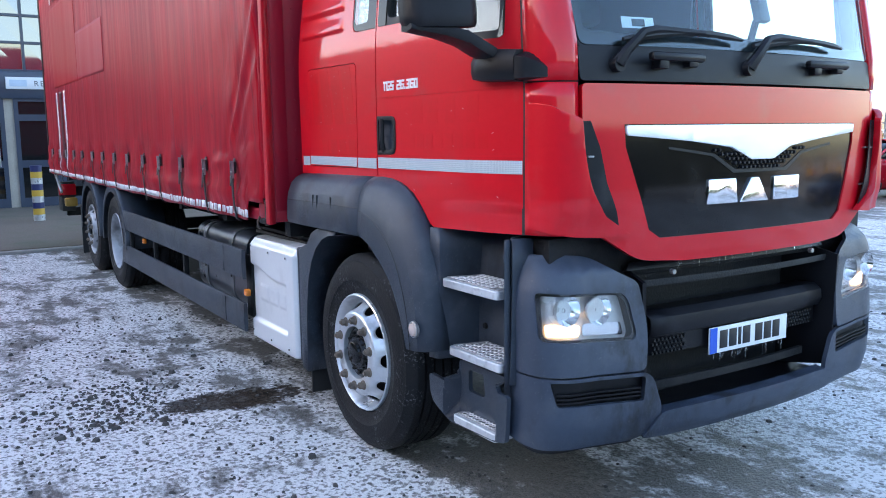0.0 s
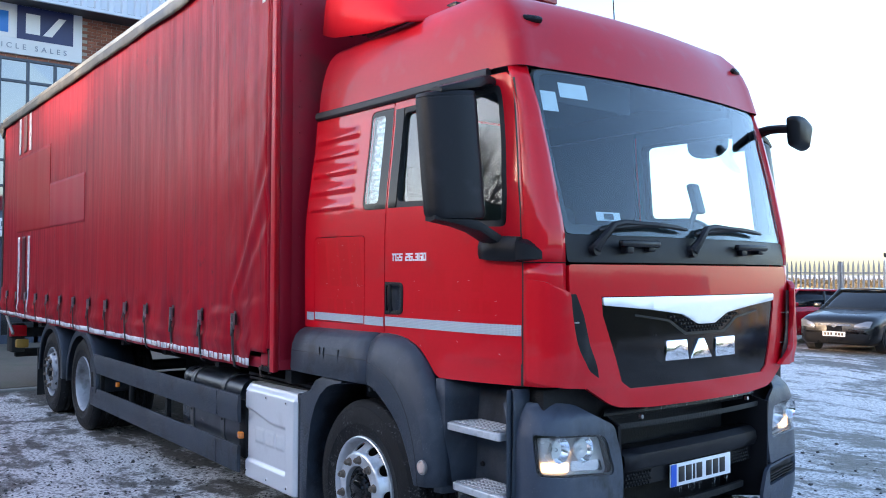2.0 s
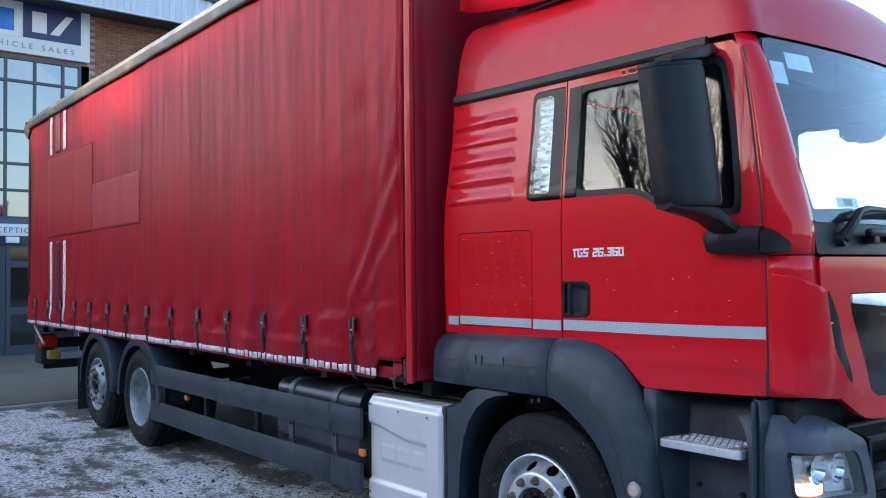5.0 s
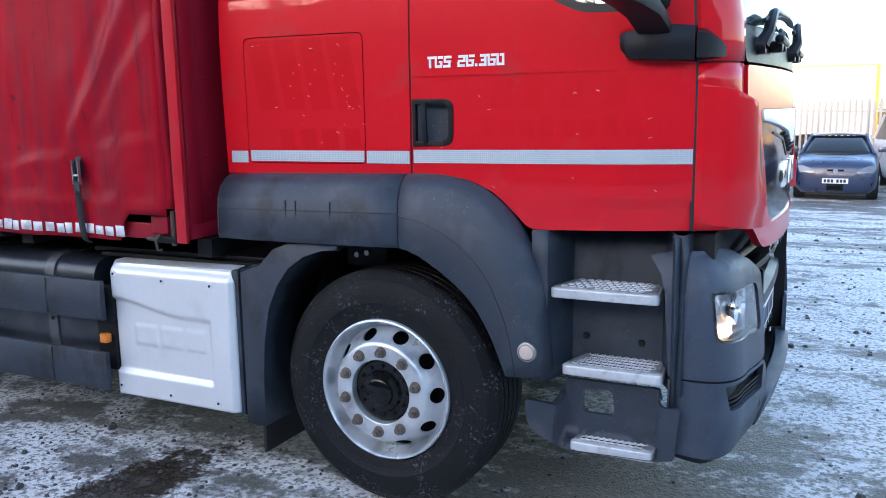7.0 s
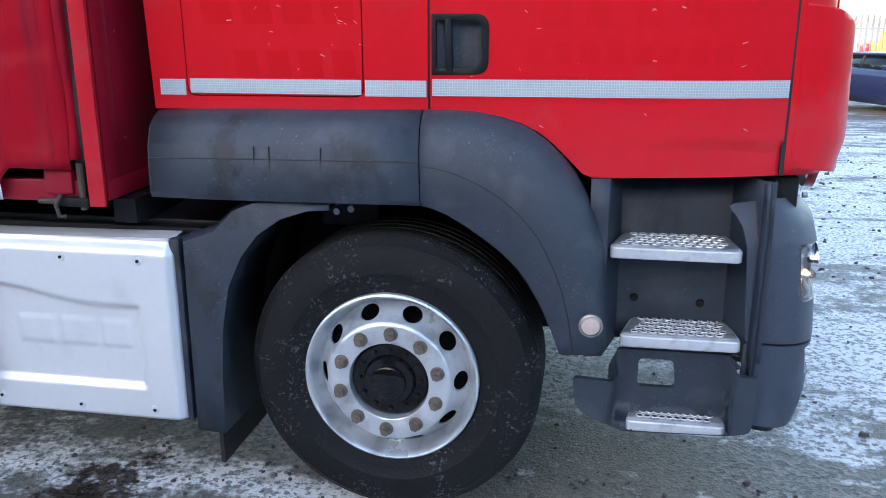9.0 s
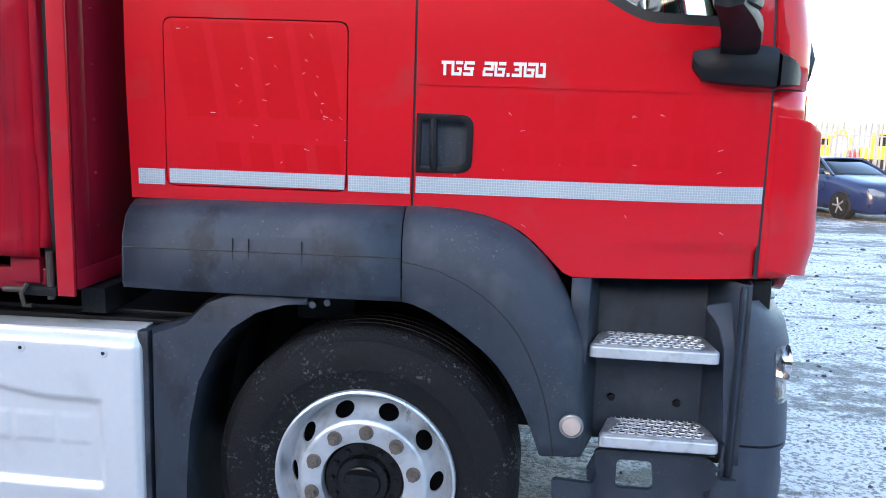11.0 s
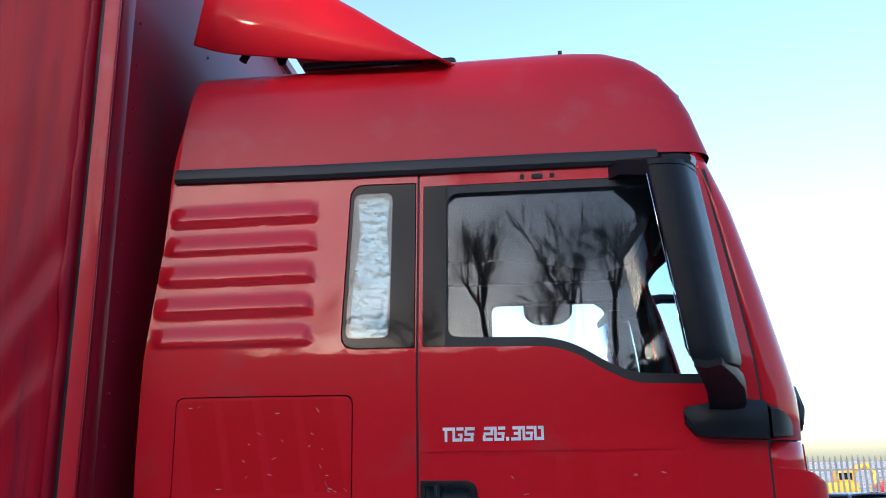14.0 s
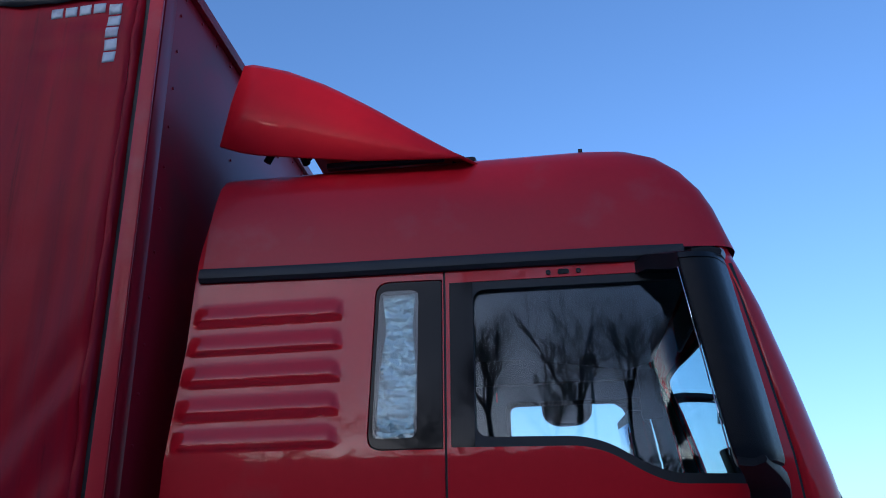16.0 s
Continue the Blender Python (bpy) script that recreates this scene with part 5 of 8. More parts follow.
def bumper_corner(s):
    """Three-part corner: upper shell with the headlamp, lower shell with the fog lamp slot."""
    sg = (lambda y: 2 * YC - y) if s else (lambda y: y)
    way = (1, 0.6 if s else -0.6, 0)

    def wrap(u, z, off=0.0):
        # u < 0 runs back along the side, u > 0 along the front
        ys = 0.028 + 0.03 * smooth01(0.95, 1.1, z)
        xf = bumper_x(0.20, z)
        r = 0.20
        if u <= 0:
            return (xf - r * 0.78 + u + 0.0 * off, sg(ys - off), z)
        L = r * 1.35
        if u < L:
            t = u / L
            p0, p1, p2 = (xf - r * 0.78, ys), (xf + 0.005, ys + 0.008), (bumper_x(ys + 0.23, z), ys + 0.23)
            x = p0[0] * (1 - t) ** 2 + p1[0] * 2 * t * (1 - t) + p2[0] * t * t
            y = p0[1] * (1 - t) ** 2 + p1[1] * 2 * t * (1 - t) + p2[1] * t * t
            return (x + off * t, sg(y - off * (1 - t)), z)
        y = ys + 0.23 + (u - L)
        return (bumper_x(y, z) + off, sg(y), z)

    E0 = -0.075
    up = rpoly([(E0, 0.662), (0.505, 0.635), (0.520, 0.80), (0.475, 0.985), (0.34, 1.045), (0.26, 1.095), (0.05, 1.105), (E0, 1.085)], [0.01, 0.03, 0.1, 0.03, 0.05, 0.06, 0.03, 0.03])
    HL = rpoly([(0.085, 0.788), (0.448, 0.760), (0.462, 0.785), (0.428, 0.918), (0.400, 0.950), (0.074, 0.972)], [0.03, 0.02, 0.02, 0.03, 0.03, 0.02])
    upper = part("bumper_corner", sheet(up, [HL], wrap, way, 0.035, 0.06), M_PLASTIC_LIT, truck, "dark grey plastic bumper corner", smooth=45, thick=0.02)
    lowp = rpoly([(E0, 0.392), (0.10, 0.362), (0.50, 0.340), (0.60, 0.45), (0.545, 0.60), (0.505, 0.627), (E0, 0.654)], [0.02, 0.02, 0.05, 0.05, 0.03, 0.02, 0.01])
    FG = rpoly([(0.152, 0.535), (0.500, 0.512), (0.506, 0.612), (0.122, 0.632)], 0.014)
    lower = part("bumper_lower_corner", sheet(lowp, [FG], wrap, way, 0.035, 0.06), M_PLASTIC_LIT, truck, "dark grey plastic lower bumper corner", smooth=45, thick=0.02)
    part("fog_slot", sheet(inset(FG, -0.006), [], lambda u, z: wrap(u, z, -0.035), way, 0.04, 0.05), M_BLACK, lower, smooth=45)
    for z in (0.545, 0.561, 0.577):
        part("slot_bar", sheet([(0.150, z), (0.495, z - 0.016), (0.495, z - 0.010), (0.150, z + 0.006)], [], lambda u, zz: wrap(u, zz, -0.012), way, 0.04, 0.05), M_BLACK, lower, thick=0.02)
    part("bumper_undertray", sheet([(E0, 0.368), (0.10, 0.335), (0.52, 0.312), (0.51, 0.348), (0.10, 0.368), (E0, 0.394)], [], lambda u, z: wrap(u, z, -0.03), way, 0.04, 0.05), M_BLACK, lower, thick=0.02)
    # headlamp
    lamp = part("headlamp", sheet(inset(HL, -0.004), [], lambda u, z: wrap(u, z, -0.060), way, 0.04, 0.05), M_LAMP, truck, "clear glass headlamp, lit", smooth=45)
    rim = part("lamp_bezel", sheet(inset(HL, -0.006), [inset(HL, 0.012)], lambda u, z: wrap(u, z, -0.012), way, 0.04, 0.05), M_BLACK, lamp, thick=0.010)
    cover = part("lamp_cover", sheet(HL, [], lambda u, z: wrap(u, z, -0.006), way, 0.035, 0.04), M_HAZE, lamp, thick=0.003, smooth=60)
    cover.visible_shadow = False
    for u, z, r in ((0.170, 0.898, 0.058), (0.315, 0.886, 0.060)):
        a, b = Vector(wrap(u, z, -0.080)), Vector(wrap(u, z, -0.025))
        d = Vector((1, 0, 0))
        bm = bmesh.new()
        for r0, r1, x0, x1 in ((r * 0.35, r * 0.8, 0.0, 0.022), (r * 0.8, r, 0.022, 0.055)):
            rod(bm, a + d * x0, a + d * x1, r0, r1, 24, False)
        part("lamp_bowl", bm, M_CHROME, lamp)
        part("bulb", rod(bmesh.new(), a, a + d * 0.03, 0.012, 0.008, 12), M_LENS if u > 0.2 else M_LENS, lamp)
    part("dipped_lamp", sheet(rpoly([(0.098, 0.800), (0.245, 0.790), (0.250, 0.832), (0.094, 0.842)], 0.012), [], lambda u, z: wrap(u, z, -0.05), way, 0.05, 0.05), M_GLOW, lamp, "lit warm running lamp")
    part("indicator", sheet(rpoly([(0.26, 0.788), (0.445, 0.774), (0.432, 0.826), (0.262, 0.834)], 0.012), [], lambda u, z: wrap(u, z, -0.055), way, 0.05, 0.05), M_CHROME, lamp)


for s in (0, 1):
    bumper_corner(s)

# middle of the bumper: dark opening with cross bar, plate and lower lip
part("bumper_lip", sheet(rpoly([(0.50, 0.345), (0.62, 0.335), (1.62, 0.335), (1.74, 0.345), (1.66, 0.455), (1.56, 0.458), (0.68, 0.458), (0.58, 0.455)], 0.02), [], lambda y, z: (bumper_x(y, z) + 0.01, y, z), (1, 0, 0), 0.08, 0.05), M_PLASTIC_LIT, truck, "grey lower bumper lip", smooth=40, thick=0.06)
part("opening_back", sheet([(0.45, 0.40), (1.79, 0.40), (1.79, 1.10), (0.45, 1.10)], [], lambda y, z: (1.10, y, z), (1, 0, 0), 0.3, 0.3), M_CHASSIS, truck, thick=0.02)
# dark filler added to stop daylight showing through under the flap
part("front_crossmember", bx(1.12, 1.22, 0.12, 2.12, 0.98, 1.165, bev=0.01), M_CHASSIS, truck)
part("opening_floor", bx(1.10, 1.33, 0.50, 1.74, 0.40, 0.42), M_BLACK, truck)
for yy in (0.555, 1.685):
    d = 1 if yy < 1 else -1
    part("opening_cheek", sheet([(1.10, 0.42), (1.352, 0.46), (1.352, 0.98), (1.10, 1.05)], [], lambda x, z, yy=yy, d=d: (x, yy - d * 0.06 * (x - 1.1) / 0.25 + d * 0.08 * (0.98 - z) * 0.5, z), (0, d, 0), 0.1, 0.1), M_BLACK, truck, thick=0.015)
bm = bmesh.new()
skin(bm, [[(x - 0.05 * (y - YC) ** 2, y, z) for x, z in ((1.20, 0.84), (1.30, 0.845), (1.335, 0.82), (1.34, 0.78), (1.325, 0.745), (1.30, 0.735), (1.30, 0.66), (1.20, 0.64))] for y in [0.56 + i * 1.12 / 8 for i in range(9)]])
bmesh.ops.recalc_face_normals(bm, faces=bm.faces)
part("bumper_beam", bm, M_BLACK, truck, smooth=35, thick=0.01)
bm = bmesh.new()
for yb in (0.60, 1.46):
    for i in range(9):
        for j in range(4):
            y, z = yb + i * 0.021 + (j % 2) * 0.0105, 0.668 + j * 0.018
            x = 1.302 - 0.05 * (y - YC) ** 2
            rod(bm, (x, y, z), (x + 0.008, y, z), 0.0085, 0.006, 6)
tagged(part("intake_mesh", bm, M_CHASSIS, truck, smooth=0), kind="stuff")
part("upper_slat", sheet([(0.48, 1.015), (1.76, 1.015), (1.74, 1.045), (0.50, 1.045)], [], lambda y, z: (bumper_x(y, z) - 0.07, y, z), (1, 0, 0), 0.1, 0.1), M_BLACK, truck, thick=0.03)
part("upper_slat", sheet([(0.52, 0.952), (1.72, 0.952), (1.74, 0.978), (0.50, 0.978)], [], lambda y, z: (bumper_x(y, z) - 0.045, y, z), (1, 0, 0), 0.1, 0.1), M_CHASSIS, truck, thick=0.03)
part("lower_slat", sheet([(0.62, 0.512), (1.62, 0.512), (1.62, 0.545), (0.62, 0.545)], [], lambda y, z: (bumper_x(y, z) - 0.10, y, z), (1, 0, 0), 0.1, 0.1), M_CHASSIS, truck, thick=0.02)
plate = part("number_plate", bx(1.315, 1.322, 0.908, 1.428, 0.622, 0.735, bev=0.002), M_PLATE, truck, "white number plate with dark bars")
part("plate_band", bx(1.3225, 1.324, 0.910, 0.955, 0.624, 0.733), M_BLUEINK, plate)
for y0, y1 in ((0.972, 1.022), (1.032, 1.082), (1.092, 1.112), (1.122, 1.172), (1.205, 1.255), (1.265, 1.315), (1.325, 1.375)):
    part("plate_bar", bx(1.3225, 1.3235, y0, y1, 0.640, 0.718, bev=0.0004), M_INK, plate)
for y, z in ((0.63, 1.012), (1.52, 1.02)):
    part("flap_bolt", rod(bmesh.new(), (1.355, y, z), (1.372, y, z), 0.012, 0.010, 8), M_STEEL, truck)
# icicles under the flap, plate and lip
rng = random.Random(5)
bm = bmesh.new()
for i in range(90):
    k = i % 3
    y = rng.uniform(0.62, 1.6) if k < 2 else rng.uniform(0.93, 1.42)
    z = (1.050, 0.335, 0.622)[k]
    x = front(-0.01)(y, 1.06)[0] if k == 0 else (bumper_x(y, 0.36) - 0.01 if k == 1 else 1.318)
    L = rng.uniform(0.01, 0.05 if k else 0.035)
    rod(bm, (x, y, z + 0.003), (x, y, z - L), rng.uniform(0.0018, 0.0035), 0.0004, 5)
tagged(part("icicles", bm, M_ICE, truck, "small clear icicles"), kind="stuff")


# corner air deflectors with their dark slots
def corner_fin(s):
    sg = (lambda y: 2 * YC - y) if s else (lambda y: y)

    def around(off):
        def f(u, z):
            xs = 1.158
            ys = lean(z) + taper(xs)
            yf = 0.20
            xf = front()(yf, z)[0] - 0.014
            if u <= 1:
                slope = 0.2 * (YC - yf)
                cx_, cy_ = xf - slope * (yf - ys) * 0.35, ys + taper(xs) * 0.5
                x = xs * (1 - u) ** 2 + cx_ * 2 * u * (1 - u) + xf * u * u
                y = ys * (1 - u) ** 2 + cy_ * 2 * u * (1 - u) + yf * u * u
            else:
                y = yf + (u - 1) * 0.3
                x = front()(y, z)[0] - 0.014 * smooth01(1.25, 1.0, u)
            a = min(1.0, max(0.0, u)) * math.pi / 2
            d = off * (0.04 + 0.96 * smooth01(0.08, 0.62, u)) * (0.72 + 0.28 * smooth01(1.19, 1.29, z)) * (1.0 + 0.7 * smooth01(0.45, 0.95, u))
            return (x + math.sin(a) * d, sg(y - math.cos(a) * d), z)
        return f
    edge = rpoly([(0.07, 1.205), (0.07, 1.668), (0.50, 1.655), (0.93, 1.606), (0.95, 1.50), (1.03, 1.36), (1.20, 1.255), (1.62, 1.180), (1.20, 1.172), (0.8, 1.180)], [0.01, 0.01, 0.08, 0.03, 0.1, 0.1, 0.05, 0.01, 0.05, 0.1])
    fin = part("corner_deflector", sheet(edge, [], around(0.034), (0.5, 1 if s else -1, 0), 0.06, 0.03), M_RED, truck, "red corner air deflector with a black slot", thick=0.03, bevel=0.005)
    slot = rpoly([(0.88, 1.596), (1.10, 1.600), (1.21, 1.50), (1.30, 1.37), (1.45, 1.26), (1.50, 1.205), (1.20, 1.235), (0.99, 1.35), (0.91, 1.48)], 0.01)
    f = front(0.004)
    part("air_slot", sheet(slot, [], around(0.016), (0.8, 0.5 if s else -0.5, 0), 0.06, 0.05), M_BLACK, fin, "black slatted air slot", thick=0.004)
    for z in (1.30, 1.47):
        y = table([(1.25, 0.30), (1.37, 0.262), (1.5, 0.242)], z)
        part("slot_bar", moved(bx(-0.008, 0.010, -0.034, 0.026, -0.004, 0.004, bev=0.002), pose(f(y, z)[0] + 0.006, sg(y), z)), M_STEEL, fin)


for s in (0, 1):
    corner_fin(s)


# ---- mirrors ----
def mirror(s):
    sg = (lambda y: 2 * YC - y) if s else (lambda y: y)
    # bracket on the door corner
    bm = bmesh.new()
    rows = []
    for x, d, z0, z1 in ((0.905, 0.008, 1.79, 1.845), (0.935, 0.040, 1.755, 1.850), (1.00, 0.062, 1.748, 1.860), (1.08, 0.060, 1.745, 1.868), (1.148, 0.046, 1.742, 1.862)):
        y = lean(1.8) + taper(x)
        rows.append([(x, sg(y + 0.02), z0), (x, sg(y - d * 0.8), z0 + 0.006), (x, sg(y - d), z0 + 0.03), (x, sg(y - d), z1 - 0.03), (x, sg(y - d * 0.7), z1 - 0.004), (x, sg(y + 0.02), z1)])
    skin(bm, rows, closed=True, caps=True)
    bmesh.ops.recalc_face_normals(bm, faces=bm.faces)
    base = part("mirror_bracket", bm, M_BLACK, truck, "black plastic mirror bracket", smooth=40)
    bm = bmesh.new()
    rows = []
    for k in range(6):
        t = k / 5
        x = 1.155 + 0.108 * t - 0.03 * t * t
        y = 0.050 + 0.07 * t * t + 0.02 * t
        d = 0.045 * (1 - 0.45 * t)
        z0, z1 = 1.742 + 0.004 * t, 1.860 - 0.055 * t * t
        rows.append([(x - 0.03 * t, sg(y + 0.04), z0), (x + 0.01 * t, sg(y - d), z0 + 0.012), (x + 0.01 * t, sg(y - d), z1 - 0.025), (x - 0.02 * t, sg(y + 0.03), z1)])
    skin(bm, rows, closed=True, caps=True)
    bmesh.ops.recalc_face_normals(bm, faces=bm.faces)
    part("bracket_cap", bm, M_BLACK, base, smooth=45)
    def blade(name, rows):
        bm = bmesh.new()
        skin(bm, [[(x0, sg(y), z0), ((x0 + x1) / 2, sg(y), z0 - 0.006), (x1, sg(y), z0 + 0.004), (x1 + 0.004, sg(y), (z0 + z1) / 2), (x1, sg(y), z1 - 0.004), ((x0 + x1) / 2, sg(y), z1 + 0.004), (x0, sg(y), z1)] for y, x0, x1, z0, z1 in rows], closed=True, caps=True)
        bmesh.ops.recalc_face_normals(bm, faces=bm.faces)
        return part(name, bm, M_BLACK, base, smooth=50)
    blade("mirror_arm", [(-0.01, 0.975, 1.075, 1.825, 1.872), (-0.06, 0.970, 1.075, 1.845, 1.895), (-0.12, 0.955, 1.060, 1.880, 1.930), (-0.20, 0.930, 1.020, 1.908, 1.950), (-0.31, 0.895, 0.965, 1.930, 1.956)])
    blade("upper_arm", [(0.070, 0.735, 0.945, 2.594, 2.634), (0.010, 0.765, 0.960, 2.590, 2.640), (-0.06, 0.835, 0.985, 2.560, 2.612), (-0.17, 0.860, 0.975, 2.535, 2.575), (-0.26, 0.865, 0.945, 2.520, 2.548)])
    # tall housing: a wedge in plan, thick at its inner edge, lofted upwards
    plan = rpoly([(0.898, -0.050), (0.968, -0.050), (1.018, -0.085), (1.010, -0.180), (0.955, -0.290), (0.905, -0.322), (0.843, -0.316)], [0.01, 0.04, 0.05, 0.06, 0.05, 0.03, 0.012], 5)
    cx, cy = 0.92, -0.19
    tilt = lambda z: 0.13 * (2.28 - z)
    top = lambda y, k: k * 0.10 * (y - cy)
    rows = []
    for z, k, sl in ((1.945, 0.80, 0.3), (1.948, 0.92, 0.3), (1.962, 0.985, 0.3), (1.99, 1.0, 0.3), (2.12, 1.005, 0.1), (2.3, 1.005, 0.2), (2.46, 1.0, 0.8), (2.505, 0.992, 1.0), (2.506, 0.965, 1.0), (2.514, 0.965, 1.0), (2.515, 0.992, 1.0), (2.532, 0.96, 1.0), (2.538, 0.82, 1.0)):
        rows.append([(cx + (x - cx) * k + tilt(z) * (1.0 if z > 2.0 else 1.0), sg(cy + (y - cy) * k), z + top(y, sl) - 0.35 * max(0.0, 2.1 - z) * (x - 0.87)) for x, y in plan])
    bm = bmesh.new()
    skin(bm, rows, closed=True, caps=True)
    bmesh.ops.recalc_face_normals(bm, faces=bm.faces)
    head = part("mirror_housing", bm, M_BLACK, base, "tall black wedge-shaped mirror housing", smooth=40)
    for zc, hh in ((2.33, 0.15), (2.06, 0.075)):
        bm = bmesh.new()
        bm.faces.new([bm.verts.new((0.8632 + 0.205 * (y + 0.21) + tilt(z) - 0.003, sg(y), z)) for y, z in ((-0.30, zc - hh), (-0.075, zc - hh), (-0.075, zc + hh), (-0.30, zc + hh))])
        part("mirror_glass", bm, M_MIRROR, base, "mirror glass", thick=0.003)


for s in (0, 1):
    mirror(s)
# front view mirror on the far pillar and the far side kerb mirror
arm = part("front_mirror_arm", tube(bmesh.new(), [(1.04, 2.13, 2.56), (1.16, 2.12, 2.575), (1.26, 2.10, 2.565), (1.345, 2.07, 2.545)], [0.034, 0.028, 0.026, 0.024], 10), M_BLACK, truck)
bm = bmesh.new()
skin(bm, [[(1.375 + dx + 0.12 * b_ * k, 2.072 + (1.5 * a_ - 0.30 * b_) * k, 2.520 + 0.86 * b_ * k) for a_, b_ in rpoly([(-0.062, -0.085), (0.050, -0.118), (0.092, 0.060), (0.020, 0.122), (-0.060, 0.105)], [0.03, 0.035, 0.03, 0.03, 0.03], 4)] for dx, k in ((-0.032, 0.9), (-0.03, 0.97), (-0.02, 1.0), (0.0, 0.98), (0.022, 0.86), (0.034, 0.6))], closed=True, caps=True)
bmesh.ops.recalc_face_normals(bm, faces=bm.faces)
part("front_mirror_head", bm, M_BLACK, arm, smooth=50)

# ---- wipers ----
for y0, ye in ((0.36, 0.98), (1.03, 1.70)):
    fx = front(0.02)
    bm = bmesh.new()
    a, k, e = fx(y0, 1.81), fx(y0 + 0.12, 1.925), fx(ye, 1.91)
    tube(bm, [(a[0] - 0.012, a[1], a[2]), (a[0] + 0.008, y0 + 0.02, 1.85), (k[0] + 0.020, y0 + 0.10, 1.922), (k[0] + 0.020, y0 + 0.17, 1.935), (fx(y0 + 0.4, 1.93)[0] + 0.02, y0 + 0.40, 1.930)], [0.028, 0.021, 0.018, 0.016, 0.011], 8)
    wp = part("wiper_arm", bm, M_BLACK, truck)
    bm = bmesh.new()
    tube(bm, [(fx(y0 + 0.02 + (ye - y0 - 0.02) * t, 1.9)[0] + 0.006, y0 + 0.02 + (ye - y0 - 0.02) * t, 1.895 + 0.03 * math.sin(math.pi * t * 0.9) + 0.01 * t) for t in [i / 8 for i in range(9)]], [0.008] + [0.014] * 7 + [0.007], 6)
    part("wiper_blade", bm, M_SEAL, wp)
    part("wiper_pivot", rod(bmesh.new(), (a[0] - 0.04, y0, 1.805), (a[0] + 0.004, y0, 1.805), 0.032, 0.028, 16), M_BLACK, wp)
for y in (0.62, 1.56):
    fx = front(0.0)
    x = fx(y, 1.82)[0]
    p = part("screen_handle", bx(x + 0.01, x + 0.045, y - 0.145, y + 0.145, 1.818, 1.852, bev=0.014), M_BLACK, truck)
    part("handle_foot", bx(x - 0.01, x + 0.035, y - 0.10, y - 0.05, 1.79, 1.83, bev=0.006), M_BLACK, p)
    part("handle_foot", bx(x - 0.01, x + 0.035, y + 0.06, y + 0.11, 1.80, 1.83, bev=0.006), M_BLACK, p)

# ---- inside the cab ----
part("dashboard", sheet([(0.10, 1.42), (2.14, 1.42), (2.14, 1.86), (1.7, 1.88), (0.10, 1.90)], [], lambda y, z: (1.02 + 0.1 * (z > 1.8) - 0.05 * (y - YC) ** 2, y, z), (-1, 0, 0), 0.2, 0.1), M_TRIM, truck, thick=0.05)
part("dash_top", bx(0.86, 1.24, 0.24, 2.00, 1.80, 1.855, bev=0.03), M_TRIM, truck)


def seat(y):
    b = part("seat", bx(-0.25, 0.28, y - 0.25, y + 0.25, 1.62, 1.76, bev=0.05), M_FABRIC, truck, "dark grey cab seat")
    part("backrest", moved(bx(-0.08, 0.08, -0.25, 0.25, 0, 0.50, bev=0.06), pose(-0.24, y, 1.68, 0, -10, 0)), M_FABRIC, b)
    part("headrest", moved(bx(-0.05, 0.05, -0.14, 0.14, 0, 0.17, bev=0.04), pose(-0.34, y, 2.20, 0, -8, 0)), M_FABRIC, b)
    part("seat_base", bx(-0.2, 0.2, y - 0.2, y + 0.2, 1.34, 1.63), M_CHASSIS, b)


seat(0.62)
seat(1.66)
bm = bmesh.new()
n = 32
for i in range(n):
    a, b = 2 * math.pi * i / n, 2 * math.pi * (i + 1) / n
    rod(bm, (0.70 - 0.14 * math.sin(a), 0.62 + 0.21 * math.cos(a), 1.83 + 0.16 * math.sin(a)), (0.70 - 0.14 * math.sin(b), 0.62 + 0.21 * math.cos(b), 1.83 + 0.16 * math.sin(b)), 0.015, None, 8, False)
for a in (0.0, 2.2, 4.1):
    rod(bm, (0.72, 0.62, 1.82), (0.70 - 0.14 * math.sin(a), 0.62 + 0.21 * math.cos(a), 1.83 + 0.16 * math.sin(a)), 0.016, None, 8)
wheel_s = part("steering_wheel", bm, M_BLACK, truck)
part("steering_column", rod(bmesh.new(), (0.72, 0.62, 1.82), (0.98, 0.62, 1.70), 0.045), M_BLACK, wheel_s)
part("roof_lining", sheet([(-0.74, 0.16), (0.85, 0.16), (0.98, 0.4), (0.98, 1.84), (0.85, 2.08), (-0.74, 2.08)], [], lambda x, y: (x, y, 2.72 + 0.1 * smooth01(1.0, 0.2, x)), (0, 0, -1), 0.3, 0.3), M_TRIM, truck, thick=0.02)
part("rear_lining", bx(-0.75, -0.735, 0.08, 2.16, 1.36, 2.80), M_TRIM, truck)
for sy in (0.135, 2.105):
    part("side_lining", bx(-0.73, 0.125, sy - 0.008, sy + 0.008, 1.36, 2.74), M_TRIM, truck)
for sy in (0.165, 2.075):
    part("headliner_edge", bx(-0.74, 0.90, sy - 0.025, sy + 0.025, 2.68, 2.84, bev=0.01), M_TRIM, truck)
# filler added to block the sky at the far door's upper corner
part("corner_trim", bx(0.92, 1.03, 2.075, 2.115, 2.46, 2.74, bev=0.01), M_TRIM, truck)
part("sun_visor", bx(0.98, 1.00, 0.25, 1.0, 2.55, 2.70, bev=0.008), M_TRIM, truck)
dev = part("screen_device", moved(bx(-0.02, 0.02, -0.045, 0.045, -0.085, 0.085, bev=0.012), pose(1.20, 1.30, 2.10, 0, -15, 8)), M_BLACK, truck)
part("device_stem", rod(bmesh.new(), (1.19, 1.30, 2.03), (1.14, 1.30, 1.86), 0.016), M_BLACK, dev)
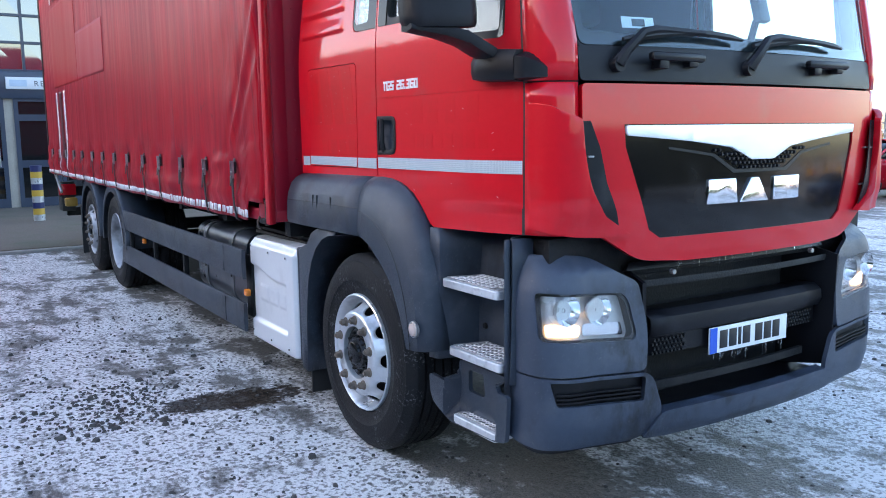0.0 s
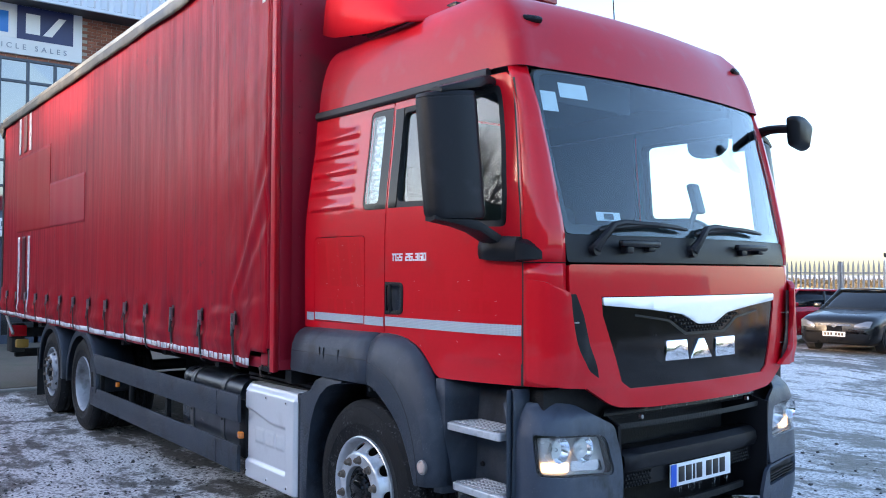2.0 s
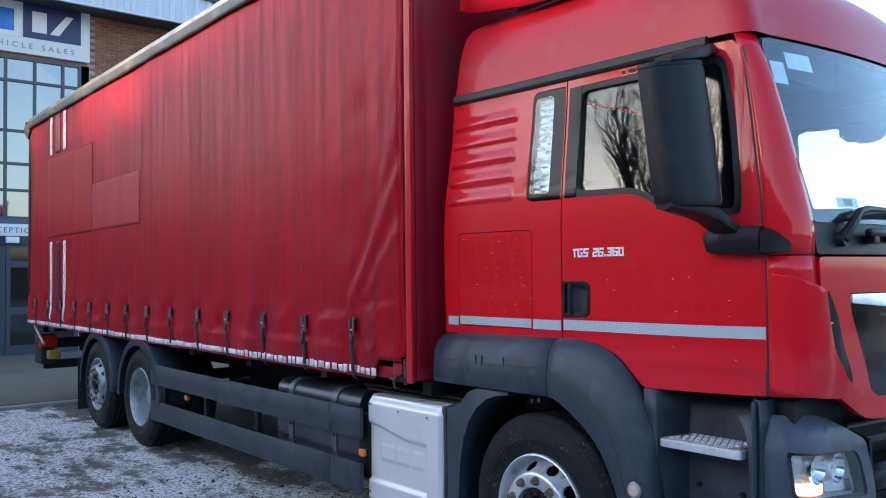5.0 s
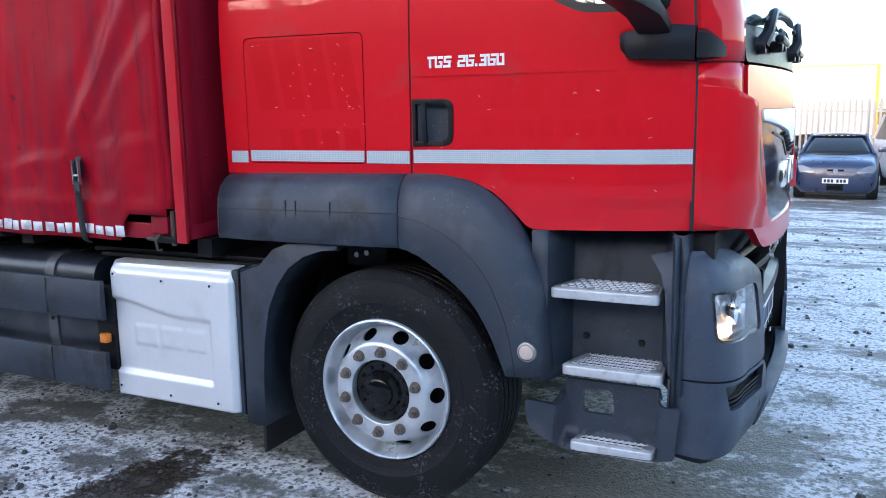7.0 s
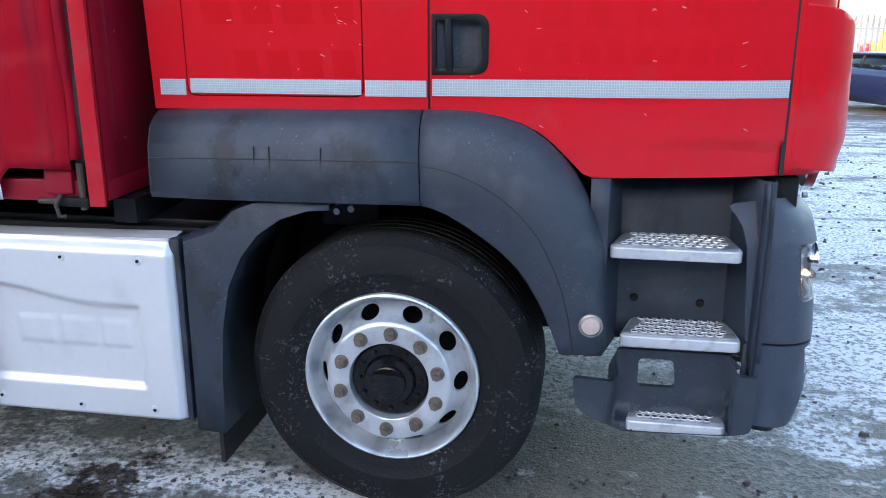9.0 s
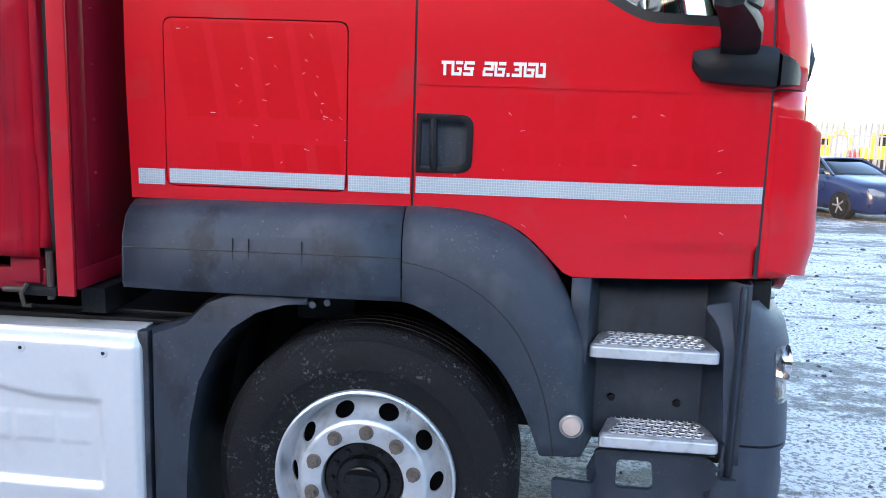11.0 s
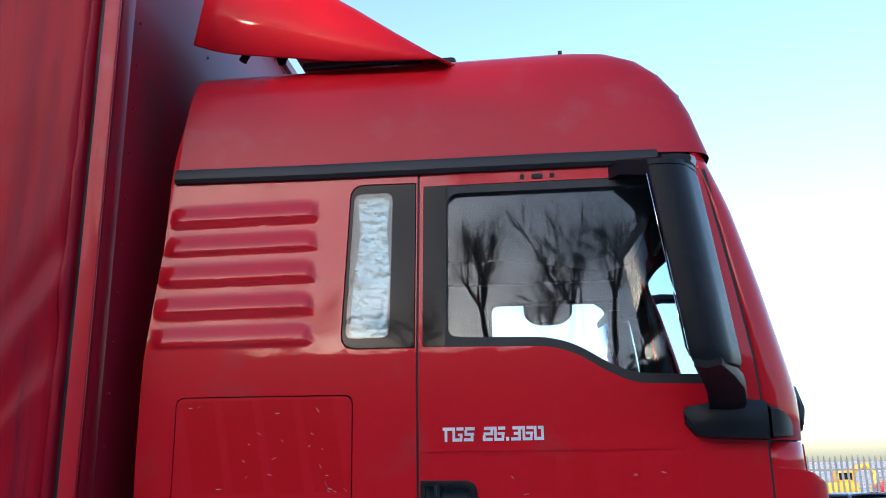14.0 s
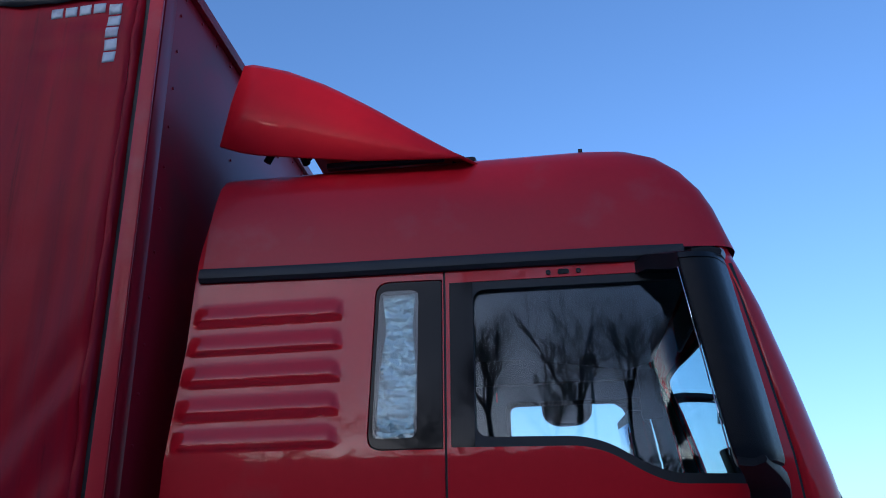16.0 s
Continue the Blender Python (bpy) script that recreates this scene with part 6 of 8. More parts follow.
for y, z, w_, h_, name in ((0.265, 2.52, 0.05, 0.10, "screen_sticker"), (0.425, 2.585, 0.085, 0.075, "screen_sticker"), (0.50, 1.965, 0.075, 0.042, "tax_sticker")):
    p = part(name, sheet([(y - w_, z - h_ / 2), (y + w_, z - h_ / 2), (y + w_, z + h_ / 2), (y - w_, z + h_ / 2)], [], front(-0.024), (1, 0, 0)), M_PLATE, ws, "pale paper sticker", thick=0.001)
    if name == "tax_sticker":
        part("sticker_print", sheet([(y - 0.03, z - 0.014), (y + 0.03, z - 0.014), (y + 0.03, z + 0.014), (y - 0.03, z + 0.014)], [], front(-0.022), (1, 0, 0)), M_INK, p, thick=0.0005)
# kerb mirror over the far door
bm = bmesh.new()
skin(bm, [[(0.52 + 0.155 * k * a_, 2.36 + dy, 2.60 + 0.105 * k * b_) for a_, b_ in rpoly([(-1, 0.9), (-0.92, -0.55), (-0.5, -1), (0.5, -1), (0.92, -0.55), (1, 0.9)], [0.2, 0.4, 0.4, 0.4, 0.4, 0.2], 4)] for dy, k in ((0, 0.9), (0.02, 1.0), (0.07, 1.0), (0.12, 0.8), (0.14, 0.5))], closed=True, caps=True)
bmesh.ops.recalc_face_normals(bm, faces=bm.faces)
km = part("kerb_mirror", bm, M_BLACK, truck, smooth=60)
part("kerb_mirror_arm", rod(bmesh.new(), (0.50, 2.20, 2.68), (0.50, 2.44, 2.62), 0.02), M_BLACK, km)

# ---- load body ----
BX0 = -9.90                   # rear of the body
BUCKLES = [-1.549 - 0.614 * i for i in range(14)]


def curtain_y(x, z):
    y = -0.158
    y += 0.0006 * math.sin(x * 21 + 2.5 * noise.noise((x * 0.7, 0, z * 0.3))) * (0.5 + 0.5 * noise.noise((x * 0.5, 1, z * 0.4)))
    y += 0.0065 * noise.noise((x * 3.1, 11, z * 0.35)) * (0.6 + 0.6 * noise.noise((x * 0.8, 5, z * 0.6)))
    y += 0.007 * noise.noise((x * 0.9, 3, z * 0.5)) + 0.0022 * noise.noise((x * 5, 7, z * 0.8)) + 0.0012 * noise.noise((x * 16, 2, z * 2.2))
    # creases that fan out from the lower front corner
    if x > -2.6:
        for x0, z0, x1, z1, amp, wd in ((-1.02, 2.30, -1.60, 1.45, 0.017, 0.045), (-1.04, 2.62, -1.30, 1.95, 0.008, 0.040), (-1.05, 1.95, -1.45, 1.50, 0.007, 0.035), (-1.10, 1.50, -2.20, 1.33, 0.006, 0.030), (-1.02, 3.05, -1.16, 2.45, 0.006, 0.035)):
            dx, dz = x1 - x0, z1 - z0
            t = ((x - x0) * dx + (z - z0) * dz) / (dx * dx + dz * dz)
            if -0.3 < t < 1.3:
                dist = ((x - x0) * dz - (z - z0) * dx) / math.hypot(dx, dz)
                dist += 0.02 * noise.noise((x * 5, z * 5, amp * 90))
                y -= amp * math.exp(-(dist / wd) ** 2) * smooth01(-0.3, 0.1, t) * smooth01(1.3, 0.8, t)
                y += 0.6 * amp * math.exp(-((dist - 1.6 * wd) / wd) ** 2) * smooth01(-0.3, 0.1, t) * smooth01(1.3, 0.8, t)
        w = smooth01(-2.4, -1.2, x)
        y += w * (0.011 * noise.noise((x * 3.2, 2, z * 2.2)) + 0.005 * noise.noise((x * 9, 5, z * 6)))
        top = smooth01(3.1, 3.6, z)
        y += smooth01(-1.75, -1.1, x) * top * 0.0035 * math.sin((z + 0.18 * x) * 44 + 4 * noise.noise((x * 2, 1, z * 2)))
    # hem drawn in at each strap
    if z < 1.55:
        ph = ((x - BUCKLES[0]) / 0.614) % 1.0
        pull = math.cos(2 * math.pi * ph) * 0.5 + 0.5
        k = smooth01(1.55, 1.36, z) * (1 - 0.55 * smooth01(1.22, 1.06, z))
        y += 0.026 * k * (pull ** 3) - 0.012 * k * (1 - pull)
        y += 0.010 * noise.noise((x * 7, 4, z * 9)) * k
    if z < 1.36:
        y += -0.014 * math.exp(-((z - 1.20) / 0.05) ** 2)
    return y


def curtain_grid(x0, x1, z0, z1, off=0.0, sx=0.035, sz=0.03, fn=curtain_y, ragged=0.0):
    nx, nz = max(2, int((x1 - x0) / sx)), max(2, int((z1 - z0) / sz))
    bm = bmesh.new()
    rows = []
    for i in range(nx + 1):
        x = x0 + (x1 - x0) * i / nx
        zb = z0 + ragged * noise.noise((x * 3, 9, 0)) + (0.12 * smooth01(-1.285, -1.255, x + 0.012 * noise.noise((z0, x * 60, 3))) if ragged else 0)
        rows.append([(x, fn(x, zb + (z1 - zb) * j / nz) - off, zb + (z1 - zb) * j / nz) for j in range(nz + 1)])
    skin(bm, rows)
    bmesh.ops.recalc_face_normals(bm, faces=bm.faces)
    bm.normal_update()
    if sum(f.normal.y for f in bm.faces) > 0:
        bmesh.ops.reverse_faces(bm, faces=bm.faces)
    return bm


curtain = part("side_curtain", curtain_grid(BX0, -1.02, 1.048, 3.85, ragged=0.012), M_CURTAIN, truck, "grimy red vinyl side curtain with folds", smooth=60, thick=0.003)
wrap = bmesh.new()
skin(wrap, [[(-1.02 + d, curtain_y(-1.02, z) + e + 0.010 * noise.noise((z * 6, d * 30, 1)), z) for z in [1.20 + i * 0.05 for i in range(53)]] for d, e in ((0.0, 0.0), (0.018, 0.012), (0.024, 0.05), (0.015, 0.10))])
part("curtain_end_roll", wrap, M_CURTAIN, curtain, smooth=60, thick=0.004)
part("newer_panel", curtain_grid(-8.90, -6.95, 2.22, 3.25, 0.004), M_PATCH, curtain, "brighter red vinyl panel", smooth=60, thick=0.001)
part("faded_panel", curtain_grid(-6.95, -5.41, 2.225, 2.76, 0.004), M_PATCH_FADED, curtain, "pale pinkish patch where lettering was", smooth=60, thick=0.001)
for x in (-8.72, -8.10):
    part("white_stripe", curtain_grid(x - 0.065, x + 0.065, 1.15, 2.16, 0.006, 0.03), M_WHITETAPE, curtain, "white curtain stripe", smooth=60, thick=0.001)
    part("white_stripe", curtain_grid(x - 0.065, x + 0.065, 3.30, 3.80, 0.008, 0.03), M_WHITETAPE, curtain, "white curtain stripe", smooth=60, thick=0.001)
part("dark_stripe", curtain_grid(-8.50, -8.30, 1.30, 2.16, 0.006, 0.03), mat("dark_red_vinyl", (0.09, 0.008, 0.016), 0.4), curtain, smooth=60, thick=0.001)
part("dark_stripe", curtain_grid(-8.50, -8.30, 3.30, 3.80, 0.008, 0.03), mat("brown_red_vinyl", (0.20, 0.03, 0.03), 0.4), curtain, smooth=60, thick=0.001)
# worn conspicuity tape along the hem
rng = random.Random(11)
x = -1.27
while x > -9.8:
    w_ = rng.uniform(0.035, 0.075) if x > -3.2 else rng.uniform(0.12, 0.30)
    part("hem_tape", curtain_grid(x - w_, x, 1.066 + rng.uniform(-0.004, 0.004), 1.113 + rng.uniform(-0.006, 0.004), 0.004, 0.03, 0.02), M_WHITETAPE, curtain, smooth=60, thick=0.001)
    x -= w_ + (rng.uniform(0.006, 0.03) if x > -3.2 else rng.uniform(0.004, 0.02))
# reflective pieces in the upper front corner
for i in range(5):
    part("corner_tape", curtain_grid(-1.128, -1.078, 3.478 + 0.054 * i, 3.524 + 0.054 * i, 0.0015, 0.012, 0.012), M_WHITETAPE, curtain, smooth=60, thick=0.0008)
for i in range(4):
    part("corner_tape", curtain_grid(-1.368 + 0.059 * i, -1.320 + 0.059 * i, 3.706, 3.748, 0.0015, 0.012, 0.012), M_WHITETAPE, curtain, smooth=60, thick=0.0008)


def strap(x):
    y = curtain_y(x, 1.40) - 0.008
    b = part("strap_buckle", bx(x - 0.022, x + 0.022, y - 0.014, y + 0.004, 1.325, 1.400, bev=0.004), M_CHASSIS, truck, "black steel over-centre strap buckle")
    bm = bmesh.new()
    for side_ in (-0.018, 0.018):
        box(bm, x + side_ - 0.003, x + side_ + 0.003, y - 0.026, y - 0.012, 1.295, 1.405)
    part("lever", moved(bm, Matrix.Identity(4)), M_STEEL, b)
    part("roller", rod(bmesh.new(), (x - 0.022, y - 0.018, 1.335), (x + 0.022, y - 0.018, 1.335), 0.007, None, 8), M_STEEL, b)
    bm = bmesh.new()
    rows = [[(x - 0.019, yy, z), (x + 0.019, yy, z)] for yy, z in ((y + 0.002, 1.42), (y - 0.004, 1.39), (y - 0.010, 1.33), (y - 0.018, 1.26), (y - 0.016, 1.18), (y - 0.010, 1.10), (y + 0.000, 1.04), (y + 0.03, 1.02))]
    skin(bm, rows)
    part("strap_web", bm, M_SEAL, b, thick=0.003)
    r = random.Random(int(-x * 100))
    L, sw = r.uniform(0.05, 0.11), r.uniform(-0.03, 0.03)
    bm = bmesh.new()
    skin(bm, [[(x - 0.018 + sw * t, y - 0.026 - 0.012 * t, 1.31 - L * t), (x + 0.018 + sw * t, y - 0.024 - 0.016 * t, 1.31 - L * t)] for t in (0, 0.3, 0.6, 1.0)])
    part("strap_tail", bm, M_SEAL, b, thick=0.003)


for x in BUCKLES:
    strap(x)
# cant rail with its sagging rubber cover
part("cant_rail", bx(BX0 - 0.05, -1.02, -0.178, -0.08, 3.905, 3.962, bev=0.012), mat("weathered_aluminium", (0.34, 0.33, 0.30), 0.35, metal=0.6, vary=0.2, vscale=2, fvary=0.15, dirt=(0.12, 0.11, 0.09), dirt_amt=0.35, dscale=4), truck, "weathered aluminium roof rail")


def cover_bm(x0, x1):
    bm = bmesh.new()
    rows = []
    n = int((x1 - x0) / 0.07)
    for i in range(n + 1):
        x = x0 + (x1 - x0) * i / n
        d = 0.012 * noise.noise((x * 2.2, 0, 0)) + 0.006 * (1 if abs(((x * 1.63) % 1.0) - 0.5) < 0.05 else 0)
        lift = 0.05 * smooth01(x1 - 0.7, x1, x) if x1 > -2.2 else 0
        rows.append([(x, -0.135, 3.915), (x, -0.184, 3.908), (x, -0.192 + d, 3.875), (x, -0.190 + d - lift * 0.4, 3.835 + lift), (x, -0.186 + d - lift, 3.806 + 0.01 * noise.noise((x * 1.3, 8, 0)) + lift)])
    skin(bm, rows)
    return bm


M_COVER = mat("dull_black_rubber_cover", (0.035, 0.033, 0.028), 0.42, vary=0.35, vscale=1.5, fvary=0.2, dirt=(0.20, 0.19, 0.15), dirt_amt=0.35, dscale=2.5)
part("rail_cover", cover_bm(BX0 - 0.03, -1.85), M_COVER, truck, "sagging black rubber rail cover", smooth=50, thick=0.004)
bm = bmesh.new()
rows = []
for i in range(41):
    x = -1.86 + 0.82 * i / 40
    low = 3.800 - 0.030 * smooth01(-1.9, -1.3, x) + 0.022 * noise.noise((x * 9, 2, 0)) + 0.03 * smooth01(-1.2, -1.04, x)
    fold = 0.012 * math.sin(x * 30 + 2 * noise.noise((x * 4, 0, 7)))
    rows.append([(x, -0.150, 3.910), (x, -0.178 + 0.4 * fold, 3.895), (x, -0.176 + fold, 3.870 + 0.006 * noise.noise((x * 12, 5, 1))), (x, -0.172 - 0.6 * fold, 3.840), (x, -0.170 + 0.8 * fold, (3.84 + low) / 2), (x, -0.169, low)])
skin(bm, rows)
part("torn_cover_end", bm, M_SEAL, truck, "torn sagging black rubber cover", smooth=50, thick=0.004)
part("corner_cap", bx(-1.06, -0.915, -0.182, -0.09, 3.962, 3.996, bev=0.006), M_RED_GRP, truck, "bright red corner cap")
brk = part("corner_bracket", bx(-0.958, -0.930, -0.176, -0.166, 3.835, 3.955, bev=0.003), M_STEEL, truck, "bare steel corner bracket")
for z in (3.86, 3.93):
    part("bracket_bolt", rod(bmesh.new(), (-0.944, -0.176, z), (-0.944, -0.182, z), 0.007, None, 6), M_NUT, brk)
part("curtain_pole", rod(bmesh.new(), (-1.005, -0.140, 3.78), (-1.005, -0.140, 3.93), 0.016, None, 12), M_STEEL, truck)
part("rear_cover_flap", moved(bx(-0.14, 0.14, -0.02, 0.02, -0.11, 0.05, bev=0.01), pose(BX0 - 0.06, -0.17, 3.83, 0, 30, 0)), M_SEAL, truck)
# roof, floor, far side, rear doors
part("body_roof", bx(BX0, -1.0, -0.10, 2.34, 3.93, 3.965), M_WHITE, truck, "pale translucent load roof")
part("far_curtain", bx(BX0, -1.02, 2.385, 2.395, 1.125, 3.85), M_CURTAIN, truck)
part("far_cant_rail", bx(BX0, -1.02, 2.32, 2.42, 3.84, 3.962, bev=0.01), M_COVER, truck)
part("load_floor", bx(BX0, -1.0, -0.10, 2.34, 1.06, 1.13), M_CHASSIS, truck)
part("floor_side_rail", bx(BX0, -1.0, -0.135, -0.09, 1.06, 1.13, bev=0.004), M_BULK, truck)
part("rear_door", bx(BX0 - 0.05, BX0 - 0.01, -0.12, 2.36, 1.06, 3.93), M_BULK, truck)
part("rear_post", bx(BX0 - 0.05, BX0 + 0.06, -0.165, -0.09, 1.06, 3.92, bev=0.01), M_CHASSIS, truck)
# headboard with folded edge and rivets
head = part("headboard", bx(-0.970, -0.932, -0.135, 2.375, 1.065, 3.965, bev=0.004), M_BULK, truck, "deep red riveted headboard of the load body")
part("corner_post", prism(bmesh.new(), rpoly([(-0.965, -0.168), (-0.908, -0.168), (-0.912, -0.150), (-0.935, -0.12), (-0.965, -0.12)], 0.005, 2), 1.055, 3.96, "z"), M_RED_ROOF, head, "chipped red corner post")
part("post_fold", bx(-0.936, -0.924, -0.118, -0.035, 1.07, 3.955, bev=0.003), M_BULK, head)
# black strip that stands in for the shade between curtain end and post
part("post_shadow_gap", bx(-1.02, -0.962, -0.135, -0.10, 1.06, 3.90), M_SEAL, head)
part("top_edge_rail", bx(-0.975, -0.905, -0.15, 2.39, 3.93, 3.985, bev=0.008), M_BULK, head)
part("foot_angle", bx(-0.934, -0.922, -0.12, 2.3, 1.065, 1.13, bev=0.003), M_BULK, head)
for y in (0.02, 0.62, 1.24, 1.86, 2.30):
    for i in range(16):
        z = 1.25 + 0.17 * i
        part("rivet", rod(bmesh.new(), (-0.933, y, z), (-0.926, y, z), 0.007, 0.005, 8), M_BULK, head)
for i in range(15):
    y = 0.05 + 0.16 * i
    part("rivet", rod(bmesh.new(), (-0.933, y, 3.90), (-0.926, y, 3.90), 0.007, 0.005, 8), M_BULK, head)
M_RUST = mat("dark_rusty_steel", (0.075, 0.055, 0.045), 0.6, metal=0.4, vary=0.3, vscale=14, fvary=0.3)
# latch at the curtain's foot
lt = part("curtain_latch", bx(-1.08, -0.97, -0.165, -0.10, 1.05, 1.08, bev=0.005), M_CHASSIS, truck, "rusty steel curtain latch")
part("latch_pin", rod(bmesh.new(), (-0.995, -0.150, 1.04), (-0.995, -0.150, 1.19), 0.012, None, 10), M_RUST, lt)
part("latch_hook", tube(bmesh.new(), [(-1.06, -0.17, 1.09), (-1.075, -0.18, 1.06), (-1.07, -0.175, 1.02), (-1.05, -0.17, 1.02)], 0.007, 6), M_RUST, lt)
part("latch_bar", rod(bmesh.new(), (-1.16, -0.14, 1.062), (-0.95, -0.14, 1.062), 0.010, None, 8), M_RUST, lt)
part("corner_block", bx(-1.13, -1.03, -0.150, -0.05, 1.085, 1.17, bev=0.01), M_BULK, lt)

# ---- chassis, side guards, tanks ----
for y in (0.66, 1.50):
    part("chassis_rail", bx(-9.6, 1.0, y, y + 0.08, 0.78, 1.05), M_CHASSIS, truck)
for i in range(8):
    part("cross_member", bx(-9.0 + 1.15 * i, -8.92 + 1.15 * i, -0.06, 2.3, 0.98, 1.06), M_CHASSIS, truck)
for zz0, zz1 in ((0.655, 0.845), (0.315, 0.50)):
    g = part("side_guard", prism(bmesh.new(), rpoly([(-0.150, zz0), (-0.128, zz0), (-0.128, zz1), (-0.150, zz1), (-0.156, (zz0 + zz1) / 2)], 0.006, 2), -5.12, -1.476, "x"), M_PLASTIC, truck, "dark grey plastic side guard rail")
    part("guard_joint", bx(-1.8435, -1.8410, -0.1565, -0.14, zz0 + 0.010, zz1 - 0.010), M_PLASTIC, g)
for x in (-2.95, -3.9, -4.85):
    part("guard_post", bx(x - 0.022, x + 0.022, -0.128, -0.09, 0.33, 0.80, bev=0.004), M_CHASSIS, truck)
for x, z in ((-1.510, 0.562), (-4.33, 0.604)):
    part("side_marker_lamp", bx(x - 0.026, x + 0.026, -0.130, -0.095, z - 0.024, z + 0.024, bev=0.010), M_AMBER, truck, "amber side marker lamp")
M_TANK = mat("dull_tank_paint", (0.020, 0.024, 0.032), 0.30, vary=0.3, vscale=3, fvary=0.2, dirt=(0.055, 0.06, 0.07), dirt_amt=0.35, dscale=6, bump=0.1, bscale=60)
M_STRAP = mat("galvanised_strap", (0.10, 0.105, 0.11), 0.45, metal=0.3, vary=0.2, vscale=8, fvary=0.2)
tank = part("fuel_tank", prism(bmesh.new(), rpoly([(-0.075, 0.42), (0.60, 0.42), (0.60, 0.93), (-0.075, 0.93)], 0.12, 8), -2.70, -1.60, "x"), M_TANK, truck, "black fuel tank", smooth=40)
for x in (-2.49, -1.90):
    part("tank_strap", prism(bmesh.new(), rpoly([(-0.083, 0.412), (0.608, 0.412), (0.608, 0.938), (-0.083, 0.938)], 0.125, 8), x - 0.032, x + 0.032, "x"), M_STRAP, tank, "grey steel tank strap", smooth=40)
    part("strap_bolt", rod(bmesh.new(), (x, -0.083, 0.615), (x, -0.089, 0.615), 0.009, None, 8), M_CHASSIS, tank)
part("marker_bracket", bx(-1.585, -1.47, -0.090, -0.02, 0.40, 0.80, bev=0.006), M_CHASSIS, truck)
# unseen far tank, guard, tray and vessel, added to block the light from behind
part("far_tank", prism(bmesh.new(), rpoly([(1.62, 0.42), (2.28, 0.42), (2.28, 0.95), (1.62, 0.95)], 0.12, 6), -3.6, -1.6, "x"), M_CHASSIS, truck, smooth=40)
for zz0, zz1 in ((0.655, 0.845), (0.315, 0.50)):
    part("far_side_guard", bx(-5.12, -1.476, 2.368, 2.390, zz0, zz1, bev=0.006), M_PLASTIC, truck)
part("slung_tray", bx(-4.9, -2.2, 0.76, 1.48, 0.36, 0.98, bev=0.03), M_CHASSIS, truck)
part("far_air_vessel", rod(bmesh.new(), (-4.95, 1.95, 0.72), (-3.75, 1.95, 0.72), 0.22, None, 20), M_CHASSIS, truck)
part("catwalk", bx(-1.62, -0.62, 0.0, 0.7, 0.935, 0.955, bev=0.004), M_CHASSIS, truck)
part("catwalk_lid", moved(bx(-0.55, 0.55, -0.02, 0.55, -0.012, 0.012, bev=0.006), pose(-1.15, 0.05, 0.965, 3, 0, 0)), M_BLACK, truck)
# pipes and springs in the front arch
for x, y, r in ((-0.30, 0.55, 0.05), (0.25, 0.60, 0.05)):
    part("damper", rod(bmesh.new(), (x, y, 0.55), (x + 0.04, y, 1.10), r, None, 12), M_CHASSIS, truck)
part("arch_bracket", bx(-0.30, -0.10, 0.14, 0.17, 0.95, 1.09, bev=0.01), M_CHASSIS, truck)
for i, (x, z) in enumerate(((-0.24, 1.05), (-0.19, 1.055), (-0.245, 1.0), (-0.195, 1.01))):
    part("arch_bolt", rod(bmesh.new(), (x, 0.14, z), (x, 0.128, z), 0.012, None, 8), M_STEEL, truck)
part("spring_pack", bx(-0.75, 0.70, 0.62, 0.72, 0.44, 0.56, bev=0.02), M_CHASSIS, truck)


# silver cover with a pressed step and plain embossed shapes
COVER_SHAPES = [[(-1.345, 0.545), (-1.33, 0.64), (-1.22, 0.64), (-1.205, 0.545)], [(-1.185, 0.545), (-1.135, 0.64), (-1.10, 0.64), (-1.05, 0.545)], [(-1.03, 0.545), (-1.03, 0.64), (-0.92, 0.64), (-0.92, 0.545)]]


def cover_y(x, z):
    y = -0.100
    # raised field: bounded above by a sloping line, right by an upright, below by a level step
    top = 0.755 - 0.10 * smooth01(-1.45, -1.02, x) * 0.6
    e = min(smooth01(top + 0.012, top - 0.012, z), smooth01(-0.865, -0.895, x), smooth01(0.395, 0.42, z))
    y += 0.020 * e
    for poly in COVER_SHAPES:
        xs = [p[0] for p in poly]
        if min(xs) - 0.01 < x < max(xs) + 0.01 and 0.54 < z < 0.645:
            y -= 0.0055 * min(smooth01(0.540, 0.552, z), smooth01(0.645, 0.633, z), smooth01(min(xs) - 0.005, min(xs) + 0.012, x), smooth01(max(xs) + 0.005, max(xs) - 0.012, x))
    y += 0.03 * smooth01(0.86, 0.925, z) ** 2 + 0.02 * smooth01(-1.455, -1.482, x) + 0.025 * smooth01(-0.765, -0.742, x)
    return y


bm = bmesh.new()
rows = []
for i in range(91):
    x = -1.482 + 0.740 * i / 90
    zt = 0.922 + 0.012 * (x + 1.48) / 0.74
    col = [(x, cover_y(x, 0.292 + (zt - 0.292) * j / 72), 0.292 + (zt - 0.292) * j / 72) for j in range(73)]
    col += [(x, -0.04, zt + 0.008), (x, 0.06, zt + 0.012), (x, 0.30, zt + 0.010)]
    rows.append(col)
skin(bm, rows)
bmesh.ops.recalc_face_normals(bm, faces=bm.faces)
bm.normal_update()
if sum(f.normal.y for f in bm.faces) > 0:
    bmesh.ops.reverse_faces(bm, faces=bm.faces)
cov = part("silver_cover", bm, M_BOX, truck, "silver painted pressed side cover", smooth=50, thick=0.006)
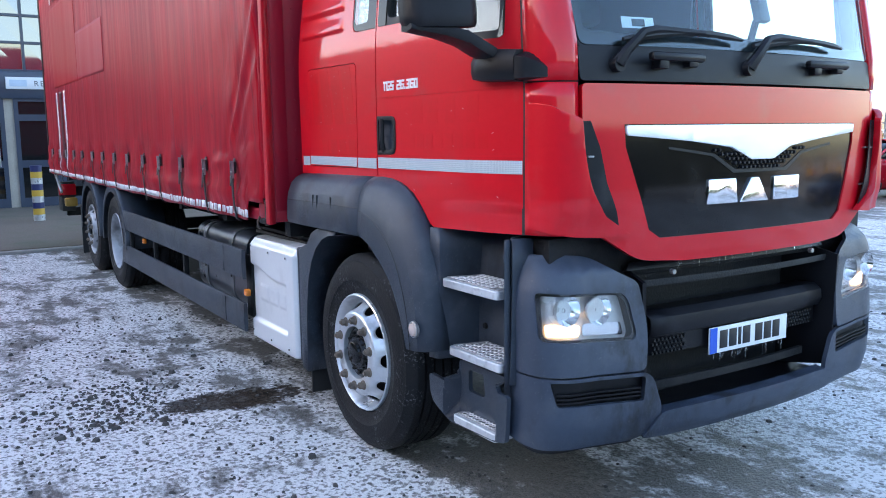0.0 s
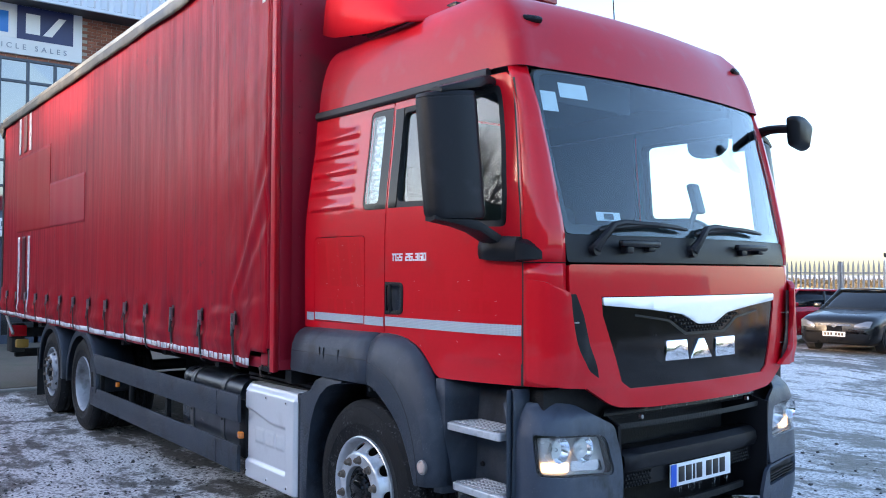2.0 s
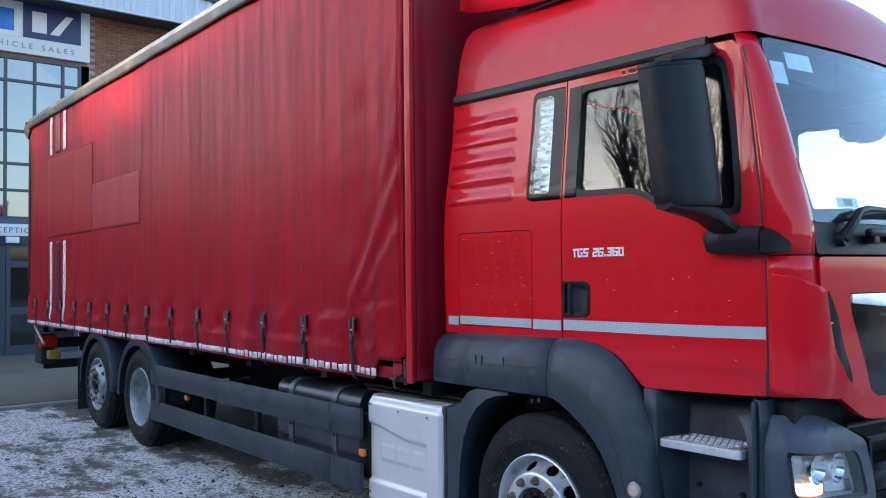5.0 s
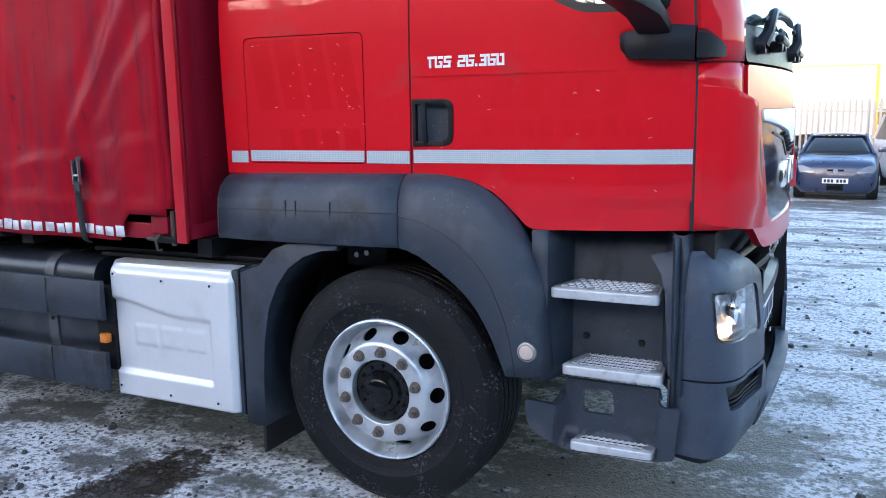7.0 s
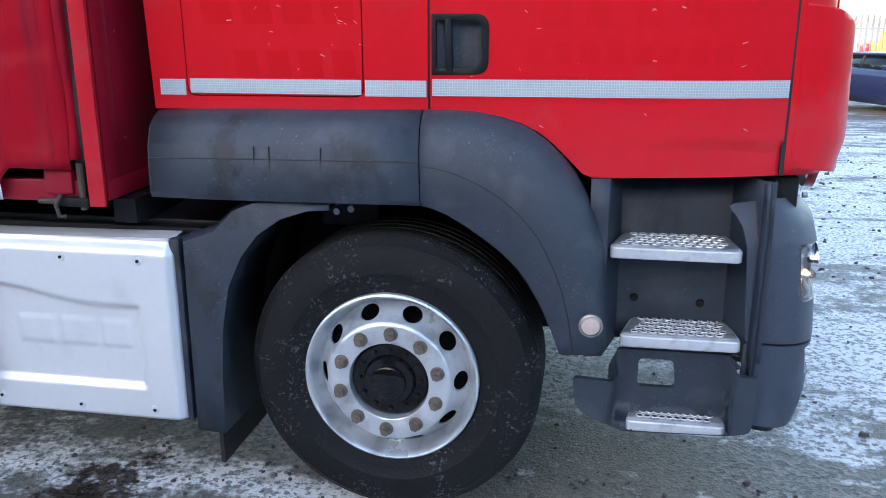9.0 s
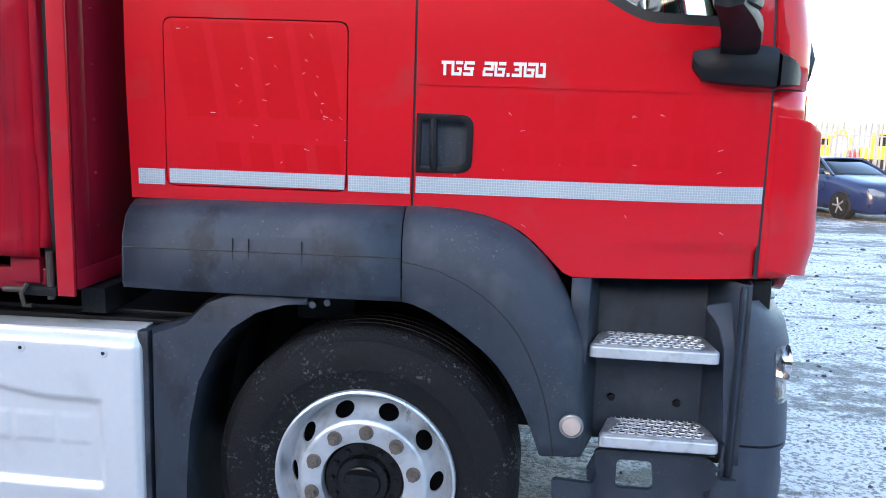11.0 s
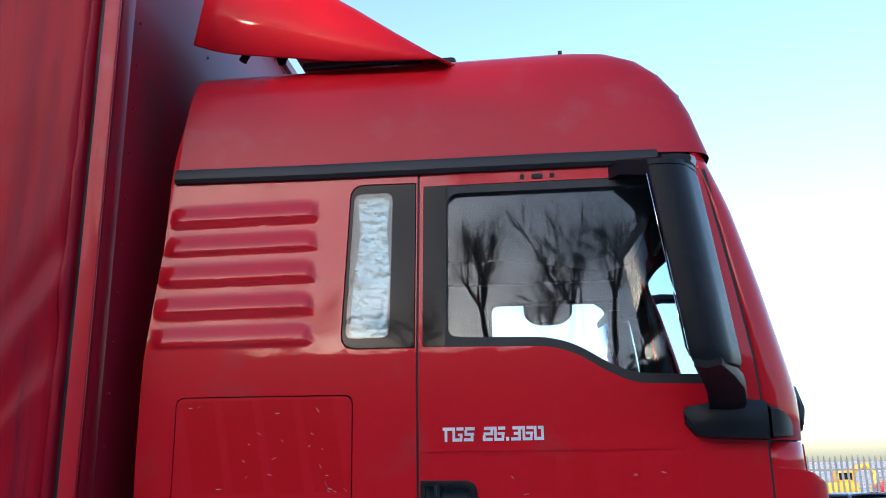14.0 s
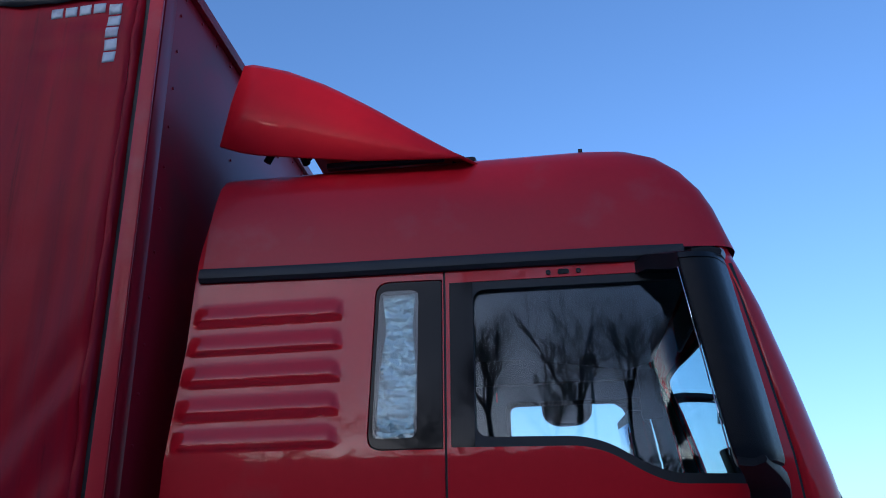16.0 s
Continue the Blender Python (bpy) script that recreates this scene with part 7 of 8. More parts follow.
for x, z in ((-1.44, 0.875), (-1.14, 0.862), (-0.86, 0.860), (-1.44, 0.335), (-1.13, 0.325), (-0.85, 0.325)):
    y = cover_y(x, z)
    part("cover_washer", rod(bmesh.new(), (x, y + 0.001, z), (x, y - 0.003, z), 0.016, 0.013, 16), M_BOX, cov)
    part("cover_screw", rod(bmesh.new(), (x, y - 0.002, z), (x, y - 0.006, z), 0.006, None, 8), M_CHASSIS, cov)
part("cover_side", bx(-0.762, -0.722, -0.075, 0.30, 0.28, 0.935, bev=0.01), M_PLASTIC, truck)
part("cover_body", bx(-1.46, -0.77, -0.06, 0.55, 0.30, 0.92), M_CHASSIS, truck)

# rear mudguards, flaps and lamps
for s in (0, 1):
    sg = (lambda y: 2 * YC - y) if s else (lambda y: y)
    for xc in (-5.50, -6.86):
        bm = bmesh.new()
        rows = []
        for i in range(19):
            a = math.pi * (-0.02 + 1.04 * i / 18)
            x, z = xc + 0.60 * math.cos(a), WZ + 0.01 + 0.58 * math.sin(a)
            rows.append([(x, sg(0.24), z), (x, sg(-0.135), z), (xc + 0.595 * math.cos(a), sg(-0.150), WZ + 0.01 + 0.57 * math.sin(a)), (xc + 0.53 * math.cos(a), sg(-0.152), WZ + 0.01 + 0.505 * math.sin(a))])
        skin(bm, rows)
        part("rear_mudguard", bm, M_PLASTIC, truck, smooth=40, thick=0.008)
    part("rear_mud_flap", bx(-7.60, -7.58, min(sg(-0.14), sg(0.45)), max(sg(-0.14), sg(0.45)), 0.12, 0.72), M_SEAL, truck)
lb = part("tail_lamp_board", bx(-9.62, -9.50, -0.12, 2.36, 0.72, 0.86, bev=0.01), M_CHASSIS, truck)
part("tail_lamp", bx(-9.50, -9.44, -0.13, 0.10, 0.74, 0.90, bev=0.01), M_REDLENS, lb)
part("tail_box", bx(-9.2, -9.08, -0.10, 0.06, 0.60, 0.72, bev=0.02), mat("yellow_plastic", (0.35, 0.19, 0.03), 0.5), truck)
part("tail_flap", bx(-9.9, -9.55, -0.08, 0.10, 0.50, 0.92, bev=0.01), M_SEAL, truck)
part("tail_link", rod(bmesh.new(), (-9.75, -0.12, 1.05), (-9.25, -0.12, 0.80), 0.02, None, 8), M_STEEL, truck)
part("rear_underrun", bx(-9.8, -9.68, 0.0, 2.24, 0.42, 0.54, bev=0.01), M_CHASSIS, truck)

# stone chips and scuffs on the near side of the cab
rng = random.Random(3)
M_CHIP = mat("bare_primer", (0.62, 0.50, 0.48), 0.6)
bm = bmesh.new()
for i in range(52):
    if i % 3:
        x, z = rng.gauss(-0.30, 0.16), rng.uniform(1.42, 1.88)
        if not -0.66 < x < -0.02:
            continue
    else:
        x, z = rng.uniform(0.15, 1.1), rng.uniform(1.2, 1.72)
    L, a, w_ = rng.uniform(0.004, 0.017), rng.gauss(-0.5, 0.5), rng.uniform(0.0006, 0.0013)
    dx, dz = math.cos(a) * L / 2, math.sin(a) * L / 2
    if (x > 0.1 and z < table([(0.106, 1.36), (0.38, 1.33), (0.52, 1.23), (0.6, 1.17)], x) + 0.02):
        continue
    y = taper(x) + lean(z) - 0.0022
    q = [(x - dx, y, z - dz - w_), (x + dx, y, z + dz - w_ * 0.5), (x + dx, y, z + dz + w_ * 0.5), (x - dx, y, z - dz + w_)]
    bm.faces.new([bm.verts.new(p) for p in q])
for f in bm.faces:
    f.normal_update()
    if f.normal.y > 0:
        f.normal_flip()
tagged(part("paint_chips", bm, M_CHIP, truck, "small pale stone chips in the paint"), kind="stuff")


# ---- office building ----
M_BRICK = mat("red_brick", (0.30, 0.115, 0.075), 0.85, vary=0.2, vscale=6, fvary=0.25, bump=0.5, bscale=80, seam=True)
M_MORTAR = mat("mortar", (0.40, 0.36, 0.31), 0.9, vary=0.2, fvary=0.2)
M_NAVY = mat("navy_frame_paint", (0.030, 0.045, 0.075), 0.4, vary=0.1, fvary=0.08, coat=0.2)
M_CLAD = mat("pale_blue_cladding", (0.52, 0.57, 0.64), 0.4, metal=0.15, vary=0.08, vscale=1, fvary=0.05, stretch=(1, 1, 0.3))
M_DARKTRIM = mat("dark_grey_flashing", (0.045, 0.048, 0.055), 0.5, vary=0.15, fvary=0.1)
M_TINT = mat("tinted_facade_glass", (0.035, 0.045, 0.06), 0.04, vary=0.15, vscale=0.5, fvary=0.02, rvary=0.02, spec=1.0, ior=2.1)
M_DARKGLASS = mat("dark_door_glass", (0.012, 0.013, 0.014), 0.05, vary=0.3, vscale=1, fvary=0.02, rvary=0.02, ior=1.6)
M_SIGN = mat("white_sign_board", (0.72, 0.74, 0.76), 0.45, vary=0.05, fvary=0.04)
M_SIGNBLUE = mat("sign_bright_blue", (0.015, 0.20, 0.62), 0.4, vary=0.05, fvary=0.04)
M_SIGNNAVY = mat("sign_navy", (0.018, 0.028, 0.11), 0.4, vary=0.08, fvary=0.05)
M_PAVE = mat("block_paving", (0.16, 0.13, 0.10), 0.8, vary=0.25, vscale=1.2, fvary=0.3, fine=25, bump=0.5, bscale=40, dirt=(0.10, 0.11, 0.07), dirt_amt=0.4, dscale=1.2)
FX = -16.90                    # the glazed front

office = thing("office_building", "brick and glass office with ribbed cladding and a sign", "building")
part("side_wall", bx(FX - 16, FX - 0.02, -4.6, 16.0, 0.0, 7.9), M_MORTAR, office)
bm = prism(bmesh.new(), [(-4.9, 8.24), (1.65, 8.96), (16.6, 7.32), (16.6, 7.10), (1.65, 8.74), (-4.9, 8.02)], FX - 17, -15.92, "x")
roof = part("roof", bm, M_DARKTRIM, office, "dark grey roof edge")
# ribbed cladding panels under the verge
y = -4.5
while y < 14.0:
    top = 8.80 - 0.11 * abs(y + 0.15 - 1.65)
    bm = bmesh.new()
    prof = [(0.0, 0.0), (0.035, 0.045), (0.125, 0.045), (0.16, 0.0), (0.30, 0.0)]
    skin(bm, [[(-16.03 + d, y + a, 7.74), (-16.03 + d, y + a, top)] for a, d in prof])
    bmesh.ops.recalc_face_normals(bm, faces=bm.faces)
    part("cladding_sheet", bm, M_CLAD, office, smooth=0, thick=0.004)
    y += 0.30
part("cladding_drip", bx(-16.03, -15.95, -4.5, 14, 7.68, 7.75), M_CLAD, office)
part("soffit", bx(FX, -16.0, -4.5, 14, 7.745, 7.77), M_DARKTRIM, office)
# sign
sign = thing("fascia_sign", "white fascia sign with blue and navy shapes and small grey lettering", "sign")
part("board", bx(FX + 0.03, FX + 0.13, -3.6, 2.64, 6.62, 7.80, bev=0.01), M_SIGN, sign)
part("white_field", bx(FX + 0.13, FX + 0.138, -3.4, 1.22, 6.98, 7.74), M_WHITE, sign)
part("navy_field", bx(FX + 0.13, FX + 0.140, 1.24, 2.44, 6.98, 7.74), M_SIGNNAVY, sign)
for y0, y1, z0, z1 in ((-0.75, -0.36, 7.10, 7.62), (-0.28, -0.18, 7.10, 7.62), (-0.10, 0.26, 7.10, 7.45), (0.34, 0.70, 7.10, 7.45), (0.78, 1.06, 7.08, 7.56)):
    part("blue_shape", bx(FX + 0.138, FX + 0.15, y0, y1, z0, z1, bev=0.004), M_SIGNBLUE, sign, "plain blue shape")
part("white_shape", prism(bmesh.new(), [(1.42, 7.12), (1.72, 7.12), (1.72, 7.58), (1.42, 7.58)], FX + 0.140, FX + 0.146, "x"), M_WHITE, sign, "plain white shape")
part("white_shape", prism(bmesh.new(), [(1.78, 7.12), (1.98, 7.12), (2.28, 7.58), (2.12, 7.58)], FX + 0.140, FX + 0.146, "x"), M_WHITE, sign, "plain white shape")
tb = text_bm("GLOBAL VEHICLE SALES", 0.17, 0.004, 1.75)
mx = max(v.co.x for v in tb.verts)
tb = moved(tb, Matrix.Translation((FX + 0.137, 2.30 - mx, 6.74)) @ pose(0, 0, 0, 0, 0, 90))
part("lettering", tb, mat("sign_grey", (0.22, 0.27, 0.33), 0.5), sign)
# curtain wall
glaz = thing("glazed_front", "two-storey glazed front with navy frames", "window wall", kind="structure")
CY = [-3.73 + 0.582 * i for i in range(11)] + [2.45]
CZ = [3.02, 3.62, 4.20, 4.92, 6.02, 6.52]
for i, (a, b) in enumerate(zip(CY, CY[1:])):
    for c, d in zip(CZ, CZ[1:]):
        r = random.Random(i * 31 + int(c * 10))
        bm = bx(FX - 0.012, FX - 0.002, a + 0.02, b - 0.02, c + 0.02, d - 0.02)
        for v in bm.verts:
            v.co.x += 0.006 * r.uniform(-1, 1) * (v.co.z - c) + 0.004 * r.uniform(-1, 1)
        part("pane", bm, M_TINT, glaz)
for y in CY:
    part("mullion", bx(FX - 0.02, FX + 0.05, y - 0.028, y + 0.028, 3.0, 6.55), M_NAVY, glaz)
for z in CZ:
    part("transom", bx(FX - 0.02, FX + 0.046, -3.75, 2.47, z - 0.028, z + 0.028), M_NAVY, glaz)
part("spandrel", bx(FX - 0.02, FX + 0.07, -3.75, 2.47, 2.42, 3.0, bev=0.01), M_NAVY, glaz)
part("dark_return", bx(FX - 0.3, FX - 0.02, 2.47, 2.70, 0, 6.6), M_DARKTRIM, glaz)
# entrance doors
for y0 in (-3.4, -2.2, -0.95, 0.10, 0.98, 1.75):
    w_ = 0.80 if y0 < 1.5 else 0.65
    d = thing("entrance_door", "navy framed glass entrance door", "door", "entrance doors", kind="structure")
    part("stile", bx(FX - 0.03, FX + 0.03, y0 - 0.03, y0 + 0.06, 0.05, 2.42), M_NAVY, d)
    part("stile", bx(FX - 0.03, FX + 0.03, y0 + w_ - 0.06, y0 + w_ + 0.03, 0.05, 2.42), M_NAVY, d)
    for z0, z1 in ((0.05, 0.25), (0.92, 1.08), (1.94, 2.08), (2.36, 2.46)):
        part("rail", bx(FX - 0.03, FX + 0.03, y0 + 0.06, y0 + w_ - 0.06, z0, z1), M_NAVY, d)
    for z0, z1 in ((0.25, 0.92), (1.08, 1.94), (2.08, 2.36)):
        part("pane", bx(FX - 0.015, FX - 0.005, y0 + 0.06, y0 + w_ - 0.06, z0, z1), M_DARKGLASS, d)
    part("pull_handle", rod(bmesh.new(), (FX + 0.07, y0 + w_ - 0.12, 0.95), (FX + 0.07, y0 + w_ - 0.12, 1.35), 0.014), M_STEEL, d)
rs = thing("reception_sign", "pale sign board lettered in grey over the door", "sign")
part("board", bx(FX + 0.07, FX + 0.12, -0.05, 1.85, 2.62, 2.88, bev=0.008), M_SIGN, rs)
part("logo_shape", bx(FX + 0.12, FX + 0.124, 0.02, 0.36, 2.68, 2.82), mat("sign_pale_blue", (0.45, 0.55, 0.66), 0.5), rs)
tb = moved(text_bm("RECEPTION", 0.165, 0.004, 1.30), Matrix.Translation((FX + 0.121, 0.50, 2.69)) @ pose(0, 0, 0, 0, 0, 90))
part("lettering", tb, mat("sign_dark_grey", (0.06, 0.07, 0.09), 0.5), rs)
part("lamp", bx(FX + 0.07, FX + 0.20, 0.92, 1.18, 2.46, 2.60, bev=0.02), M_WHITE, rs)

# paved apron with its edge
struct("pavement", bx(-17.2, -9.15, -16.0, 5.5, -0.05, 0.045, bev=0.01), M_PAVE, "mossy block paved apron before the office", "pavement")
struct("pavement_edge", bx(-9.15, -9.0, -16.0, 5.5, -0.05, 0.03, bev=0.008), mat("concrete_edge", (0.26, 0.25, 0.23), 0.85, vary=0.2, fvary=0.2, bump=0.4), "concrete edging of the apron", "kerb")
bol = thing("bollard", "navy, yellow and silver banded steel bollard", "bollard", at=(-13.40, 0.03, 0.045))
for i, m_ in enumerate((M_ALU, mat("yellow_paint", (0.62, 0.38, 0.05), 0.45, dirt=(0.3, 0.2, 0.1), dirt_amt=0.2), M_SIGNNAVY) * 3):
    z0 = 0.0 + 0.113 * i
    bm = bmesh.new()
    rod(bm, (0, 0, z0), (0, 0, z0 + 0.113), 0.10, None, 28)
    part("band", bm, m_, bol)

# ---- brick wall pieces, nearest stretch ----
brick_wall = tagged(new("wall_brick", None), "red brick wall beside the sign", "wall", "", "structure")
part("mortar_bed", bx(FX - 0.02, FX + 0.012, 2.66, 14.0, 0.0, 7.74), M_MORTAR, brick_wall)
part("mortar_bed", bx(FX - 0.02, FX + 0.012, -4.5, 2.66, 6.55, 7.74), M_MORTAR, brick_wall)
part("wall_pier", bx(FX - 0.02, FX + 0.012, -4.5, -3.75, 0.0, 6.55), M_BRICK, brick_wall)
bmk = bx(-0.012, 0.012, -0.105, 0.105, -0.0325, 0.0325, bev=0.003, seg=1)
brick_me = finish(bmk, "brick", 0)
brick_me.materials.append(M_BRICK)
count = 0
rest = bmesh.new()
for j in range(103):
    z = 7.70 - 0.075 * j
    for i in range(50):
        y = 2.78 + 0.225 * i + (0.1125 if j % 2 else 0)
        if y > 13.8 or z < 0.05:
            continue
        if z > 6.2 and y < 6.1 and count < 296:
            ob = new("brick", brick_me)
            ob.parent = brick_wall
            ob.location = (FX + 0.018, y, z)
            count += 1
        elif z > 4.0 and y < 9:
            box(rest, FX + 0.006, FX + 0.030, y - 0.105, y + 0.105, z - 0.0325, z + 0.0325)
for j in range(3):
    for i in range(28):
        y = 2.5 - 0.225 * i - (0.1125 if j % 2 else 0)
        box(rest, FX + 0.006, FX + 0.030, y - 0.105, y + 0.105, 6.562 + 0.075 * (j - 0.3), 6.562 + 0.075 * (j - 0.3) + 0.06)
tagged(part("brick_courses", rest, M_BRICK, brick_wall, smooth=0), kind="stuff")


# ---- palisade fence ----
M_GALV = mat("galvanised_pale", (0.30, 0.31, 0.32), 0.5, metal=0.5, vary=0.15, vscale=2, fvary=0.1)
FY = 23.2
fence = thing("palisade_fence", "grey galvanised steel palisade fence with pointed pales", "fence", at=(0, FY, ground_z(0, FY)))
bm = bmesh.new()
skin(bm, [[(-0.034, 0.0, z), (-0.020, -0.016, z), (0.020, -0.016, z), (0.034, 0.0, z)] for z in (0.05, 2.25)] )
vs_t = [bm.verts.new(p) for p in ((-0.034, 0, 2.25), (-0.02, -0.016, 2.25), (0.02, -0.016, 2.25), (0.034, 0, 2.25), (0.006, -0.006, 2.42), (-0.006, -0.006, 2.42))]
bm.faces.new(vs_t)
pale_me = finish(bm, "pale", 0)
pale_me.materials.append(M_GALV)
for i in range(250):
    ob = new("pale", pale_me)
    ob.parent = fence
    ob.location = (-20.0 + 0.155 * i, 0, ground_z(-20.0 + 0.155 * i, FY) - ground_z(0, FY))
for i in range(15):
    x0 = -20.0 + 2.75 * i
    h0, h1 = ground_z(x0, FY) - ground_z(0, FY), ground_z(x0 + 2.75, FY) - ground_z(0, FY)
    part("fence_post", bx(x0, x0 + 0.08, 0.045, 0.11, h0, h0 + 2.38), M_GALV, fence)
    for z in (0.45, 2.02):
        bm = bmesh.new()
        skin(bm, [[(x, 0.0, z + h - 0.025), (x, 0.045, z + h - 0.025), (x, 0.045, z + h + 0.025), (x, 0.0, z + h + 0.025)] for x, h in ((x0, h0), (x0 + 2.75, h1))], closed=True, caps=True)
        bmesh.ops.recalc_face_normals(bm, faces=bm.faces)
        part("fence_rail", bm, M_GALV, fence)


# ---- parked cars ----
def car(name, label, at, turn, paint, L=4.7, W=1.84, H=1.46, hood=0.86, ws0=1.15, ws1=1.95, rear0=3.75, rear1=4.45, deck=0.98, grille="wide", dark=M_GLOSSBLACK):
    c = thing(name, label, "car", "parked cars", at=(at[0], at[1], ground_z(*at)), turn=turn)
    hw = W / 2
    st = [(0.0, 0.72, hood - 0.22, 0.24), (0.04, 0.82, hood - 0.15, 0.20), (0.16, 0.92, hood - 0.06, 0.18), (0.45, 0.975, hood - 0.01, 0.18), (0.8, 0.99, hood + 0.04, 0.18), (ws0, 1.0, hood + 0.10, 0.18), (L * 0.5, 1.0, hood + 0.11, 0.18), (L * 0.72, 1.0, deck, 0.18), (L - 0.5, 0.98, deck, 0.20), (L - 0.12, 0.90, deck - 0.04, 0.26), (L, 0.78, deck - 0.18, 0.36)]
    bm = bmesh.new()
    rows = []
    for d, k, zt, zb in st:
        w_ = hw * k
        half = [(0.0, zb), (w_ * 0.86, zb), (w_ * 0.97, zb + 0.09), (w_, zb + 0.26), (w_ * 0.995, zt - 0.20), (w_ * 0.965, zt - 0.06), (w_ * 0.86, zt - 0.005), (w_ * 0.5, zt + 0.025), (0.0, zt + 0.03)]
        rows.append([(x, d, z) for x, z in half] + [(-x, d, z) for x, z in half[-2:0:-1]])
    skin(bm, rows, closed=True, caps=True)
    bmesh.ops.recalc_face_normals(bm, faces=bm.faces)
    body = part("body", bm, paint, c, smooth=50)
    # roof and glass
    zb0, zb1 = hood + 0.115, deck + 0.01
    wb, wt = hw * 0.88, hw * 0.66
    P = {"wl": (-wb, ws0, zb0), "wr": (wb, ws0, zb0), "tl": (-wt, ws1, H - 0.03), "tr": (wt, ws1, H - 0.03), "rl": (-wt * 0.96, rear0, H - 0.07), "rr": (wt * 0.96, rear0, H - 0.07), "bl": (-wb * 0.92, rear1, zb1), "br": (wb * 0.92, rear1, zb1)}
    bm = bmesh.new()
    rr = []
    for i in range(9):
        t = i / 8
        rr.append([(-wt + 2 * wt * j / 8, ws1 - 0.02 - 0.10 * (1 - (2 * j / 8 - 1) ** 2) * (1 - t) + (rear0 - ws1) * t, H - 0.035 + 0.05 * (1 - (2 * j / 8 - 1) ** 2) * 0.8 + 0.03 * math.sin(math.pi * t) - 0.035 * t) for j in range(9)])
    skin(bm, rr)
    part("roof", bm, paint, c, smooth=60, thick=0.03)
    bm = bmesh.new()
    sc = []
    for i in range(7):
        t = i / 6
        w_ = wb + (wt - wb) * t
        sc.append([(-w_ + 2 * w_ * j / 8, ws0 + (ws1 - ws0) * t - 0.16 * (1 - (2 * j / 8 - 1) ** 2) * (1 - 0.4 * t), zb0 - 0.03 + (H - 0.02 - zb0) * t + 0.03 * math.sin(math.pi * t)) for j in range(9)])
    skin(bm, sc)
    g = part("windscreen", bm, M_CARGLASS, c, smooth=60, thick=0.005)
    for sx in (-1, 1):
        side_poly = [(sx * wb, ws0 + 0.05, zb0 - 0.02), (sx * wt, ws1, H - 0.05), (sx * wt, rear0 - 0.1, H - 0.07), (sx * wb * 0.94, rear1 - 0.05, zb1 - 0.01), (sx * wb * 0.99, (ws0 + rear1) / 2, zb0 - 0.02)]
        bm = bmesh.new()
        bm.faces.new([bm.verts.new(p) for p in side_poly])
        bmesh.ops.triangulate(bm, faces=bm.faces)
        part("side_window", bm, M_CARGLASS, c, thick=0.005)
        for a, b, r in (((sx * wb, ws0, zb0 - 0.03), (sx * wt, ws1 - 0.02, H - 0.02), 0.032), ((sx * wt * 1.02, ws1 - 0.02, H - 0.03), (sx * wt, rear0, H - 0.06), 0.035), ((sx * wt * 0.97, rear0, H - 0.07), (sx * wb * 0.92, rear1, zb1), 0.06)):
            part("pillar", rod(bmesh.new(), a, b, r, None, 8), paint, c)
        xm = (ws1 + rear0) / 2 - 0.1
        part("centre_pillar", rod(bmesh.new(), (sx * wb * 0.99, xm, zb0 - 0.02), (sx * wt * 1.005, xm + 0.1, H - 0.05), 0.03, None, 6), dark, c)
        part("wing_mirror", moved(bx(-0.10, 0.10, -0.06, 0.05, -0.06, 0.06, bev=0.03), pose(sx * (hw + 0.07), ws0 + 0.30, zb0 + 0.06)), paint, c)
        # lamps
        lp = rpoly([(hw * 0.48, hood - 0.32), (hw * 0.84, hood - 0.28), (hw * 0.90, hood - 0.12), (hw * 0.76, hood - 0.12), (hw * 0.50, hood - 0.21)], 0.02, 2)
        f = lambda x, z, sx=sx: (sx * x, -0.030 + 0.30 * max(0.0, x / hw - 0.45) ** 2 * 1.4 + max(0.0, z - hood + 0.25) * 0.4, z)
        part("headlamp", sheet(lp, [], f, (0, -1, 0), 0.06, 0.06), M_HEAD, c, "clear headlamp", thick=0.03)
        part("fog_lamp", sheet(rpoly([(hw * 0.62, 0.32), (hw * 0.84, 0.34), (hw * 0.86, 0.42), (hw * 0.66, 0.40)], 0.02, 2), [], lambda x, z, sx=sx: (sx * x, 0.0 + 0.42 * max(0.0, x / hw - 0.45) ** 2, z), (0, -1, 0), 0.06, 0.06), dark, c, thick=0.03)
        for yw in (0.88, L - 0.86):
            w = part("wheel", rod(bmesh.new(), (sx * (hw - 0.20), yw, 0.315), (sx * (hw + 0.004), yw, 0.315), 0.315, None, 28), M_RUBBER, c)
            part("arch", rod(bmesh.new(), (sx * (hw - 0.22), yw, 0.335), (sx * (hw - 0.012), yw, 0.335), 0.365, None, 28), M_SEAL, c)
            r = part("rim", rod(bmesh.new(), (sx * (hw - 0.02), yw, 0.315), (sx * (hw + 0.010), yw, 0.315), 0.215, 0.205, 24), M_CHASSIS, w)
            for k in range(5):
                a = 2 * math.pi * k / 5
                part("spoke", rod(bmesh.new(), (sx * (hw + 0.012), yw, 0.315), (sx * (hw + 0.012), yw + 0.19 * math.cos(a), 0.315 + 0.19 * math.sin(a)), 0.022, None, 6), M_STEEL, w)
    fy = lambda x, z: (x, -0.004 + 0.10 * (x / hw) ** 2, z)
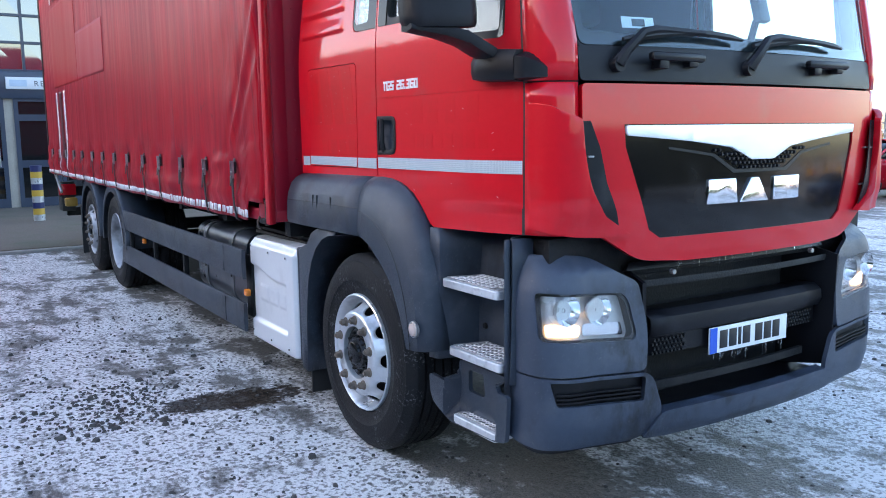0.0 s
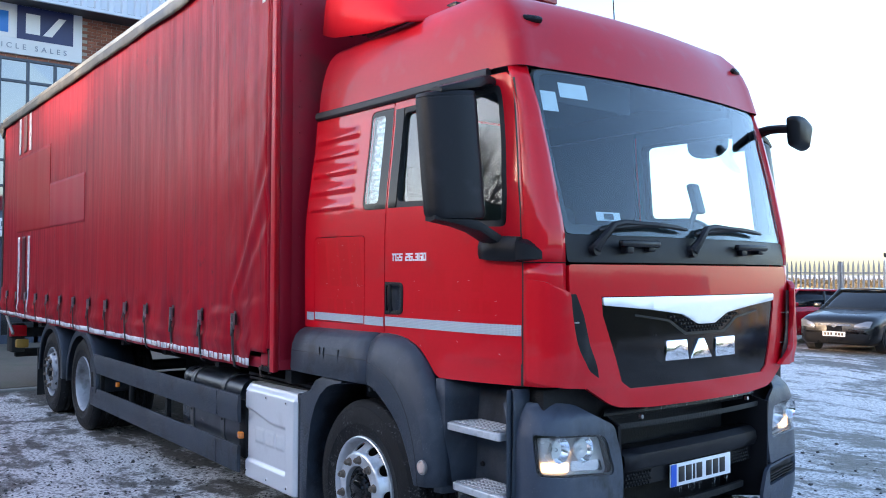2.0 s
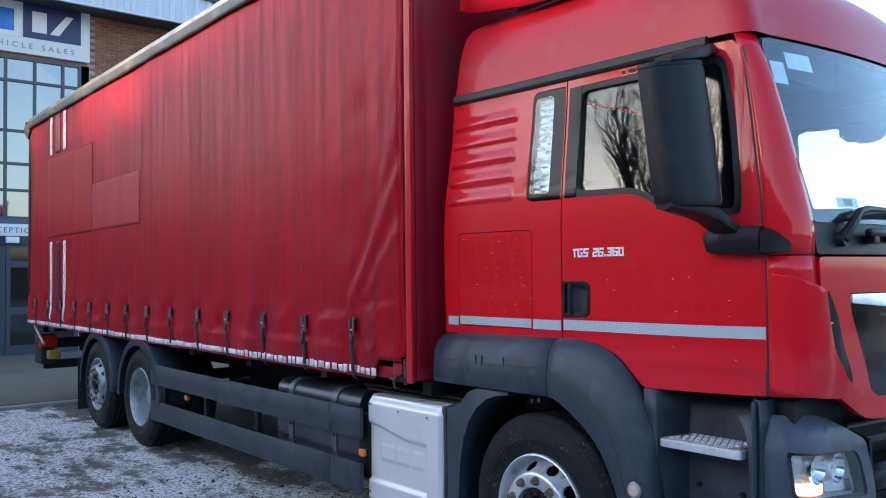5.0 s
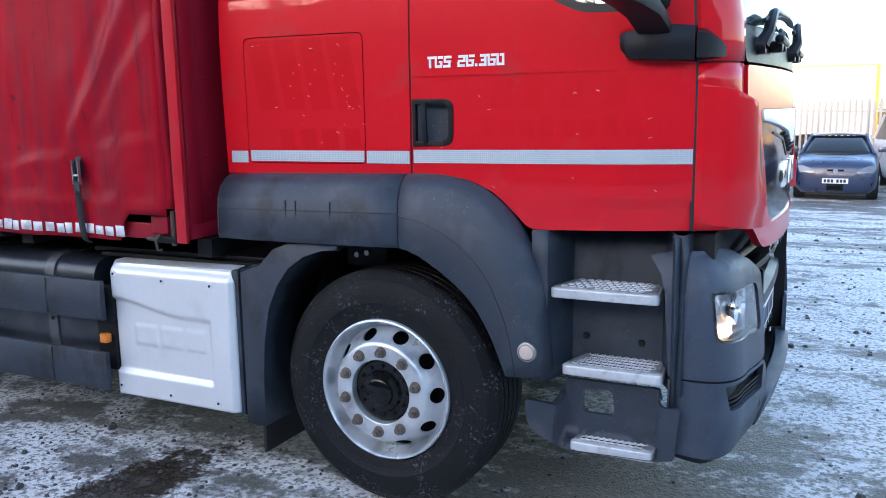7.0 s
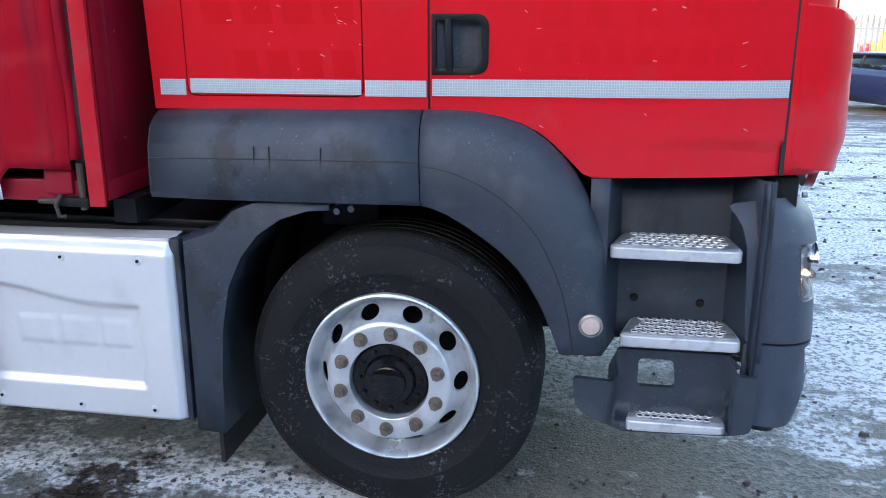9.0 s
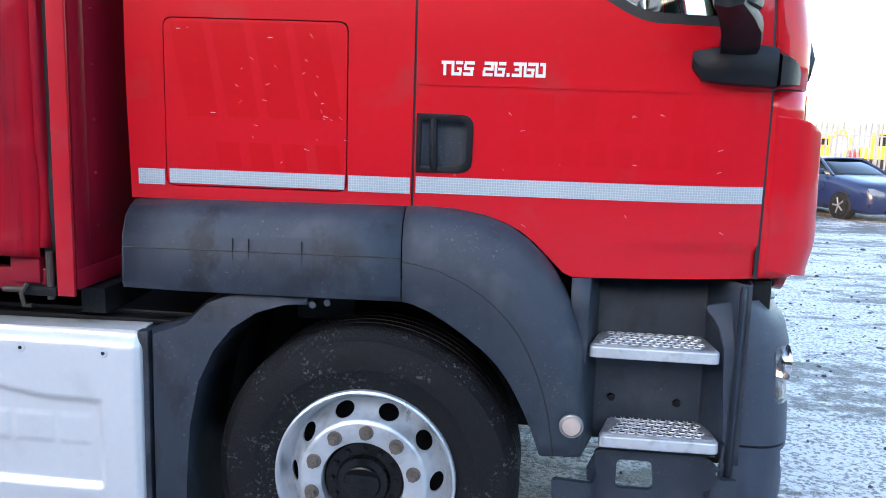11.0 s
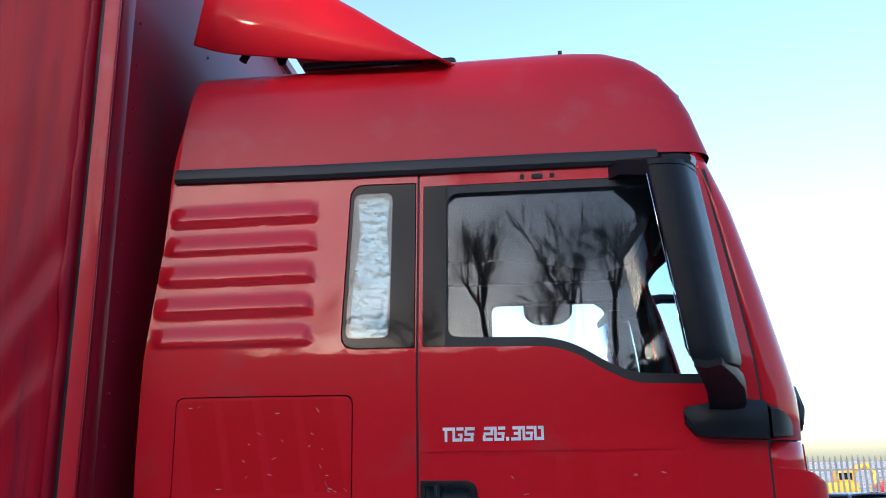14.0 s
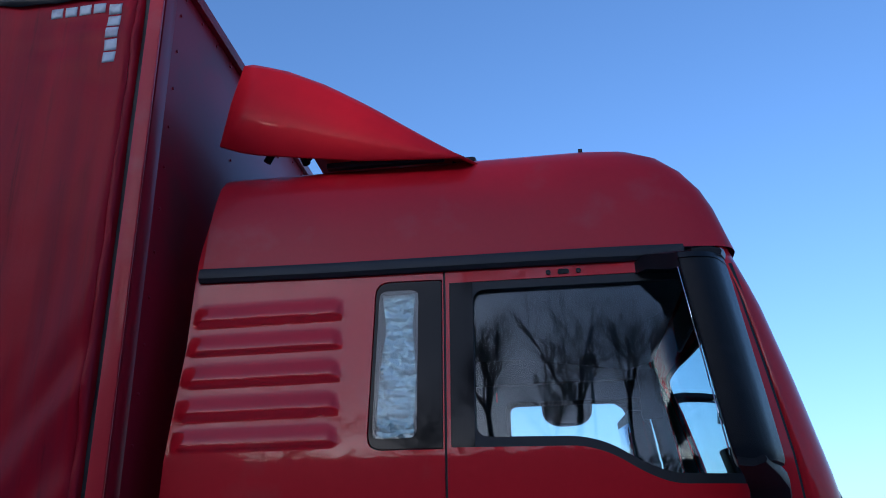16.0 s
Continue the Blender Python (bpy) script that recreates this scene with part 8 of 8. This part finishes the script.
    if grille == "wide":
        part("grille", sheet(rpoly([(-0.44, hood - 0.20), (-0.36, hood - 0.38), (0.36, hood - 0.38), (0.44, hood - 0.20)], 0.06), [], fy, (0, -1, 0), 0.1, 0.1), dark, c, thick=0.02)
        part("grille_bar", sheet(rpoly([(-0.45, hood - 0.20), (-0.43, hood - 0.245), (0.43, hood - 0.245), (0.45, hood - 0.20)], 0.01), [], lambda x, z: (x, fy(x, z)[1] - 0.012, z), (0, -1, 0), 0.1, 0.1), M_CHROME, c, thick=0.01)
    else:
        part("grille", sheet(rpoly([(-0.50, 0.42), (-0.42, 0.27), (0.42, 0.27), (0.50, 0.42)], 0.05), [], fy, (0, -1, 0), 0.1, 0.1), dark, c, thick=0.02)
        part("upper_slot", sheet(rpoly([(-0.42, hood - 0.20), (-0.40, hood - 0.24), (0.40, hood - 0.24), (0.42, hood - 0.20)], 0.01), [], fy, (0, -1, 0), 0.1, 0.1), dark, c, thick=0.02)
    part("badge", rod(bmesh.new(), (0, -0.03, hood - 0.235), (0, 0.0, hood - 0.235), 0.05, None, 16), M_CHROME, c, "plain round chrome badge")
    zp = 0.44 if grille == "wide" else 0.45
    pl = part("number_plate", bx(-0.26, 0.26, -0.035, -0.02, zp - 0.055, zp + 0.055), M_PLATE, c, "white plate with dark bars")
    for x0 in (-0.20, -0.13, -0.06, 0.05, 0.12, 0.19):
        part("plate_bar", bx(x0 - 0.025, x0 + 0.025, -0.037, -0.034, zp - 0.035, zp + 0.035), M_INK, pl)
    part("lower_intake", sheet(rpoly([(-0.55, 0.34), (-0.5, 0.24), (0.5, 0.24), (0.55, 0.34)], 0.03), [], fy, (0, -1, 0), 0.1, 0.1), dark, c, thick=0.02)
    return c


M_CARGLASS = mat("car_glass", (0.008, 0.011, 0.014), 0.05, spec=0.4, vary=0.2, vscale=2, fvary=0.02, rvary=0.02)
M_HEAD = mat("car_headlamp", (0.14, 0.15, 0.17), 0.16, metal=0.4, vary=0.2, vscale=12, fvary=0.2, coat=1.0)
P_BLACK = mat("black_car_paint", (0.006, 0.006, 0.007), 0.3, spec=0.3, coat=0.35, vary=0.1, fvary=0.05)
P_BLUE = mat("mid_blue_car_paint", (0.020, 0.034, 0.080), 0.3, coat=0.5, vary=0.1, fvary=0.05)
P_NAVY = mat("deep_blue_car_paint", (0.008, 0.014, 0.055), 0.3, coat=0.4, vary=0.1, fvary=0.05)
P_CRED = mat("red_car_paint", (0.40, 0.008, 0.02), 0.25, coat=0.8, vary=0.1, fvary=0.05)
P_SILVER = mat("pale_silver_car_paint", (0.30, 0.325, 0.37), 0.3, coat=0.5, vary=0.05, fvary=0.05)
P_WHITE = mat("white_van_paint", (0.72, 0.74, 0.76), 0.3, coat=0.6, vary=0.05, fvary=0.05)
car("saloon_car", "black saloon car with a chrome grille bar, parked at the fence", (-6.0, 17.0), 6, P_BLACK, 4.85, 1.86, 1.49, 0.88, 1.25, 2.05, 3.9, 4.6, 1.0)
car("red_hatchback", "red hatchback car parked at the fence", (-9.6, 18.2), -22, P_CRED, 4.2, 1.8, 1.47, 0.88, 1.1, 1.85, 3.5, 4.05, 1.05)
car("estate_car", "black estate car parked at the fence", (-1.35, 17.3), 0, P_BLACK, 4.5, 1.82, 1.52, 0.95, 1.15, 1.85, 3.9, 4.4, 1.05, grille="low")
car("blue_hatchback", "dusty blue hatchback car parked before the fence", (1.36, 17.2), 0, P_BLUE, 3.95, 1.72, 1.42, 0.90, 0.95, 1.70, 3.3, 3.85, 1.0, grille="low")
car("blue_saloon", "glossy deep blue saloon car with alloy wheels", (8.75, 17.5), 20, P_NAVY, 4.85, 1.85, 1.38, 0.90, 1.3, 2.1, 3.7, 4.5, 1.02)
car("silver_van", "pale silver small van with a dark grille, parked before the fence", (4.15, 19.0), 16, P_SILVER, 4.4, 1.84, 1.88, 1.10, 0.75, 1.45, 4.2, 4.38, 1.2, grille="wide")

# ---- beyond the fence ----
M_BLUECURT = mat("blue_trailer_curtain", (0.10, 0.13, 0.42), 0.5, vary=0.15, vscale=0.8, fvary=0.08, stretch=(1, 1, 0.2))
tr = thing("blue_curtain_trailer", "faded blue curtain-side trailer behind the fence", "trailer", at=(-3.9, 32.0, ground_z(-3.9, 32.0)), turn=82)
part("curtain", bx(0.12, 13.5, 0.02, 2.5, 1.25, 3.9), M_BLUECURT, tr)
part("end_frame", bx(-0.02, 0.12, 0, 2.52, 1.1, 4.0), M_WHITE, tr, "white end frame")
part("top_rail", bx(0.12, 13.6, -0.01, 2.53, 3.9, 4.0), M_WHITE, tr)
part("floor_beam", bx(0, 13.5, 0.05, 2.45, 1.0, 1.25), M_CHASSIS, tr)
for x in (1.0, 2.2, 7.0):
    part("wheel", rod(bmesh.new(), (x, 0.05, 0.5), (x, 0.4, 0.5), 0.5, None, 24), M_RUBBER, tr)
wt_ = thing("white_box_trailer", "white box trailer with a yellow edge behind the fence", "trailer", at=(-0.6, 33.0, ground_z(-0.6, 33.0)))
part("box", bx(0, 3.0, 0, 7.5, 1.1, 3.7), M_WHITE, wt_)
part("yellow_edge", bx(-0.03, 3.03, -0.03, 7.53, 3.66, 3.74), mat("pale_yellow_paint", (0.62, 0.48, 0.12), 0.5), wt_)
part("yellow_post", bx(2.95, 3.08, -0.08, 0.05, 0.9, 3.7), mat("orange_paint", (0.65, 0.28, 0.05), 0.5), wt_)
part("chassis", bx(0.4, 2.6, 0.2, 7.3, 0.7, 1.1), M_CHASSIS, wt_)
for x in (0.3, 2.7):
    part("wheel", rod(bmesh.new(), (x - 0.15, 1.2, 0.5), (x + 0.15, 1.2, 0.5), 0.5, None, 24), M_RUBBER, wt_)
wc = thing("white_lorry_cab", "white lorry cab standing behind the fence", "truck", at=(-9.2, 26.6, ground_z(-9.2, 26.6)))
part("cab", moved(bx(0, 2.0, 0, 2.3, 0.7, 2.62, bev=0.12), Matrix.Identity(4)), P_WHITE, wc)
part("windscreen", bx(0.15, 1.85, -0.02, 0.02, 1.45, 2.35, bev=0.01), M_CARGLASS, wc)
part("roof_beacon", bx(0.0, 1.9, 0.1, 0.5, 2.62, 2.78, bev=0.03), M_SEAL, wc)
for x in (0.15, 1.85):
    part("wheel", rod(bmesh.new(), (x - 0.15, 0.6, 0.45), (x + 0.15, 0.6, 0.45), 0.45, None, 20), M_RUBBER, wc)
M_YEL = mat("digger_yellow", (0.72, 0.38, 0.02), 0.45, vary=0.12, fvary=0.1, dirt=(0.2, 0.13, 0.05), dirt_amt=0.2)
for k, (x, y, h) in enumerate(((15.2, 45.0, 0.9), (19.0, 47.0, 1.05), (23.5, 48.0, 0.95))):
    dg = thing("excavator", "yellow excavator with a folded boom behind the fence", "excavator", "excavators", at=(x, y, ground_z(x, y)))
    dg.scale = (0.72, 0.72, 0.72)
    part("track_unit", bx(-1.3, 1.3, -1.4, 1.4, 0.0, 0.75, bev=0.15), M_CHASSIS, dg)
    part("house", bx(-1.1, 1.2, -1.1, 1.1, 0.8, 1.7, bev=0.1), M_YEL, dg)
    cb = part("operator_cab", bx(-0.2, 0.9, -1.1, 0.0, 1.7, 2.75 * h, bev=0.08), M_YEL, dg)
    part("cab_window", bx(-0.1, 0.8, -1.12, -1.08, 1.85, 2.6 * h), M_CARGLASS, cb)
    part("counterweight", bx(-1.4, -1.0, -1.0, 1.0, 0.85, 1.6, bev=0.1), M_REDLENS, dg)
    part("boom", tube(bmesh.new(), [(0.8, 0.3, 1.4), (1.5, 0.3, 2.9 * h), (2.3, 0.3, 3.2 * h), (2.9, 0.3, 2.2)], [0.22, 0.24, 0.2, 0.14], 6), M_YEL, dg)
    part("stick", tube(bmesh.new(), [(2.9, 0.3, 2.4), (2.5, 0.3, 1.0)], [0.15, 0.1], 6), M_YEL, dg)
    part("bucket", bx(2.2, 2.9, -0.1, 0.7, 0.3, 0.95, bev=0.1), M_CHASSIS, dg)


# ---- bare trees, hedge and lamp post behind the walk ----
M_BARK = mat("bare_bark", (0.055, 0.045, 0.038), 0.9, vary=0.3, fvary=0.3, bump=0.5, bscale=60)


def tree(at, h, seed, stem=0.0):
    r = random.Random(seed)
    t = thing("bare_tree", "leafless winter tree with fine twigs", "tree", "bare trees", at=(at[0], at[1], 0))
    trunk, crown = bmesh.new(), bmesh.new()

    def grow(bm, p, d, L, rad, depth):
        n = 3
        q = p
        for i in range(n):
            d = (d + Vector((r.gauss(0, 0.13), r.gauss(0, 0.13), r.gauss(0.03, 0.08)))).normalized()
            e = q + d * L / n
            ra, rb = max(0.008, rad * (1 - 0.28 * i / n)), max(0.008, rad * (1 - 0.28 * (i + 1) / n))
            rod(bm, q, e, ra, rb, 7 if depth < 2 else (4 if depth < 4 else 3), False)
            q = e
            if depth >= 1 and i < n - 1 and depth < 5 and r.random() < 0.65:
                k = (d + Vector((r.gauss(0, 0.6), r.gauss(0, 0.6), r.gauss(0.25, 0.3)))).normalized()
                grow(crown, q, k, L * r.uniform(0.5, 0.75), rb * 0.55, depth + 1)
        if depth < 5 and rad > 0.003:
            for i in range((2 if depth > 2 else 3) if depth else 5):
                k = (d + Vector((r.gauss(0, 0.42 + 0.1 * (depth == 0)), r.gauss(0, 0.42 + 0.1 * (depth == 0)), r.gauss(0.12, 0.2)))).normalized()
                grow(crown, q, k, L * r.uniform(0.62, 0.85), rad * 0.62 * r.uniform(0.7, 1), depth + 1)
    if stem:
        rod(trunk, (0, 0, -0.1), (0, 0, stem), h * 0.016, h * 0.011, 8)
    hc = h - stem
    grow(trunk, Vector((0, 0, stem - 0.1)), Vector((0, 0, 1)), hc * 0.26, max(hc * 0.017, 0.05), 0)
    part("trunk", trunk, M_BARK, t, smooth=60)
    part("crown", crown, M_BARK, t, smooth=60)
    return t


for i, (x, y, h, stem) in enumerate(((-2.2, -36.0, 22.9, 13.4), (1.6, -36.4, 25.4, 13.2), (4.4, -35.6, 24.8, 13.4), (-6.4, -34.5, 19.5, 10.0), (-11.6, -33.0, 21.0, 6.0), (7.8, -36.0, 22.6, 12.0), (-16.5, -31.5, 22.0, 4.0), (-21.8, -32.5, 23.0, 4.0), (-30.5, -28.0, 19.5, 4.0), (-26.0, -33.0, 21.0, 4.0), (12.0, -31.0, 15.0, 4.0), (0.1, -39.0, 20.5, 13.5))):
    tree((x, y), h, 40 + i, stem)


def hedge(at, length, h, seed, turn=0, col=(0.035, 0.045, 0.022), label="dense dark evergreen hedge out of view, added for shade and reflections", dip=0.0):
    """A tall evergreen belt: a ragged solid core with leaf tufts over it."""
    r = random.Random(seed)
    bm = bmesh.new()
    # the dips shape the cast shadow, leaving rear curtain and roof deflector sunlit
    top = lambda x: h * (1 - dip * (smooth01(-1.0, -3.8, x) + 1.35 * smooth01(-1.3, -0.5, x))) * (0.93 + 0.02 * noise.noise((x * 0.35, seed, 0)) + 0.035 * noise.noise((x * 1.5, seed, 3)))
    rows = []
    n = int(length / 0.5)
    for i in range(n + 1):
        x = -length / 2 + length * i / n
        t = top(x) - 0.25
        rows.append([(x, 0.55, 0), (x, 0.5 + 0.15 * noise.noise((x, 1, 0)), t * 0.5), (x, 0.25, t * 0.9), (x, 0, t), (x, -0.3, t * 0.9), (x, -0.55, 0)])
    skin(bm, rows)
    for i in range(int(length * 300)):
        x = r.uniform(-length / 2, length / 2)
        t = top(x)
        z = t * (r.random() ** 0.6)
        y = (0.5 - 0.4 * (z / t) ** 3) * (1 if r.random() < 0.75 else -1) + r.gauss(0, 0.12)
        a, b = Vector((x, y, max(0, z))), Vector((r.gauss(0, 0.2), r.gauss(0, 0.2), r.gauss(0.15, 0.2)))
        p = b.orthogonal().normalized() * 0.06
        bm.faces.new([bm.verts.new(a - p), bm.verts.new(a + b * 0.5 - p * 0.2), bm.verts.new(a + b), bm.verts.new(a + p)])
    ob = part("hedge", bm, mat("hedge_leaf", col, 0.8, vary=0.4, vscale=2, fvary=0.3), None, "", smooth=0)
    ob.matrix_world = pose(at[0], at[1], 0, 0, 0, turn)
    return tagged(ob, label, "hedge", "", "stuff")


# three hedges added out of view: one shades the lorry, two darken reflections
hedge((-6.0, -15.2), 70, 8.1, 3, dip=0.08)
hedge((-53.0, -24.0), 64, 9.5, 5)
hedge((30.0, 6.0), 76, 3.6, 9, 90)
hedge((-20.0, 70.0), 70, 1.1, 12, 0, (0.16, 0.12, 0.06), "low brown winter hedge beyond the fence")
lp = thing("lamp_post", "slim grey lamp post with a square head", "lamp post", at=(1.45, -17.0, 0))
part("post", rod(bmesh.new(), (0, 0, 0), (0, 0, 9.95), 0.06, 0.035, 12), M_GALV, lp)
part("head", bx(-0.17, 0.17, -0.17, 0.17, 9.93, 10.06, bev=0.03), M_CHASSIS, lp)

# loose stones on the yard
rng = random.Random(8)
bm = bmesh.new()
for i in range(4100):
    big = 2.0 if rng.random() < 0.06 else 1.0
    if i < 1000:
        x, y = rng.uniform(-4.0, 1.6), rng.uniform(-1.6, 0.3)
    elif i < 1500:
        x, y = rng.gauss(-1.38, 0.28), rng.gauss(-0.98, 0.30)
        big *= 1.25
    elif i < 3000:
        x, y = rng.uniform(-8.5, 5.5), rng.uniform(-2.4, 6.0)
    else:
        x, y = rng.uniform(-0.5, 6.5), rng.uniform(3.0, 14.0)
        big *= 1.6
    s_ = rng.uniform(0.004, 0.012) * big
    z = ground_z(x, y) + 0.018 * (noise.noise((x * 0.9, y * 0.9, 0)) + 0.6 * noise.noise((x * 3, y * 3, 4))) - 0.004
    c = Vector((x, y, z + s_ * 0.25))
    rad = [s_ * rng.uniform(0.6, 1.5) for k in range(5)]
    turn, flat = rng.uniform(0, 6.28), rng.uniform(0.25, 0.7)
    low = [bm.verts.new(c + Vector((math.cos(turn + 1.26 * k) * rad[k], math.sin(turn + 1.26 * k) * rad[k], -s_ * 0.5))) for k in range(5)]
    high = [bm.verts.new(c + Vector((math.cos(turn + 1.26 * k) * rad[k] * 0.62, math.sin(turn + 1.26 * k) * rad[k] * 0.62, s_ * flat * rng.uniform(0.6, 1.2)))) for k in range(5)]
    for k in range(5):
        bm.faces.new((low[k], low[(k + 1) % 5], high[(k + 1) % 5], high[k]))
    bm.faces.new(high)
st = part("loose_stones", bm, mat("dark_stone", (0.06, 0.055, 0.05), 0.7, vary=0.4, vscale=9, fvary=0.3), None, "small dark loose stones on the yard", smooth=0)
tagged(st, "small dark loose stones scattered over the yard", "stones", "", "stuff")
